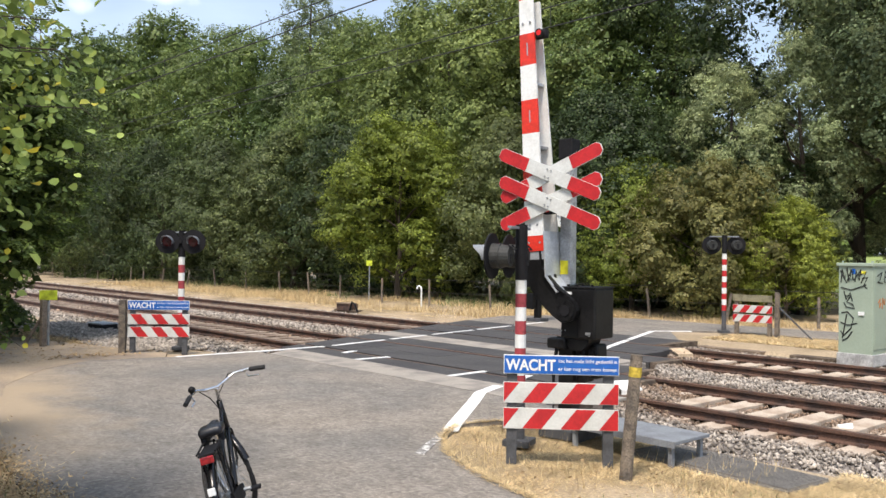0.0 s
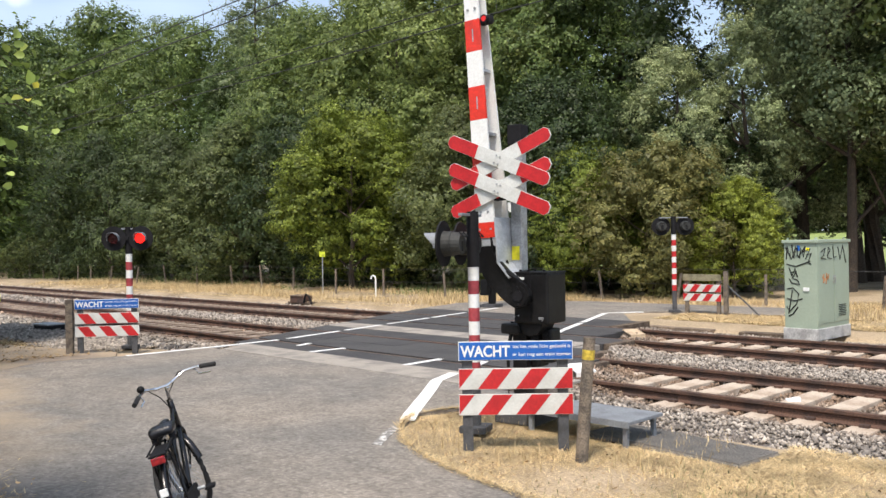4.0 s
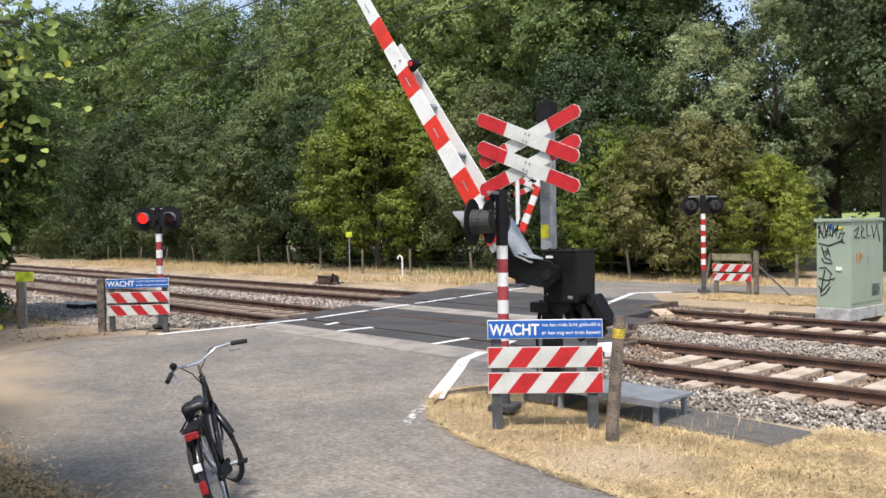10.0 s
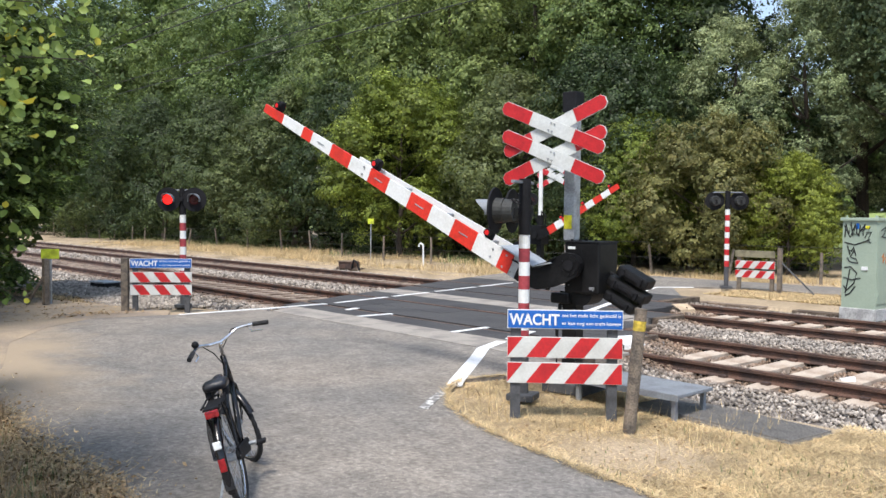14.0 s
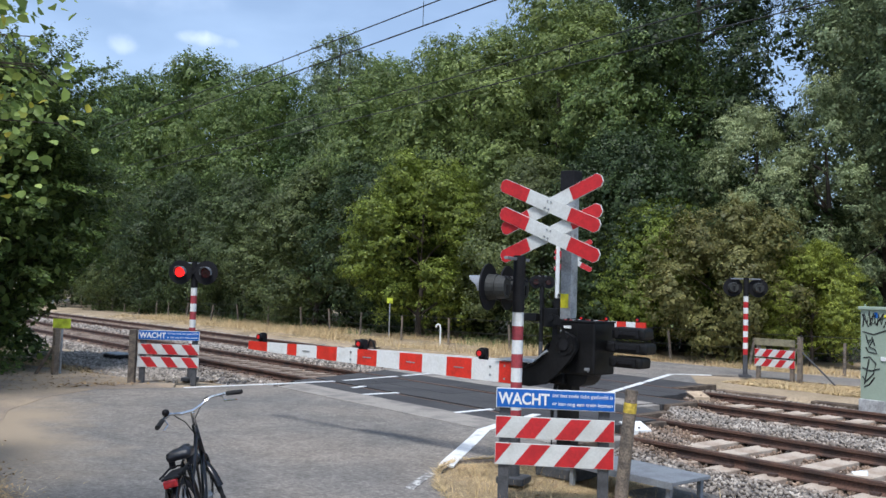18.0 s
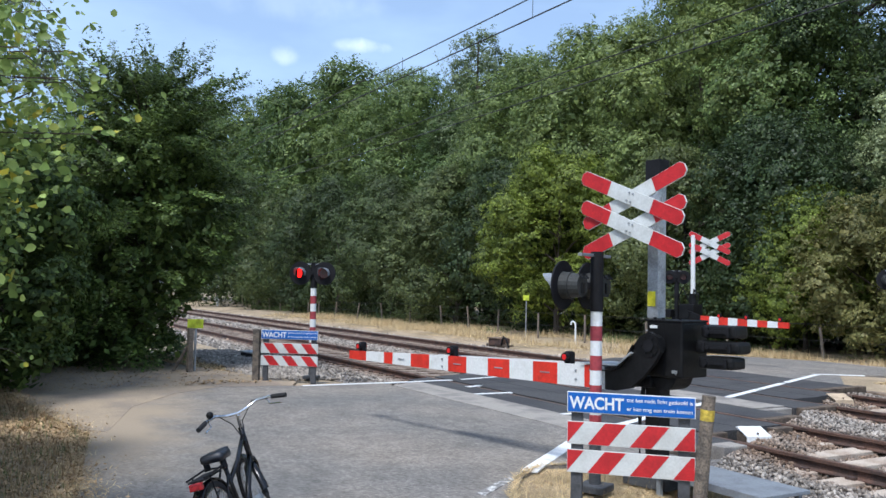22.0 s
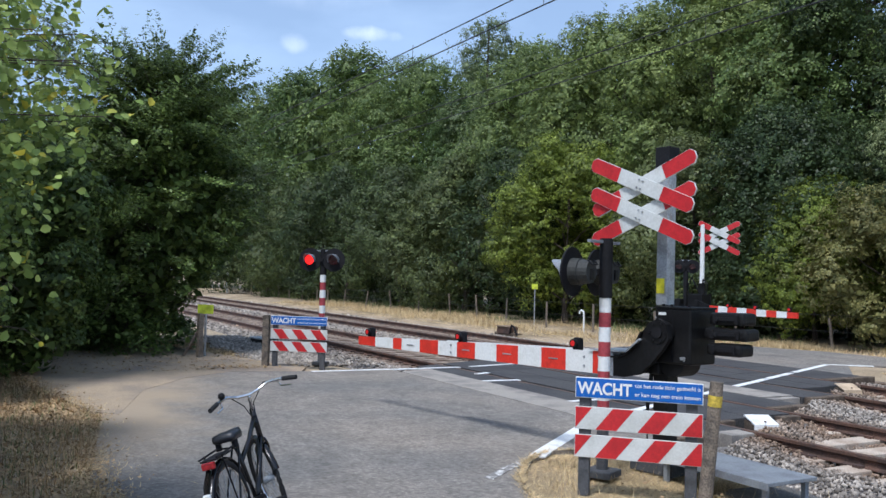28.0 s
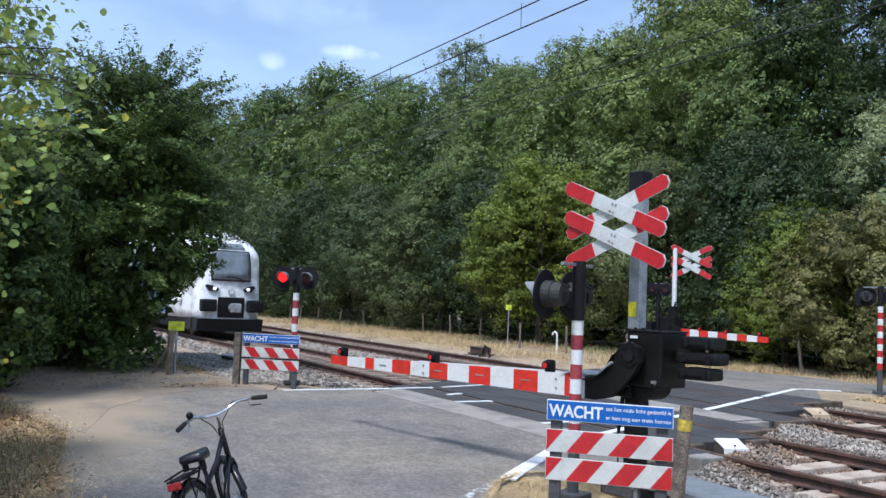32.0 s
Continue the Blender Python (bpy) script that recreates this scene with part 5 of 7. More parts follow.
    for x in (0.90, 2.56, 4.30):
        z = mid(x) + half(x) + 0.045
        l = part("boom_lamp", moved(box(B(), (x, 0.0, z), (0.085, 0.075, 0.13), 0.025)), BLACK_MATT, m, "small black lamp housing on the boom")
        part("hood", moved(rod(B(), (x, 0.035, z + 0.012), (x, 0.075, z + 0.012), 0.038, 0.040, seg=16)), BLACK_MATT, l)
        part("lens", moved(rod(B(), (x, -0.045, z + 0.012), (x, 0.078, z + 0.012), 0.026, seg=16)), LENS_DIM, l, "small glowing red lamp")
    # counterweight behind the hub
    part("tail_arm", moved(box(B(), (-0.30, -0.30, 0.0), (0.75, 0.05, 0.10), 0.01)), BLACK, m)
    part("shaft", rod(B(), (0, -0.45, 0), (0, 0.0, 0), 0.045, seg=16), BLACK, m)
    for k, (w, h, z) in enumerate(((0.32, 0.105, 0.125), (0.40, 0.10, 0.0), (0.32, 0.10, -0.125))):
        cw = part("counterweight", moved(box(B(), (-0.52, -0.30 + 0.02 * k, z), (w, 0.20, h), 0.03)), BLACK, m, "black cast counterweight slab")
        for j in (-1, 1):
            part("rib", moved(box(B(), (-0.52 + j * w * 0.3, -0.197 + 0.02 * k, z), (0.03, 0.02, h * 0.75), 0.005)), BLACK_MATT, cw)
        part("groove", moved(box(B(), (-0.52, -0.199 + 0.02 * k, z), (w * 0.5, 0.012, h * 0.3), 0.004)), BLACK_MATT, cw)
        part("bolt", moved(rod(B(), (-0.44, -0.20 + 0.02 * k, z), (-0.44, -0.18 + 0.02 * k, z), 0.018, seg=10)), BLACK_MATT, cw)
    part("root_plate", moved(plate(B(), [(0.14, -0.060), (0.28, -0.176), (0.62, -0.178), (0.70, -0.184), (0.70, -0.190), (0.28, -0.188), (0.13, -0.072)], -0.24, 0.085)), PALE_STEEL, m, "bare pale metal cover on the boom's root")
    part("root_flange", moved(box(B(), (0.45, -0.236, dz + 0.06), (0.36, 0.008, 0.12), 0.002)), PALE_STEEL, m)
    return m


BOOM = near_boom()


def far_barrier():
    b = thing("level_crossing_barrier", (-14.29, 7.96, 0), 10, "black barrier machine beyond the track with crosses", "barrier", "barriers of the crossing")
    part("foot", box(B(), (0, 0, 0.04), (0.4, 0.4, 0.1), 0.015), POST_GREY, b)
    part("column", box(B(), (0, 0, 0.5), (0.15, 0.15, 1.0), 0.012), BLACK, b)
    part("machine_case", box(B(), (-0.12, 0.05, 1.12), (0.46, 0.38, 0.48), 0.02), BLACK, b, "black steel machine case")
    part("cable", tube(B(), [(-0.30, -0.1, 1.35), (-0.32, -0.12, 1.55), (-0.2, -0.12, 1.75), (-0.1, -0.05, 1.5), (-0.05, 0, 1.35)], 0.02, 6), BLACK_MATT, b)
    part("cable", tube(B(), [(0.2, -0.1, 1.35), (0.24, -0.12, 1.6), (0.1, -0.1, 1.72), (0.05, -0.05, 1.5)], 0.02, 6), BLACK_MATT, b)
    part("post", rod(B(), (0, 0, 1.36), (0, 0, 3.05), 0.055, seg=14), WHITE, b, "pale sign post")
    part("head", rod(B(), (0, 0, 1.36), (0, 0, 1.62), 0.09, seg=14), BLACK, b)
    return b


far_barrier()
fc = thing("crossbucks", (-14.00, 8.21, 0), 44, "two stacked red and white crosses seen from behind", "sign", "crosses at the crossing")
crosses(fc, 2.86, 0.0, w=1.06, h=0.13, gap=0.27)
part("arm", rod(B(), (0, 0.04, 2.7), (-0.42, 0.06, 2.7), 0.02, seg=8), GALV, fc)


def far_boom():
    m = thing("barrier_boom", (-14.29, 7.76, 1.12), 10, "red and white striped barrier boom beyond the track", "barrier")
    part("hub", rod(B(), (0, -0.06, 0), (0, 0.06, 0), 0.10, seg=18), BLACK, m)
    part("arm", plate(B(), [(-0.08, 0.08), (0.1, 0.08), (0.42, -0.02), (0.42, -0.2), (0.05, -0.16), (-0.08, -0.08)], -0.03, 0.03), BLACK, m)
    dz, n, start, length = -0.11, 9, 0.4, 2.62
    for i in range(n):
        x0, x1 = start + (length - start) * i / n, start + (length - start) * (i + 1) / n
        part("band", plate(B(), [(x0, dz - 0.098 + 0.004 * i), (x1 - 0.001, dz - 0.094 + 0.004 * i), (x1 - 0.001, dz + 0.094 - 0.004 * i), (x0, dz + 0.098 - 0.004 * i)], -0.03, 0.03), RED_BOOM if i % 2 == 0 else WHITE, m)
    for x in (0.9, 1.6, 2.42):
        l = part("boom_lamp", box(B(), (x, 0, dz + 0.12), (0.08, 0.07, 0.11), 0.02), BLACK_MATT, m, "small black lamp housing on the boom")
        part("lens", rod(B(), (x, -0.045, dz + 0.12), (x, 0.045, dz + 0.12), 0.03, seg=14), LENS_DIM, l, "small glowing red lamp")
    part("counterweight", box(B(), (-0.6, 0, 0), (0.4, 0.2, 0.2), 0.02), BLACK, m)
    return m


FAR_BOOM = far_boom()
FAR_SIGNAL, FAR_LENSES = signal((-14.62, 7.75, 0), 44, 1.55, 2.2, 2.02, 0.165, "black twin-lamp signal beside the far barrier", 1, spread=0.16, z0=0.5, red=BLACK)


# ---- cabinets and trackside gear ----
def graffiti(parent, strokes, r=0.011, mat=GRAFFITI, label="black sprayed scrawl"):
    for pts in strokes:
        part("graffiti", tube(B(), pts, r, 6), mat, parent, label)


def cabinet():
    c = thing("relay_cabinet", (-5.68, 5.88, 0), -2, "pale green steel relay cabinet with black graffiti", "cabinet")
    part("plinth", box(B(), (0.27, 0.62, 0.04), (0.60, 1.30, 0.20), 0.012), CABINET_BASE, c, "grey concrete plinth")
    body = part("body", box(B(), (0.27, 0.62, 0.855), (0.56, 1.26, 1.45), 0.012), CABINET, c)
    part("roof", box(B(), (0.27, 0.62, 1.60), (0.62, 1.33, 0.055), 0.012), CABINET, c, "flat overhanging roof")
    for p in ((0.03, 0.05), (0.5, 0.05), (0.5, 1.18), (0.03, 1.18)):
        part("lifting_eye", rod(B(), (*p, 1.62), (*p, 1.665), 0.014, seg=8), CABINET, c)
    for y in (0.32, 0.94):
        part("door", box(B(), (0.553, y, 0.88), (0.012, 0.60, 1.32), 0.004), CABINET, body, "pale green steel door")
    part("label", box(B(), (0.05 + 0.35, -0.013, 1.47), (0.07, 0.004, 0.05), 0.001), YELLOW, body, "small yellow label")
    part("label", box(B(), (0.24, -0.013, 1.49), (0.05, 0.004, 0.09), 0.001), BLUE, body, "small blue label")
    part("socket", box(B(), (0.37, -0.02, 0.80), (0.10, 0.02, 0.06), 0.004), WHITE, body)
    y = -0.014
    graffiti(body, [[(0.03, y, 1.30), (0.05, y, 1.52), (0.10, y, 1.36), (0.13, y, 1.55), (0.16, y, 1.32)], [(0.18, y, 1.46), (0.23, y, 1.50), (0.22, y, 1.36), (0.17, y, 1.36), (0.19, y, 1.44)],
                    [(0.26, y, 1.32), (0.28, y, 1.5), (0.33, y, 1.34), (0.35, y, 1.5)], [(0.38, y, 1.38), (0.46, y, 1.40), (0.40, y, 1.25), (0.46, y, 1.22)], [(0.03, y, 1.22), (0.2, y, 1.18), (0.44, y, 1.27)],
                    [(0.10, y, 1.08), (0.20, y, 1.10), (0.13, y, 0.98), (0.22, y, 0.95), (0.26, y, 0.88), (0.12, y, 0.90), (0.08, y, 0.97)], [(0.04, y, 0.8), (0.14, y, 0.82), (0.24, y, 0.72), (0.20, y, 0.55), (0.08, y, 0.42), (0.03, y, 0.50)],
                    [(0.03, y, 0.64), (0.16, y, 0.60), (0.30, y, 0.64)], [(0.13, y, 0.78), (0.10, y, 0.60), (0.06, y, 0.38)],
                    [(0.02, y, 1.50), (0.12, y, 1.30), (0.20, y, 1.52), (0.24, y, 1.34), (0.36, y, 1.52)], [(0.30, y, 1.42), (0.44, y, 1.48), (0.36, y, 1.30)], [(0.08, y, 1.16), (0.12, y, 1.02), (0.18, y, 1.14), (0.22, y, 1.0)], [(0.06, y, 0.34), (0.14, y, 0.38), (0.22, y, 0.50)]], 0.011)
    x = 0.562
    graffiti(body, [[(x, 0.12, 1.42), (x, 0.28, 1.48), (x, 0.22, 1.36), (x, 0.12, 1.32), (x, 0.3, 1.30)], [(x, 0.36, 1.36), (x, 0.48, 1.45), (x, 0.40, 1.50), (x, 0.37, 1.32), (x, 0.52, 1.30)],
                    [(x, 0.58, 1.52), (x, 0.60, 1.32), (x, 0.72, 1.33)], [(x, 0.78, 1.5), (x, 0.86, 1.28), (x, 0.98, 1.52), (x, 1.1, 1.22)]], 0.010)
    graffiti(body, [[(x, 0.16, 0.98), (x, 0.22, 1.05), (x, 0.20, 0.90), (x, 0.26, 0.98)], [(x, 0.30, 0.88), (x, 0.32, 1.06), (x, 0.37, 0.94), (x, 0.40, 1.04)]], 0.009, ORANGE_SPRAY, "faded orange sprayed scrawl")
    for yy in (0.60, 0.66):
        part("hinge" if yy < 0.63 else "handle", box(B(), (x, yy, 0.95), (0.02, 0.02, 0.14), 0.004), GALV, body)
    for zz in (0.35, 1.42):
        for yy in (0.05, 1.20):
            part("hinge", rod(B(), (x, yy, zz), (x, yy, zz + 0.10), 0.010, seg=8), CABINET, body)
    for k in range(7):
        part("vent_slot", box(B(), (x, 0.94, 0.32 + 0.03 * k), (0.006, 0.30, 0.010)), BLACK_MATT, body)
    return c


cabinet()
c2 = thing("small_cabinet", (-3.75, 7.0, 0), -2, "low pale green cabinet with a yellow label", "cabinet")
part("body", box(B(), (0.35, 0.3, 0.46), (0.7, 0.6, 0.96), 0.015), CABINET, c2)
part("roof", box(B(), (0.35, 0.3, 0.955), (0.76, 0.66, 0.05), 0.012), CABINET, c2)
part("label", box(B(), (0.12, -0.003, 0.78), (0.08, 0.006, 0.07), 0.001), YELLOW, c2)
part("door", box(B(), (0.35, -0.004, 0.45), (0.62, 0.01, 0.82), 0.004), CABINET, c2)

# steel platform and grating beside the barrier machine
pf = thing("steel_platform", (-3.86, -2.30, 0), 0, "grey steel service platform on short legs", "platform")
part("deck", box(B(), (0.0, 0.0, 0.175), (1.12, 0.52, 0.03), 0.006), GREY_PAINT, pf, "grey painted steel deck")
part("rim", box(B(), (0.0, -0.262, 0.16), (1.12, 0.012, 0.055), 0.002), GREY_PAINT, pf)
for p in ((-0.5, -0.22), (0.5, -0.22), (-0.5, 0.2), (0.5, 0.2)):
    part("leg", box(B(), (*p, 0.06), (0.04, 0.04, 0.24), 0.005), GREY_PAINT, pf)
gr = thing("steel_grating", (-3.1, -2.16, -0.015), -6, "flat galvanised grating laid along the ballast", "grating")
part("frame", box(B(), (0.0, 0.0, -0.02), (1.5, 0.56, 0.03), 0.004), GRATE, gr)
for i in range(62):
    part("bar", box(B(), (-0.74 + 0.0243 * i, 0, 0.004), (0.008, 0.54, 0.02)), GRATE, gr)
for i in range(22):
    part("cross_bar", box(B(), (0.0, -0.262 + 0.025 * i, 0.002), (1.48, 0.006, 0.016)), GRATE, gr)

# sloping plates at the ends of the crossing surface, with the timbers and blocks that close its runs
for x, y, turn, mat, lab in ((-6.10, 0.60, -22, LINE_WHITE, "white bent steel plate between the near rails"), (-7.95, 4.72, -22, TAN_STEEL, "tan bent steel plate between the far rails")):
    w = thing("deflector_plate", (x, y, -0.01), turn, lab, "plate", "deflector plates")
    part("plate", plate(B(), [(-0.14, 0.065), (-0.12, 0.074), (0.13, 0.0), (0.13, -0.014), (-0.12, 0.058), (-0.135, 0.050)], -0.15, 0.15), mat, w)
    part("lip", plate(B(), [(0.13, 0.0), (0.141, -0.003), (0.141, -0.09), (0.13, -0.09)], -0.15, 0.15), mat, w)
    for sy in (-0.12, 0.12):
        part("support", box(B(), (-0.02, sy, -0.05), (0.24, 0.04, 0.12), 0.006), TIMBER, w)
    part("bolt", rod(B(), (0.10, 0.0, 0.02), (0.10, 0.0, 0.034), 0.014, seg=8), RUST, w)
for x, y, sx, sy, sz, z, mat, nm, lab in (
        (-5.66, -0.32, 0.24, 0.36, 0.16, -0.07, CONCRETE, "concrete_block", "pale concrete block closing the crossing's edge"),
        (-5.75, -0.92, 0.16, 0.60, 0.15, -0.08, TIMBER, "timber_edge", "dark timber edge of the crossing surface"),
        (-6.30, 1.30, 0.12, 0.34, 0.16, -0.08, TIMBER, "timber_edge", "dark timber edge of the crossing surface"),
        (-6.32, 0.25, 0.10, 0.24, 0.16, -0.08, TIMBER, "timber_edge", "dark timber edge of the crossing surface"),
        (-6.87, 2.00, 0.14, 0.74, 0.17, -0.078, TIMBER, "timber_edge", "dark timber edge of the crossing surface"),
        (-7.54, 2.68, 0.13, 0.66, 0.15, -0.085, CONCRETE, "concrete_block", "pale concrete block closing the crossing's edge"),
        (-7.37, 3.40, 0.14, 0.74, 0.17, -0.078, TIMBER, "timber_edge", "dark timber edge of the crossing surface"),
        (-8.20, 5.15, 0.14, 0.30, 0.17, -0.085, TIMBER, "timber_edge", "dark timber edge of the crossing surface"),
        (-8.92, 5.78, 0.18, 0.66, 0.17, -0.075, TIMBER, "timber_edge", "dark timber edge of the crossing surface"),
        (-8.93, 6.42, 0.16, 0.60, 0.17, -0.070, TIMBER, "timber_edge", "dark timber edge of the crossing surface"),
        (-8.35, 6.95, 1.6, 0.30, 0.14, -0.165, BROWN_BOARD, "timber_beam", "weathered brown timber beam along the far rail"),
        (-8.05, 7.32, 1.6, 0.34, 0.14, -0.165, BROWN_BOARD, "timber_beam", "dusty brown board lying along the far rail"),
        # dark block added in place of a dark hole in the ground
        (-6.45, 6.85, 1.0, 0.26, 0.12, -0.145, TIMBER, "timber_beam", "dark block standing in for a hole beside the cabinet")):
    w = thing(nm, (x, y, z), -2.0 if sx > 1 else 1.5, lab, "timber" if mat in (TIMBER, BROWN_BOARD) else "block")
    part("body", box(B(), (0, 0, 0), (sx, sy, sz), 0.012), mat, w)
    if sx > 1 and mat is TIMBER:
        for bx in (-0.4, 0.4):
            part("bolt", rod(B(), (bx * sx, 0, sz / 2), (bx * sx, 0, sz / 2 + 0.02), 0.018, seg=8), RUST, w)
lt = thing("litter_scrap", (-3.38, 0.80, -0.13), 25, "crumpled white scrap of litter between the rails", "litter")
sc = B()
bmesh.ops.create_icosphere(sc, subdivisions=2, radius=0.075)
for v in sc.verts:
    v.co = Vector((v.co.x * 1.25, v.co.y * 0.9, v.co.z * 0.7)) * (1 + 0.5 * noise.noise(v.co * 22))
part("scrap", sc, WHITE, lt)

# trackside odds and ends
pm = thing("point_heating_box", (-21.4, 7.0, -0.12), 5, "rusty low trackside box on timber beside the rails", "trackside box")
part("box", box(B(), (0, 0, 0.14), (0.62, 0.36, 0.22), 0.02), RUST, pm)
part("lid", box(B(), (-0.04, -0.02, 0.26), (0.56, 0.40, 0.03), 0.01), BROWN_BOARD, pm)
part("timber", box(B(), (0.05, 0.0, 0.02), (1.1, 0.24, 0.10), 0.012), TIMBER, pm)
part("lever", tube(B(), [(0.30, -0.15, 0.06), (0.40, -0.15, 0.32), (0.55, -0.15, 0.24), (0.66, -0.15, 0.02)], 0.03, 8), BLACK_MATT, pm)
tb = thing("trackside_box", (-18.3, -1.68, -0.13), 8, "low black trackside box with a pale lid in ballast", "trackside box")
part("box", box(B(), (0, 0, 0.10), (0.60, 0.38, 0.24), 0.02), BLACK_MATT, tb)
part("lid", box(B(), (-0.03, 0, 0.23), (0.62, 0.40, 0.03), 0.008), GALV, tb)


def marker(x, y, h, label, size=(0.26, 0.2), turn=45, mat=LIME, pole=GALV):
    m = thing("marker_post", (x, y, -0.05), turn, label, "marker post", "marker posts")
    part("pole", rod(B(), (0, 0, -0.1), (0, 0, h), 0.022, seg=10), pole, m)
    part("plate", box(B(), (0, -0.028, h - size[1] / 2), (size[0], 0.012, size[1]), 0.003), mat, m, "yellow-green plate")
    return m


marker(-24.7, 10.3, 1.5, "yellow-green plate on a thin grey pole", (0.22, 0.19))
marker(-15.3, -3.72, 1.02, "yellow-green plate on a thin pole by the path", (0.30, 0.17), turn=58)
wp = thing("wooden_post", (-15.15, -3.85, 0), 10, "leaning grey fence post beside the marker", "post")
part("post", box(B(), (0, 0, 0.36), (0.10, 0.09, 0.9), 0.01), WOOD_GREY, wp)
part("stay", rod(B(), (-0.3, -0.2, -0.02), (0, 0, 0.55), 0.03, seg=8), WOOD_GREY, wp)
hk = thing("vent_pipe", (-20.3, 9.1, -0.05), 200, "white bent vent pipe in dry grass", "pipe")
part("pipe", tube(B(), [(0, 0, -0.1), (0, 0, 0.62), (0.02, 0, 0.70), (0.09, 0, 0.74), (0.15, 0, 0.70), (0.16, 0, 0.63)], 0.03, 10), WHITE, hk)
mp = thing("signal_pole", (-66, 9.9, -0.1), 0, "distant thin banded pole beside the track", "pole")
for i in range(6):
    part("band", rod(B(), (0, 0, i * 0.75), (0, 0, i * 0.75 + 0.74), 0.09, seg=10), (WHITE, GREY_PAINT)[i % 2], mp)

# pasture fence along the wood
pf = thing("wire_fence", (0, 0, 0), label="old wooden posts with sagging wire before the wood", category="fence")
FPM = B()
rod(FPM, (0, 0, -0.3), (0, 0, 0.88), 0.042, 0.036, 9)
fpm = bpy.data.meshes.new("post")
FPM.to_mesh(fpm), FPM.free()
fpm.materials.append(WOOD_GREY)
fence_line = [(-60 + 2.6 * i, 10.2 + 0.25 * math.sin(i * 0.7)) for i in range(17)] + [(-16.4, 11.6), (-14.0, 12.0), (-11.4, 12.3), (-8.8, 12.4), (-6.4, 12.7), (-4.0, 13)]
for x, y in fence_line:
    o = new("post", fpm)
    o.parent = pf
    o.matrix_basis = pose(x + random.uniform(-0.4, 0.4), y, random.uniform(-0.16, 0.06), random.uniform(-7, 7), random.uniform(-7, 7), 0)
for h in (0.45, 0.85):
    part("wire", tube(B(), [(x, y, h + random.uniform(-0.03, 0.03)) for x, y in fence_line], 0.006, 5), WIRE, pf)

# overhead line
ol = thing("overhead_line", (0, 0, 0), label="overhead contact and carrier wires with droppers", category="overhead wire")
for y, hs in ((0.8, (6.65, 6.30)), (4.6, (6.75, 6.35))):
    for k, h in enumerate(hs):
        pts = []
        for i in range(42):
            x = -150 + 4.0 * i
            sag = 0.0 if k else 0.05 * (((x + 30) / 30 % 2 - 1) ** 2)
            pts.append((x, y, h + sag))
        part("wire", tube(B(), pts, 0.013 if k else 0.012, 5), WIRE, ol)
    for i in range(14):
        x = -66 + 5.0 * i
        part("dropper", rod(B(), (x, y, hs[1]), (x, y, hs[0] + 0.1), 0.006, seg=5), WIRE, ol)


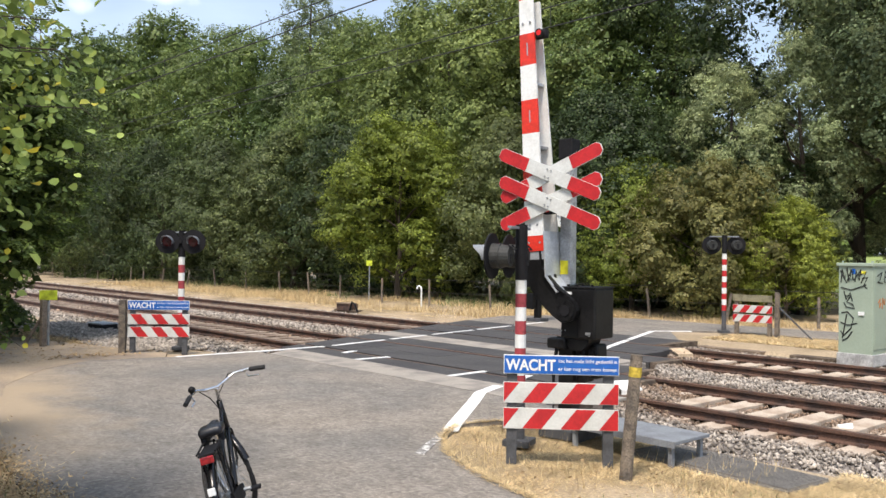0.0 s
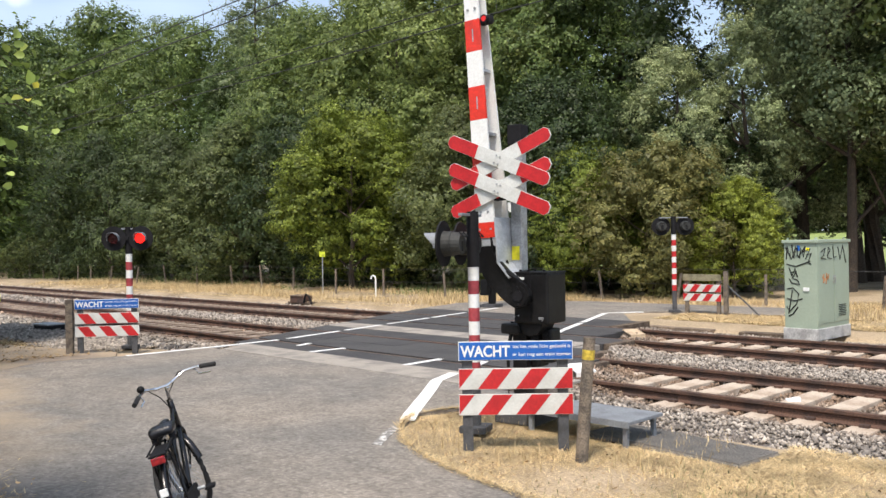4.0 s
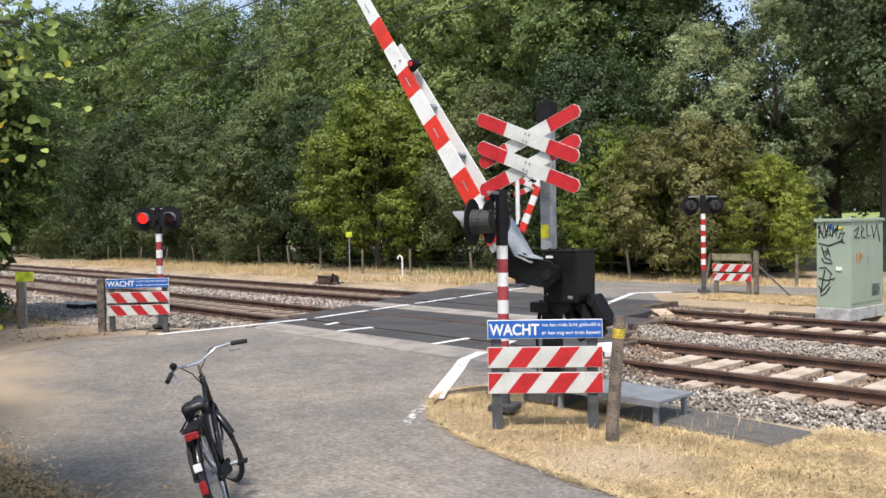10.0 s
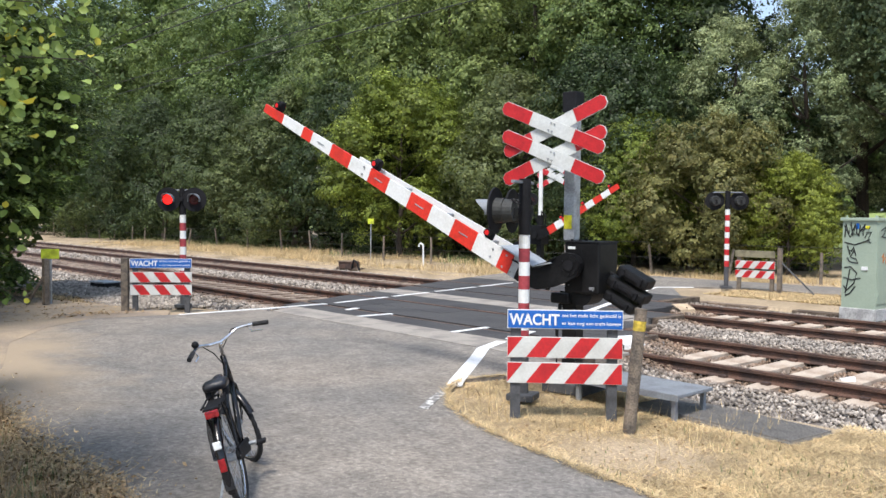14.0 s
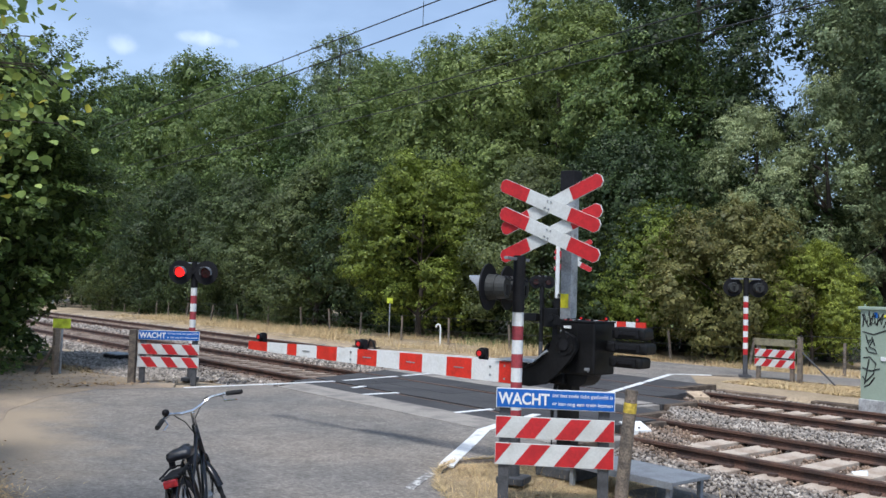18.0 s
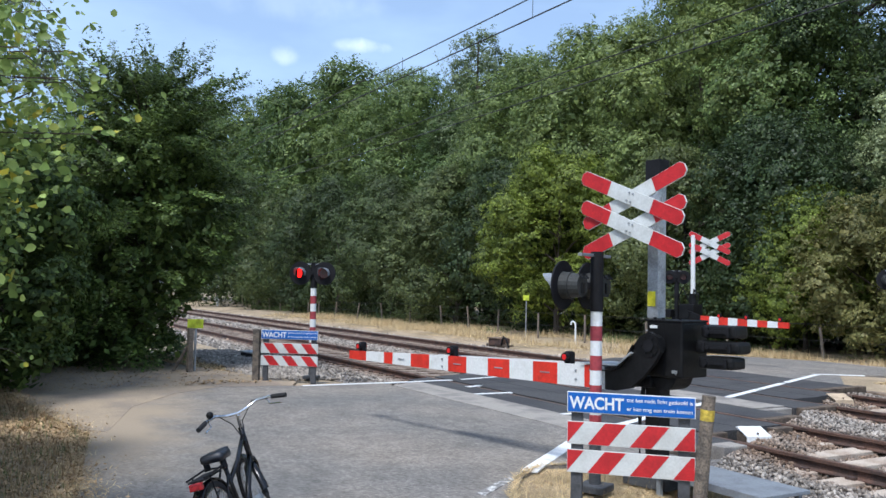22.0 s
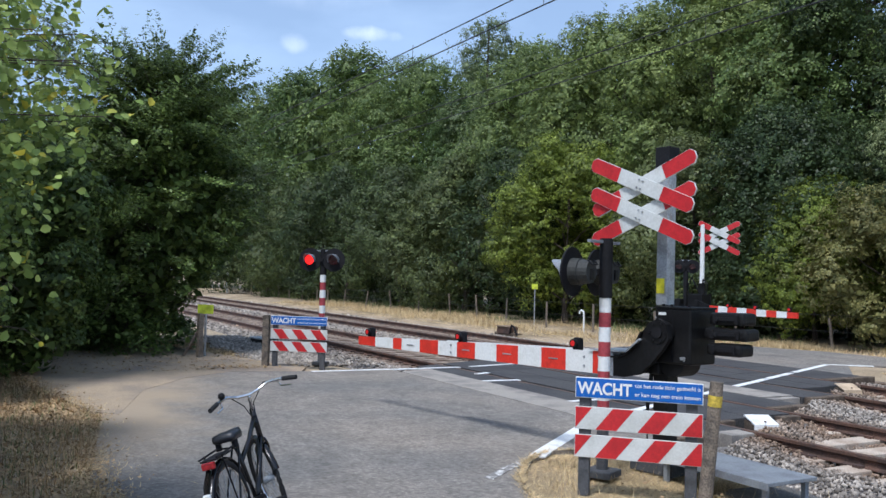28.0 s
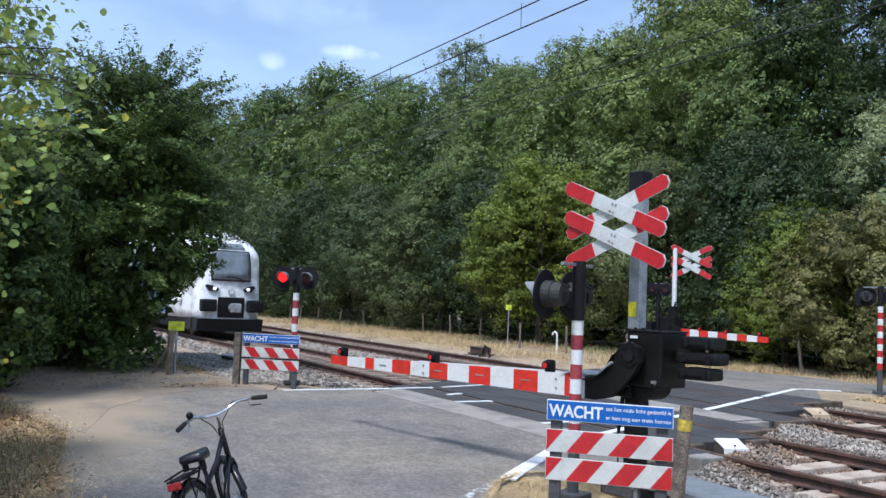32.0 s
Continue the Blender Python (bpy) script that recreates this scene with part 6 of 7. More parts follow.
# ---- bicycle ----
def bicycle(at, turn, lean, steer, s):
    b = thing("bicycle", at, turn, "black city bicycle on its stand with chrome handlebar", "bicycle", lean=(lean, 0))
    b.rotation_euler = Euler((radians(lean), 0, radians(turn)), "XYZ")
    b.scale = (s, s, s)
    R = 0.345

    def wheel(parent, x):
        tyre = part("tyre", tube(B(), [(x + (R - 0.02) * math.cos(k * math.tau / 40), 0, R + (R - 0.02) * math.sin(k * math.tau / 40)) for k in range(40)], 0.021, 8, True), RUBBER, parent, smooth=True)
        part("rim", tube(B(), [(x + (R - 0.045) * math.cos(k * math.tau / 40), 0, R + (R - 0.045) * math.sin(k * math.tau / 40)) for k in range(40)], 0.010, 6, True), CHROME, parent, smooth=True)
        part("hub", rod(B(), (x, -0.045, R), (x, 0.045, R), 0.028, seg=14), GALV, parent)
        sp = B()
        for k in range(32):
            a = k * math.tau / 32
            rod(sp, (x + 0.02 * math.cos(a + 0.6), 0.03 * (-1) ** k, R + 0.02 * math.sin(a + 0.6)), (x + (R - 0.05) * math.cos(a), 0, R + (R - 0.05) * math.sin(a)), 0.0016, seg=4)
        part("spokes", sp, GALV, parent, "thin steel spokes")

    def fender(parent, x, a0, a1, name="mudguard"):
        bm, rows = B(), []
        for k in range(19):
            a = radians(a0 + (a1 - a0) * k / 18)
            c, sn = math.cos(a), math.sin(a)
            rows.append([bm.verts.new((x + q * c, y, R + q * sn)) for y, q in ((-0.03, R + 0.008), (-0.018, R + 0.022), (0, R + 0.027), (0.018, R + 0.022), (0.03, R + 0.008), (0.0, R + 0.018))])
        for p, q in zip(rows, rows[1:]):
            for k in range(6):
                bm.faces.new((p[k], q[k], q[(k + 1) % 6], p[(k + 1) % 6]))
        bmesh.ops.recalc_face_normals(bm, faces=bm.faces)
        return part(name, bm, BIKE_BLACK, parent, smooth=True)

    rear = part("rear_wheel", rod(B(), (0, -0.06, R), (0, 0.06, R), 0.008, seg=8), GALV, b)
    wheel(rear, 0)
    fr = B()
    tube(fr, [(0.48, 0, 0.29), (0.30, 0, 0.78)], 0.016, 10)
    tube(fr, [(0.48, 0, 0.29), (0.70, 0, 0.52), (0.865, 0, 0.70)], 0.022, 10)
    tube(fr, [(0.36, 0, 0.62), (0.60, 0, 0.72), (0.835, 0, 0.87)], 0.018, 10)
    tube(fr, [(0.825, 0, 0.93), (0.875, 0, 0.66)], 0.022, 10)
    for y in (-0.055, 0.055):
        tube(fr, [(0.48, y * 0.5, 0.29), (0.0, y, R)], 0.009, 8)
        tube(fr, [(0.31, y * 0.4, 0.74), (0.0, y, R)], 0.008, 8)
    part("frame", fr, BIKE_BLACK, b, "black lacquered steel frame", smooth=True)
    arc = [(0.48 + 0.05 * math.cos(a), 0.29 + 0.05 * math.sin(a)) for a in (radians(-100 + 20 * k) for k in range(11))] + [(0.035 * math.cos(a), R + 0.035 * math.sin(a)) for a in (radians(90 + 18 * k) for k in range(11))]
    part("chain_case", plate(B(), arc, -0.058, -0.036), BLACK_MATT, b)
    part("crank", rod(B(), (0.48, -0.11, 0.29), (0.48, 0.11, 0.29), 0.014, seg=10), GALV, b)
    for y, dx, dz in ((-0.078, 0.13, -0.04), (0.078, -0.13, 0.04)):
        arm = part("crank_arm", rod(B(), (0.48, y, 0.29), (0.48 + dx, y, 0.29 + dz), 0.010, seg=8), GALV, b)
        part("pedal", box(B(), (0.48 + dx, y * 1.6, 0.29 + dz), (0.085, 0.075, 0.025), 0.006), BLACK_MATT, arm)
    sd = B()
    box(sd, (0.20, 0, 0.825), (0.19, 0.17, 0.065), 0.03)
    box(sd, (0.33, 0, 0.835), (0.17, 0.065, 0.052), 0.024)
    part("saddle", sd, SADDLE, b, "black padded saddle", smooth=True)
    for y in (-0.06, 0.06):
        part("saddle_spring", rod(B(), (0.16, y, 0.745), (0.16, y, 0.80), 0.022, seg=10), BLACK_MATT, b)
    part("seat_post", rod(B(), (0.30, 0, 0.72), (0.265, 0, 0.80), 0.0135, seg=10), CHROME, b)
    fender(b, 0, 20, 205)
    ca = part("carrier", box(B(), (-0.06, 0, 0.74), (0.32, 0.115, 0.012), 0.004), BLACK_MATT, b, "black luggage carrier")
    for y in (-0.06, 0.06):
        part("stay", tube(B(), [(0.0, y, R), (-0.12, y, 0.75)], 0.006, 6), BLACK_MATT, ca)
        part("rail", tube(B(), [(-0.22, y, 0.755), (0.10, y, 0.765), (0.26, y * 0.4, 0.74)], 0.007, 6), BLACK_MATT, ca)
    part("tail_light", box(B(), (-0.23, 0, 0.71), (0.035, 0.09, 0.048), 0.01), RED_LENS, b, "red tail light")
    part("fender_reflector", box(B(), (-0.365, 0, 0.53), (0.02, 0.05, 0.05), 0.006), WHITE, b, "white reflecting patch")
    part("lower_reflector", box(B(), (-0.378, 0, 0.40), (0.02, 0.045, 0.085), 0.006), RED_LENS, b, "red fender reflector")
    part("mudflap", box(B(), (-0.352, 0, 0.275), (0.012, 0.065, 0.10), 0.004), RUBBER, b, "black rubber mudflap")
    part("coat_guard", plate(B(), [(-0.28, 0.42), (-0.05, 0.36), (0.05, 0.62), (-0.12, 0.68), (-0.24, 0.58)], 0.062, 0.066), BIKE_BLACK, b)
    part("stand", tube(B(), [(0.02, 0.06, 0.30), (-0.03, 0.16, 0.06), (-0.05, 0.19, 0.012)], 0.010, 8), GALV, b)
    # steering group turned about the head tube
    st = new("steering")
    st.parent = b
    st.matrix_basis = Matrix.Translation((0.85, 0, 0.8)) @ Matrix.Rotation(radians(steer), 4, Vector((-0.18, 0, 0.98))) @ Matrix.Translation((-0.85, 0, -0.8))
    tube_bm = tube(B(), [(0.825, 0, 0.90), (0.79, 0, 1.01), (0.76, 0, 1.03)], 0.014, 10)
    part("stem", tube_bm, CHROME, st, smooth=True)
    side = [(0.790, 0.08, 1.05), (0.765, 0.17, 1.08), (0.700, 0.25, 1.07), (0.610, 0.335, 1.045)]
    hb = [(x, -y, z) for x, y, z in reversed(side)] + [(0.760, 0, 1.04)] + side
    bar = part("handlebar", tube(B(), hb, 0.0115, 10), CHROME, st, "chrome swept-back handlebar", smooth=True)
    for y in (-1, 1):
        part("grip", tube(B(), [(0.598, y * 0.346, 1.041), (0.685, y * 0.264, 1.066)], 0.018, 10), RUBBER, st, "black rubber grip")
        part("brake_lever", tube(B(), [(0.715, y * 0.235, 1.055), (0.690, y * 0.235, 1.02), (0.625, y * 0.30, 1.00)], 0.006, 6), CHROME, st)
        part("cable", tube(B(), [(0.715, y * 0.235, 1.06), (0.820, y * 0.15, 1.09), (0.870, y * 0.04, 0.97), (0.820, 0, 0.8)], 0.004, 6), BLACK_MATT, st)
    bell = B()
    bmesh.ops.create_uvsphere(bell, u_segments=14, v_segments=8, radius=0.028, matrix=Matrix.Translation((0.735, 0.205, 1.105)))
    part("bell", bell, BLACK, st, smooth=True)
    fk = B()
    for y in (-0.05, 0.05):
        tube(fk, [(0.875, y * 0.5, 0.68), (0.93, y, 0.62), (1.03, y, 0.42), (1.10, y, R)], 0.011, 8)
    part("fork", fk, BIKE_BLACK, st, smooth=True)
    wheel(st, 1.10)
    fender(st, 1.10, -15, 165, "front_mudguard")
    return b


bicycle((-3.707, -6.207, 0.0), 146, -16, 34, 0.82)


# ---- train ----
def train():
    """Nose at x = 0 and running towards +x; the car reaches back along -x."""
    t = thing("train", (-200, 0.7975, 0), 0, "white and blue regional train with black couplers", "train")
    W, sect = 1.42, [(-1.0, 0.55), (-1.36, 0.62), (-1.42, 0.9), (-1.42, 2.6), (-1.39, 2.88), (-1.30, 3.15), (-1.17, 3.42), (-1.0, 3.62), (-0.77, 3.77), (-0.5, 3.85), (0, 3.9), (0.5, 3.85), (0.77, 3.77), (1.0, 3.62), (1.17, 3.42), (1.30, 3.15), (1.39, 2.88), (1.42, 2.6), (1.42, 0.9), (1.36, 0.62), (1.0, 0.55)]

    def front(y, z):
        """How far the nose leans back at a place on its face."""
        return -0.20 * max(0, z - 1.5) - 0.55 * max(0, z - 2.85) - 0.13 * (abs(y) / 0.92) ** 2

    def hull(x0, x1, nose):
        bm, rows = B(), []
        xs = [x1, x1 - 0.12, x1 - 0.4, x1 - 0.9, x1 - 1.7, x1 - 3.0, x0] if nose else [x1, x0]
        for x in xs:
            f = min(1.0, (x1 - x) / 3.0) if nose else 1.0
            row = []
            for y, z in sect:
                w = y * (0.65 + 0.35 * f ** 0.45)
                h = z if z < 2.6 else 2.6 + (z - 2.6) * (0.52 + 0.40 * f ** 0.8)
                row.append(bm.verts.new((x + ((1 - f) * front(w, h) if nose else 0), w, h)))
            rows.append(row)
        for p, q in zip(rows, rows[1:]):
            for k in range(len(sect) - 1):
                bm.faces.new((p[k], p[k + 1], q[k + 1], q[k]))
            bm.faces.new((p[-1], p[0], q[0], q[-1]))
        if nose:
            # the face is a curved sheet between the two sides
            n, levels = len(sect), []
            for i in range(n // 2):
                a, b = rows[0][i], rows[0][n - 1 - i]
                levels.append([a] + [bm.verts.new((front(b.co.y * t, a.co.z), b.co.y * t, a.co.z)) for t in (-0.75, -0.5, -0.25, 0, 0.25, 0.5, 0.75)] + [b])
            for p, q in zip(levels, levels[1:]):
                for k in range(8):
                    bm.faces.new((p[k], p[k + 1], q[k + 1], q[k]))
            for k in range(8):
                bm.faces.new((levels[-1][k], levels[-1][k + 1], rows[0][n // 2]))
        else:
            bm.faces.new(rows[0])
        bm.faces.new(rows[-1][::-1])
        bmesh.ops.recalc_face_normals(bm, faces=bm.faces)
        return bm

    def sheet(levels, proud):
        """A sheet that follows the nose, over levels of (height, half width)."""
        bm, rows = B(), []
        for z, w in levels:
            rows.append([bm.verts.new((front(w * k / 5, z) + proud, w * k / 5, z)) for k in range(-5, 6)])
        for p, q in zip(rows, rows[1:]):
            for k in range(10):
                bm.faces.new((p[k], p[k + 1], q[k + 1], q[k]))
        bmesh.ops.recalc_face_normals(bm, faces=bm.faces)
        bmesh.ops.solidify(bm, geom=bm.faces[:], thickness=0.03)
        bmesh.ops.recalc_face_normals(bm, faces=bm.faces)
        return bm

    def on_face(outline, proud=0.018, deep=0.10):
        """A sheet that follows the nose, over an outline of (y, z)."""
        bm = B()
        ends = [[bm.verts.new((front(y, z) + d, y, z)) for y, z in outline] for d in (proud, -deep)]
        bm.faces.new(ends[0]), bm.faces.new(ends[1][::-1])
        for k in range(len(outline)):
            j = (k + 1) % len(outline)
            bm.faces.new((ends[0][k], ends[1][k], ends[1][j], ends[0][j]))
        bmesh.ops.recalc_face_normals(bm, faces=bm.faces)
        return bm

    car = part("car_body", hull(-20.5, 0.0, True), TRAIN_WHITE, t, "white car body with a rounded nose", smooth=True)
    part("window_frame", sheet([(1.88, 0.66), (2.2, 0.68), (2.5, 0.68), (2.8, 0.65), (2.9, 0.62)], 0.012), BLACK_MATT, car, smooth=True)
    part("windscreen", sheet([(1.92, 0.62), (2.2, 0.64), (2.5, 0.64), (2.8, 0.61), (2.86, 0.58)], 0.020), TRAIN_GLASS, car, "tinted windscreen", smooth=True)
    part("display", sheet([(2.94, 0.5), (3.05, 0.46), (3.15, 0.36)], 0.016), TRAIN_GLASS, car, "dark destination display above the windscreen", smooth=True)
    part("wiper", tube(B(), [(0.03, 0.36, 1.84), (-0.02, 0.28, 1.96), (-0.06, 0.0, 2.02), (-0.06, -0.2, 2.0)], 0.018, 6), BLACK_MATT, car)
    for y in (-1, 1):
        lampb = part("headlamp", on_face([(y * p, z) for p, z in ((0.40, 1.60), (0.48, 1.53), (0.70, 1.53), (0.84, 1.68), (0.80, 1.74), (0.58, 1.71))], 0.02), BLACK, car, "black slanting headlamp pod")
        part("lamp", rod(B(), (-0.10, y * 0.56, 1.615), (-0.02, y * 0.56, 1.615), 0.058, seg=16), HEADLIGHT, lampb, "lit white headlamp")
        bumper = part("bumper", box(B(), (0.08, y * 0.78, 1.06), (0.32, 0.52, 0.40), 0.06), BLACK_MATT, car, "black energy absorber block")
        for k in range(4):
            part("ridge", box(B(), (0.245, y * 0.78, 0.94 + 0.075 * k), (0.012, 0.40, 0.022), 0.003), TRAIN_DARK, bumper)
    part("coupler_recess", box(B(), (-0.02, 0.0, 1.00), (0.12, 0.88, 0.68), 0.03), BLACK, car)
    cp = part("coupler", rod(B(), (-0.2, 0, 1.0), (0.50, 0, 1.0), 0.11, seg=16), GALV, car, "steel coupler")
    part("coupler_head", box(B(), (0.52, 0, 1.0), (0.22, 0.34, 0.30), 0.04), GALV, cp)
    part("emblem", rod(B(), (-0.05, 0, 1.52), (0.012, 0, 1.52), 0.10, seg=20), GREY_PAINT, car)
    part("emblem_face", rod(B(), (-0.05, 0, 1.52), (0.015, 0, 1.52), 0.085, seg=20), TRAIN_WHITE, car)
    part("underframe", box(B(), (-10.3, 0, 0.42), (19.4, 2.3, 0.40), 0.03), TRAIN_DARK, t)
    part("plough", plate(B(), [(-1.2, 0.18), (-0.05, 0.22), (0.05, 0.62), (-1.2, 0.66)], -1.1, 1.1), TRAIN_DARK, t)
    for side in (-1, 1):
        y = side * 1.425
        part("blue_flash", plate(B(), [(-20.4, 0.7), (-3.1, 0.7), (-3.7, 1.5), (-4.0, 2.9), (-20.4, 2.9)], y - 0.004, y + 0.004), TRAIN_BLUE, car, "blue side livery")
        part("light_flash", plate(B(), [(-3.06, 0.7), (-2.6, 0.7), (-3.35, 1.5), (-3.66, 1.5)], y - 0.005, y + 0.005), TRAIN_LIGHT_BLUE, car, "light blue slanting stripe")
        for k in range(6):
            part("side_window", box(B(), (-5.0 - 2.6 * k, y, 2.15), (1.9, 0.02, 0.95), 0.006), TRAIN_GLASS, car, "tinted side window")
        part("cab_window", box(B(), (-3.3, y, 2.3), (0.5, 0.02, 0.7), 0.006), TRAIN_GLASS, car)
        for k in range(3):
            part("marking_bar", box(B(), (-1.55, side * 1.285, 1.18 - 0.07 * k), (0.34 - 0.06 * k, 0.05, 0.03), 0.003), GREY_PAINT, car)
    for bx in (-2.6, -18):
        bg = part("bogie", box(B(), (bx, 0, 0.42), (2.6, 1.9, 0.35), 0.05), TRAIN_DARK, t)
        for wx in (-1.0, 1.0):
            for wy in (-0.78, 0.78):
                part("wheel", rod(B(), (bx + wx, wy - 0.06, 0.40), (bx + wx, wy + 0.06, 0.40), 0.39, seg=24), RUST, bg)
    rear = part("second_car", hull(-41.5, -20.9, False), TRAIN_WHITE, t, "white second car")
    for side in (-1, 1):
        part("blue_flash", plate(B(), [(-41.4, 0.7), (-21, 0.7), (-21, 2.9), (-41.4, 2.9)], side * 1.425 - 0.004, side * 1.425 + 0.004), TRAIN_BLUE, rear, "blue side livery")
        for k in range(6):
            part("side_window", box(B(), (-23.0 - 2.8 * k, side * 1.43, 2.15), (1.9, 0.02, 0.95), 0.006), TRAIN_GLASS, rear)
    part("gangway", box(B(), (-20.7, 0, 2.0), (0.5, 2.3, 2.6), 0.05), TRAIN_DARK, t)
    part("underframe", box(B(), (-31.2, 0, 0.42), (19.4, 2.3, 0.40), 0.03), TRAIN_DARK, t)
    return t


TRAIN = train()


# ---- near plants and ground cover ----
def near_tree():
    t = thing("leafy_tree", (-4.6, -8.74, 0), 0, "leafy young tree with rounded leaves, some yellowing", "tree", "trees before the track")
    part("trunk", trunk_mesh(4.2, 0.08, 8, 1.2, 33), BARK, t)
    r = np.random.default_rng(21)
    pos, nrm, br = [], [], B()
    for i in range(400):
        a = radians(r.uniform(35, 125)) if i < 150 else r.uniform(0, math.tau)
        z = r.uniform(1.35 if math.sin(a) > -0.3 else 0.7, 3.3)
        l = r.uniform(0.7, 1.85 if z > 2.2 else 1.5)
        s = Vector((0, 0, z * 0.85))
        e = Vector((math.cos(a) * l, math.sin(a) * l, z + r.uniform(-0.2, 0.4)))
        mid = (s + e) / 2 + Vector((0, 0, 0.15))
        if i % 3 == 0:
            tube(br, [s, mid, e, e + Vector((math.cos(a) * 0.12, math.sin(a) * 0.12, -0.1))], [0.008, 0.005, 0.003, 0.0015], 5)
        n = int(r.integers(48, 84))
        f = r.uniform(0.2, 1.08, n)
        p = np.array(s)[None] * (1 - f[:, None]) + np.array(e)[None] * f[:, None] + r.normal(0, 0.12, (n, 3))
        p[:, 2] += 0.15 * np.sin(np.pi * np.clip(f, 0, 1)) - 0.05
        pos.append(p)
        nrm.append(r.normal(0, 0.5, (n, 3)) + np.array([0.45, 0.0, 0.5]))
    tagged(part("twig_mass", br, BARK, t), kind="stuff")
    me = leaves("crown", np.concatenate(pos), np.concatenate(nrm), 0.047, LEAF_NEAR, longer=1.0, simple="round")
    o = new("crown", me)
    o.parent = t


near_tree()
# hedge takes the dark leaves: shade under the trees put into the colour
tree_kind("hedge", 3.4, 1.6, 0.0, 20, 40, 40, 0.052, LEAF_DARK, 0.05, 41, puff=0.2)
tree_kind("hazel", 4.8, 1.55, 0.45, 28, 40, 40, 0.050, LEAF_NEAR, 0.06, 42, puff=0.22, core=60, simple="round")
tree("hazel", -6.8, -9.2, 1.0, 0, "leafy hazel bush with rounded leaves beside the road", "bush", "bush", group="trees before the track")
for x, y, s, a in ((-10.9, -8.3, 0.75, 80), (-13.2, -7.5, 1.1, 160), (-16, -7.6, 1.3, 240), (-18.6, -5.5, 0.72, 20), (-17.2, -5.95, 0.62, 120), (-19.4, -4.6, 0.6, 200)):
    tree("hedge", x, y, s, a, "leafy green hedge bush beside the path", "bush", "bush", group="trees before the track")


tree_kind("ash", 8.6, 2.3, 3.4, 22, 34, 34, 0.055, LEAF_BLUE, 0.12, 43, puff=0.30, core=20, ragged=0.6, spikes=90, big=(0.2, 0.4))
tree("ash", -12.6, -8.35, 1.0, 30, "tall small-leaved tree behind the hedge", group="trees before the track")


def blades(name, n, area, h, mat, label, lean=0.6, w=0.006, flat=0.0):
    """Grass blades: thin triangles, leaning every way."""
    p = area(n)
    n = len(p)
    a = rng.uniform(0, math.tau, n)
    hh = h * rng.uniform(0.4, 1.3, n)
    d = np.stack([np.cos(a), np.sin(a)], -1)
    out = lean * rng.uniform(0.2, 1.3, n) + flat
    tip = np.concatenate([p[:, :2] + d * (hh * out)[:, None], (p[:, 2] + hh * np.sqrt(np.clip(1 - np.clip(out, 0, 0.97) ** 2, 0.02, 1)))[:, None]], 1)
    side = np.stack([-d[:, 1], d[:, 0], np.zeros(n)], -1) * w
    v = np.stack([p - side, p + side, tip], 1)
    f = np.arange(3 * n).reshape(-1, 3)
    return tagged(new(name, mesh_from(name, v.reshape(-1, 3), f, mat)), label, "grass", kind="stuff")


def scatter(x0, x1, y0, y1, keep, clump=0.0):
    def area(n):
        x, y = rng.uniform(x0, x1, n), rng.uniform(y0, y1, n)
        if clump:
            k = np.array([noise.noise((a * clump, b * clump, 2.0)) for a, b in zip(x, y)])
            ok = k + rng.uniform(-0.25, 0.35, n) > 0
            x, y = x[ok], y[ok]
        ok = np.array([keep(a, b) for a, b in zip(x, y)], bool)
        x, y = x[ok], y[ok]
        return np.stack([x, y, np.array([0.004 if IN_NEAR(a, b) else -0.04 for a, b in zip(x, y)])], -1)
    return area


def inside(poly):
    def f(x, y):
        c, j = False, len(poly) - 1
        for i in range(len(poly)):
            (xi, yi), (xj, yj) = poly[i], poly[j]
            if (yi > y) != (yj > y) and x < (xj - xi) * (y - yi) / (yj - yi) + xi:
                c = not c
            j = i
        return c
    return f


IN_NEAR, IN_FAR, IN_SAND = inside(NEAR_ROAD), inside(FAR_ROAD), inside(SANDY)
def frayed(x, y):
    """The verge and a ragged strip of the asphalt beside it."""
    d = 0.05 + 0.05 * noise.noise((x * 3, y * 3, 5.0)) + 0.06 * rng.uniform(0, 1) ** 3
    if -3.9 < x < -2.35 and y > -2.48:
        return False
    return not (IN_NEAR(x + d, y) and IN_NEAR(x - d, y) and IN_NEAR(x, y + d) and IN_NEAR(x, y - d))


blades("dry_grass", 210000, scatter(-5.6, 2.2, -4.9, -1.6, frayed), 0.085, STRAW, "cut straw-coloured dry grass on the verge", 0.06, 0.0036, 0.93)
blades("green_weeds", 2600, scatter(-3.2, 2.2, -4.8, -2.6, lambda x, y: not IN_NEAR(x, y), 2.2), 0.05, GREEN_BLADES, "few green shoots in the cut straw", 0.5, 0.004)
blades("dry_grass", 900, scatter(-5.2, -2.6, -3.7, -1.9, lambda x, y: not IN_NEAR(x, y), 1.6), 0.14, STRAW, "taller dry grass tufts round the posts", 0.6, 0.0035)
blades("dry_grass", 46000, scatter(-46, -13.5, 7.6, 11.6, lambda x, y: not IN_FAR(x, y) and y > 7.2, 0.35), 0.27, STRAW, "tall dry yellow grass along the far side", 0.8, 0.007)
blades("dry_grass", 46000, scatter(-9.4, -1, 7.7, 9.7, lambda x, y: not IN_FAR(x, y)), 0.09, STRAW, "short dry yellow grass beyond the track", 0.2, 0.006, 0.75)
blades("dry_grass", 26000, scatter(-18, -3, 11.3, 13.6, lambda x, y: not IN_FAR(x, y), 0.5), 0.18, STRAW, "tall dry yellow grass along the lane", 0.9, 0.006)
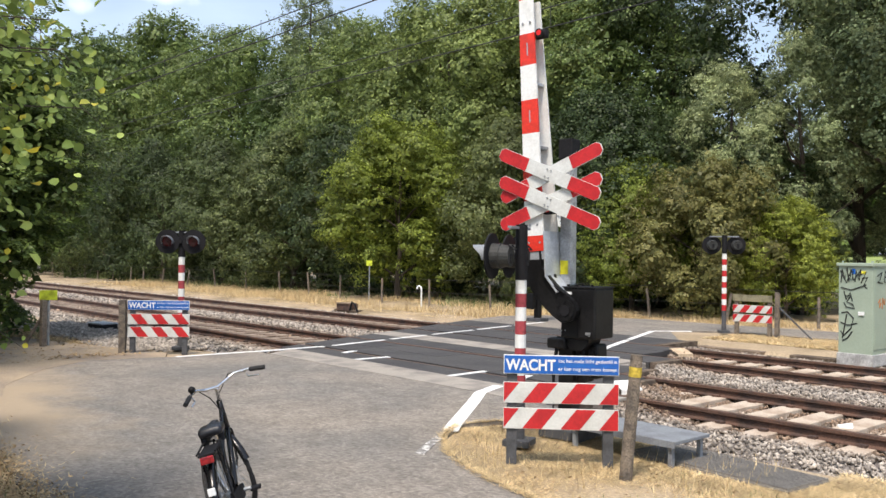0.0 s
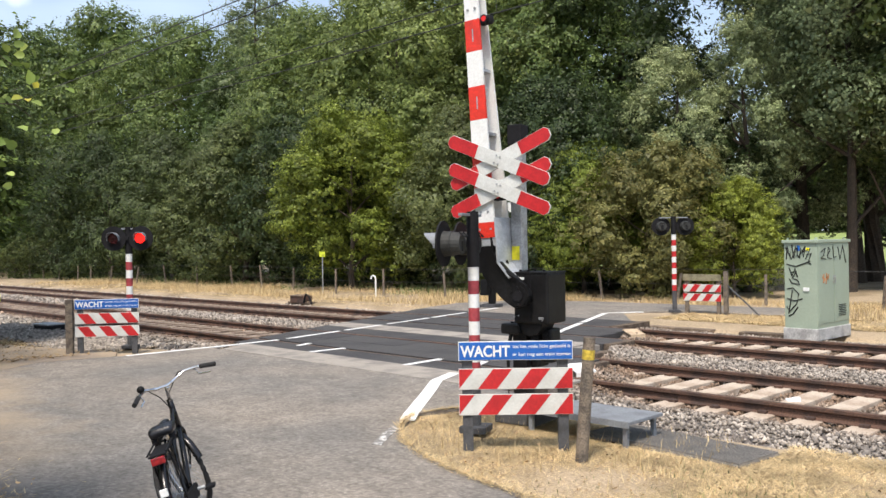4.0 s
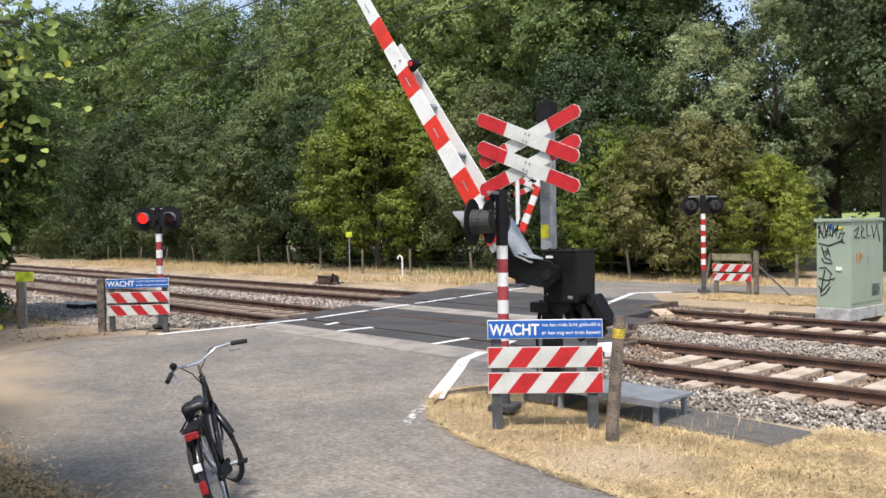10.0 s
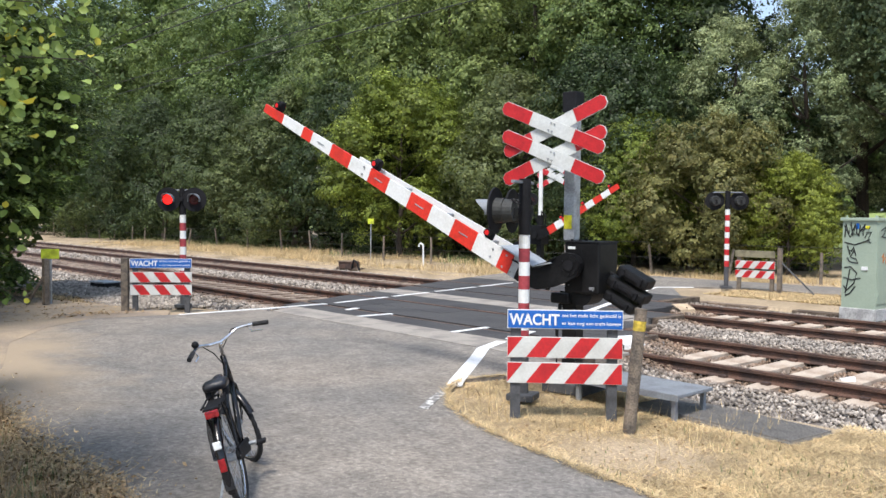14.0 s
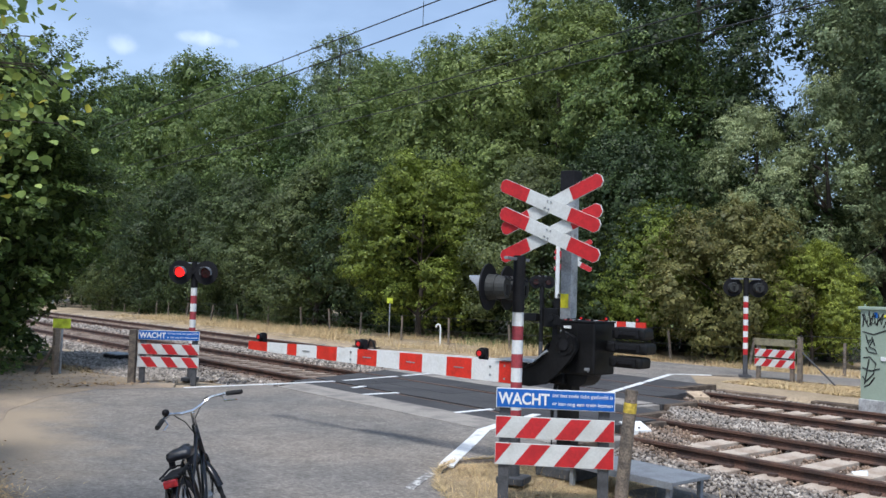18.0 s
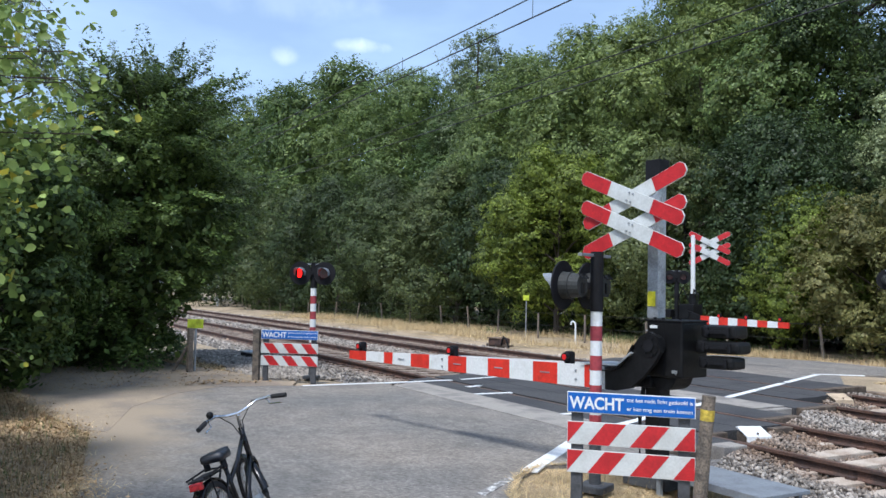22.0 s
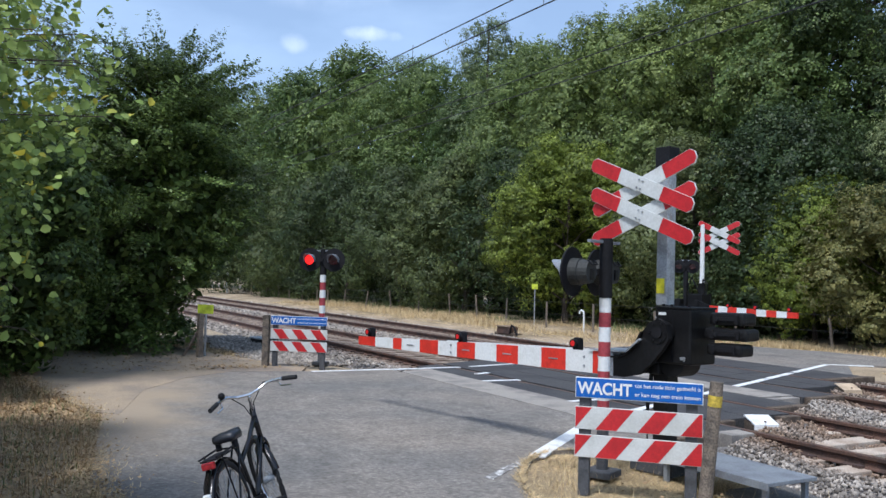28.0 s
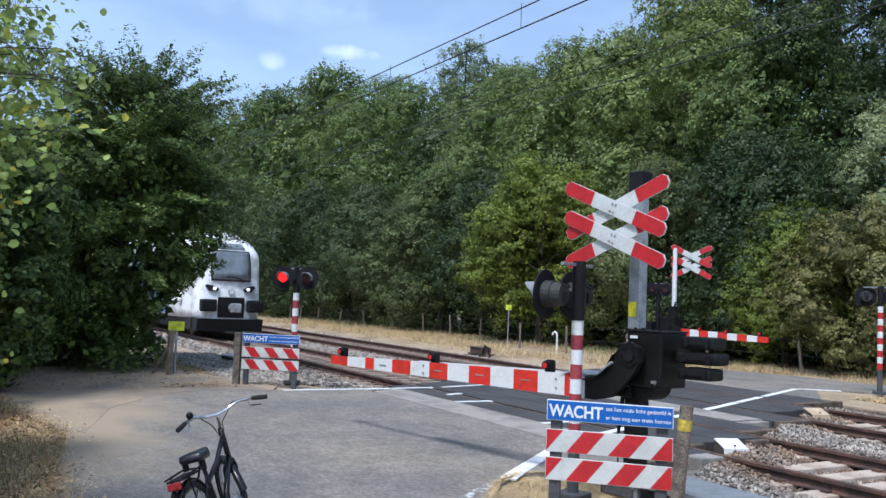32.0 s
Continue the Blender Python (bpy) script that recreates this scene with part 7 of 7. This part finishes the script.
blades("dry_grass", 30000, scatter(-46, -13.5, 6.95, 9.6, lambda x, y: not IN_FAR(x, y)), 0.09, STRAW, "short matted dry grass beside the far rails", 0.3, 0.006, 0.75)
blades("dry_grass", 22000, scatter(-6.0, 4.0, 9.3, 14.5, lambda x, y: not IN_FAR(x, y), 0.3), 0.30, STRAW, "tall dry grass field beside the cabinet", 0.5, 0.007)
blades("dry_grass", 16000, scatter(-9.0, 4.0, 9.4, 14.5, lambda x, y: not IN_FAR(x, y)), 0.12, STRAW, "short dry grass beside the cabinet", 0.3, 0.007, 0.6)
blades("green_weeds", 16000, scatter(-60, -15, 10.6, 13.5, lambda x, y: not IN_FAR(x, y), 0.3), 0.26, GREEN_BLADES, "green weeds under the wood's edge", 0.9, 0.013)
blades("green_weeds", 9000, scatter(-14.5, -3.6, -8.6, -5.9, lambda x, y: not IN_NEAR(x, y) and not IN_SAND(x, y), 1.3), 0.10, GREEN_BLADES, "sparse green grass on the shaded verge", 0.7, 0.005)
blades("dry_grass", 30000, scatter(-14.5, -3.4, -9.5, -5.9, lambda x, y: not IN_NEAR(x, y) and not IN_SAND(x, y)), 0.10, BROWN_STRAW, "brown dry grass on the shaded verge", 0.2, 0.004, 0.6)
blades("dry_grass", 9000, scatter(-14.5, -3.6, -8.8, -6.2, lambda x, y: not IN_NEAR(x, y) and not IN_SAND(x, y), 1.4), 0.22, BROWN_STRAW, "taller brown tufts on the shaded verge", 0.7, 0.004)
blades("dry_grass", 16000, scatter(-19, -12.6, -6.2, -3.0, lambda x, y: not IN_NEAR(x, y) and not IN_SAND(x, y)), 0.10, STRAW, "dry grass under the dark tree", 0.3, 0.007, 0.6)


def litter(n, area, size, label):
    p = area(n)
    p[:, 2] = p[:, 2] + rng.uniform(0.012, 0.05, len(p))
    me = leaves("leaf_litter", p, np.tile([0, 0, 1.0], (len(p), 1)), size, LITTER)
    tagged(new("leaf_litter", me), label, "leaf litter", kind="stuff")


litter(26000, scatter(-14.5, -3.5, -9.5, -5.9, lambda x, y: not IN_NEAR(x, y) and not IN_SAND(x, y)), 0.035, "brown fallen leaves on the shaded verge")
def border(n):
    """Places strewn along the road's ragged border with the path and the verge."""
    line = np.array([(-15.5, -7.1), (-13.0, -6.9), (-11.0, -6.65), (-9.3, -6.36), (-7.0, -6.60), (-6.0, -6.75), (-5.3, -6.72), (-4.6, -6.66), (-4.1, -6.80), (-3.75, -7.4), (-3.5, -9.5)])
    k = rng.integers(0, len(line) - 1, n)
    f = rng.uniform(0, 1, (n, 1))
    xy = line[k] * (1 - f) + line[k + 1] * f + rng.normal(0, 1, (n, 2)) * (0.06 + 0.16 * rng.uniform(0, 1, (n, 1)) ** 2)
    return np.concatenate([xy, np.full((n, 1), 0.004)], 1)


litter(2600, border, 0.022, "brown leaf crumbs along the road's border")
blades("dry_grass", 5000, border, 0.07, STRAW, "dry straw strewn over the road's border", 0.05, 0.004, 0.93)
litter(2600, scatter(-5.6, 2.2, -4.75, -1.9, frayed, 1.2), 0.022, "brown crumbs of leaves in the cut straw")
litter(7000, scatter(-19, -13, -6.5, -2.9, lambda x, y: True), 0.04, "brown fallen leaves beside the sandy path")


# ---- what moves ----
def motions():
    # booms: seconds and degrees above level
    lift = [(0, 87.1), (7.0, 86.7), (7.3, 85.8), (7.5, 84.1), (8, 77.1), (8.5, 72.0), (9, 67.8), (9.5, 62.7), (10, 57.8), (10.5, 52.7), (11, 49), (11.5, 45.7), (12, 41.6), (12.5, 37.7), (13, 33.8), (13.5, 30.0),
            (14.5, 22.6), (15.5, 15.6), (16, 12.4), (16.5, 8.2), (17, 4.6), (17.5, 1.8), (18, 0.6), (18.5, -0.1), (19, -0.6), (20, -0.9), (32, -0.9)]
    walk(BOOM, [(t, pose(-4.495, -2.479, 1.18, 0, 0, 190) @ pose(0, 0, 0, 0, -a, 0)) for t, a in lift])
    walk(FAR_BOOM, [(t, pose(-14.29, 7.76, 1.12, 0, 0, 10) @ pose(0, 0, 0, 0, -min(86, a * 1.14), 0)) for t, a in lift])
    # the train runs in at the end
    walk(TRAIN, [(0, pose(-560, 0.7975, 0)), (30, pose(-72.5, 0.7975, 0)), (31, pose(-50.5, 0.7975, 0)), (32, pose(-27.1, 0.7975, 0))])
    # signal lenses turn their lit face to the road in turn: L left, R right, B both, - none
    state = [(0, "-"), (2.15, "R"), (2.3, "L"), (2.45, "R"), (2.7, "L"), (3.2, "R"), (3.4, "L"), (3.8, "R"), (4.2, "L"), (4.45, "R"), (4.9, "L"), (5.4, "R"), (5.9, "L"), (6.4, "R"), (6.8, "L"), (8.4, "R"), (8.8, "L"),
             (10.4, "R"), (10.8, "L"), (12.4, "R"), (12.8, "L"), (13.4, "R"), (13.9, "L"), (14.4, "R"), (14.9, "L"), (16.4, "R"), (16.8, "L"), (18.4, "R"), (18.8, "-"), (19.3, "L"), (20.4, "R"), (20.8, "B"), (21.3, "L"), (22.35, "R"), (22.55, "L"),
             (22.95, "-"), (23.85, "L"), (24.4, "R"), (25.3, "L"), (26.0, "R"), (26.6, "L"), (28.4, "R"), (28.7, "L"), (28.9, "R"), (29.4, "L"), (29.9, "-"), (30.4, "R"), (31.35, "L")]
    for lenses in (LEFT_LENSES, NEAR_LENSES):
        for side, lens in zip("LR", lenses):
            place = lens.matrix_basis.translation.copy()
            rows, now = [(0, pose(*place))], 0
            for t, s in state[1:]:
                want = 180 if s in (side, "B") else 0
                if want != now:
                    for k in range(4):
                        rows.append((t - 0.1 + k / 30, pose(*place, 0, 0, now + (want - now) * k / 3)))
                    now = want
            rows.append((32, pose(*place, 0, 0, now)))
            walk(lens, rows)


motions()
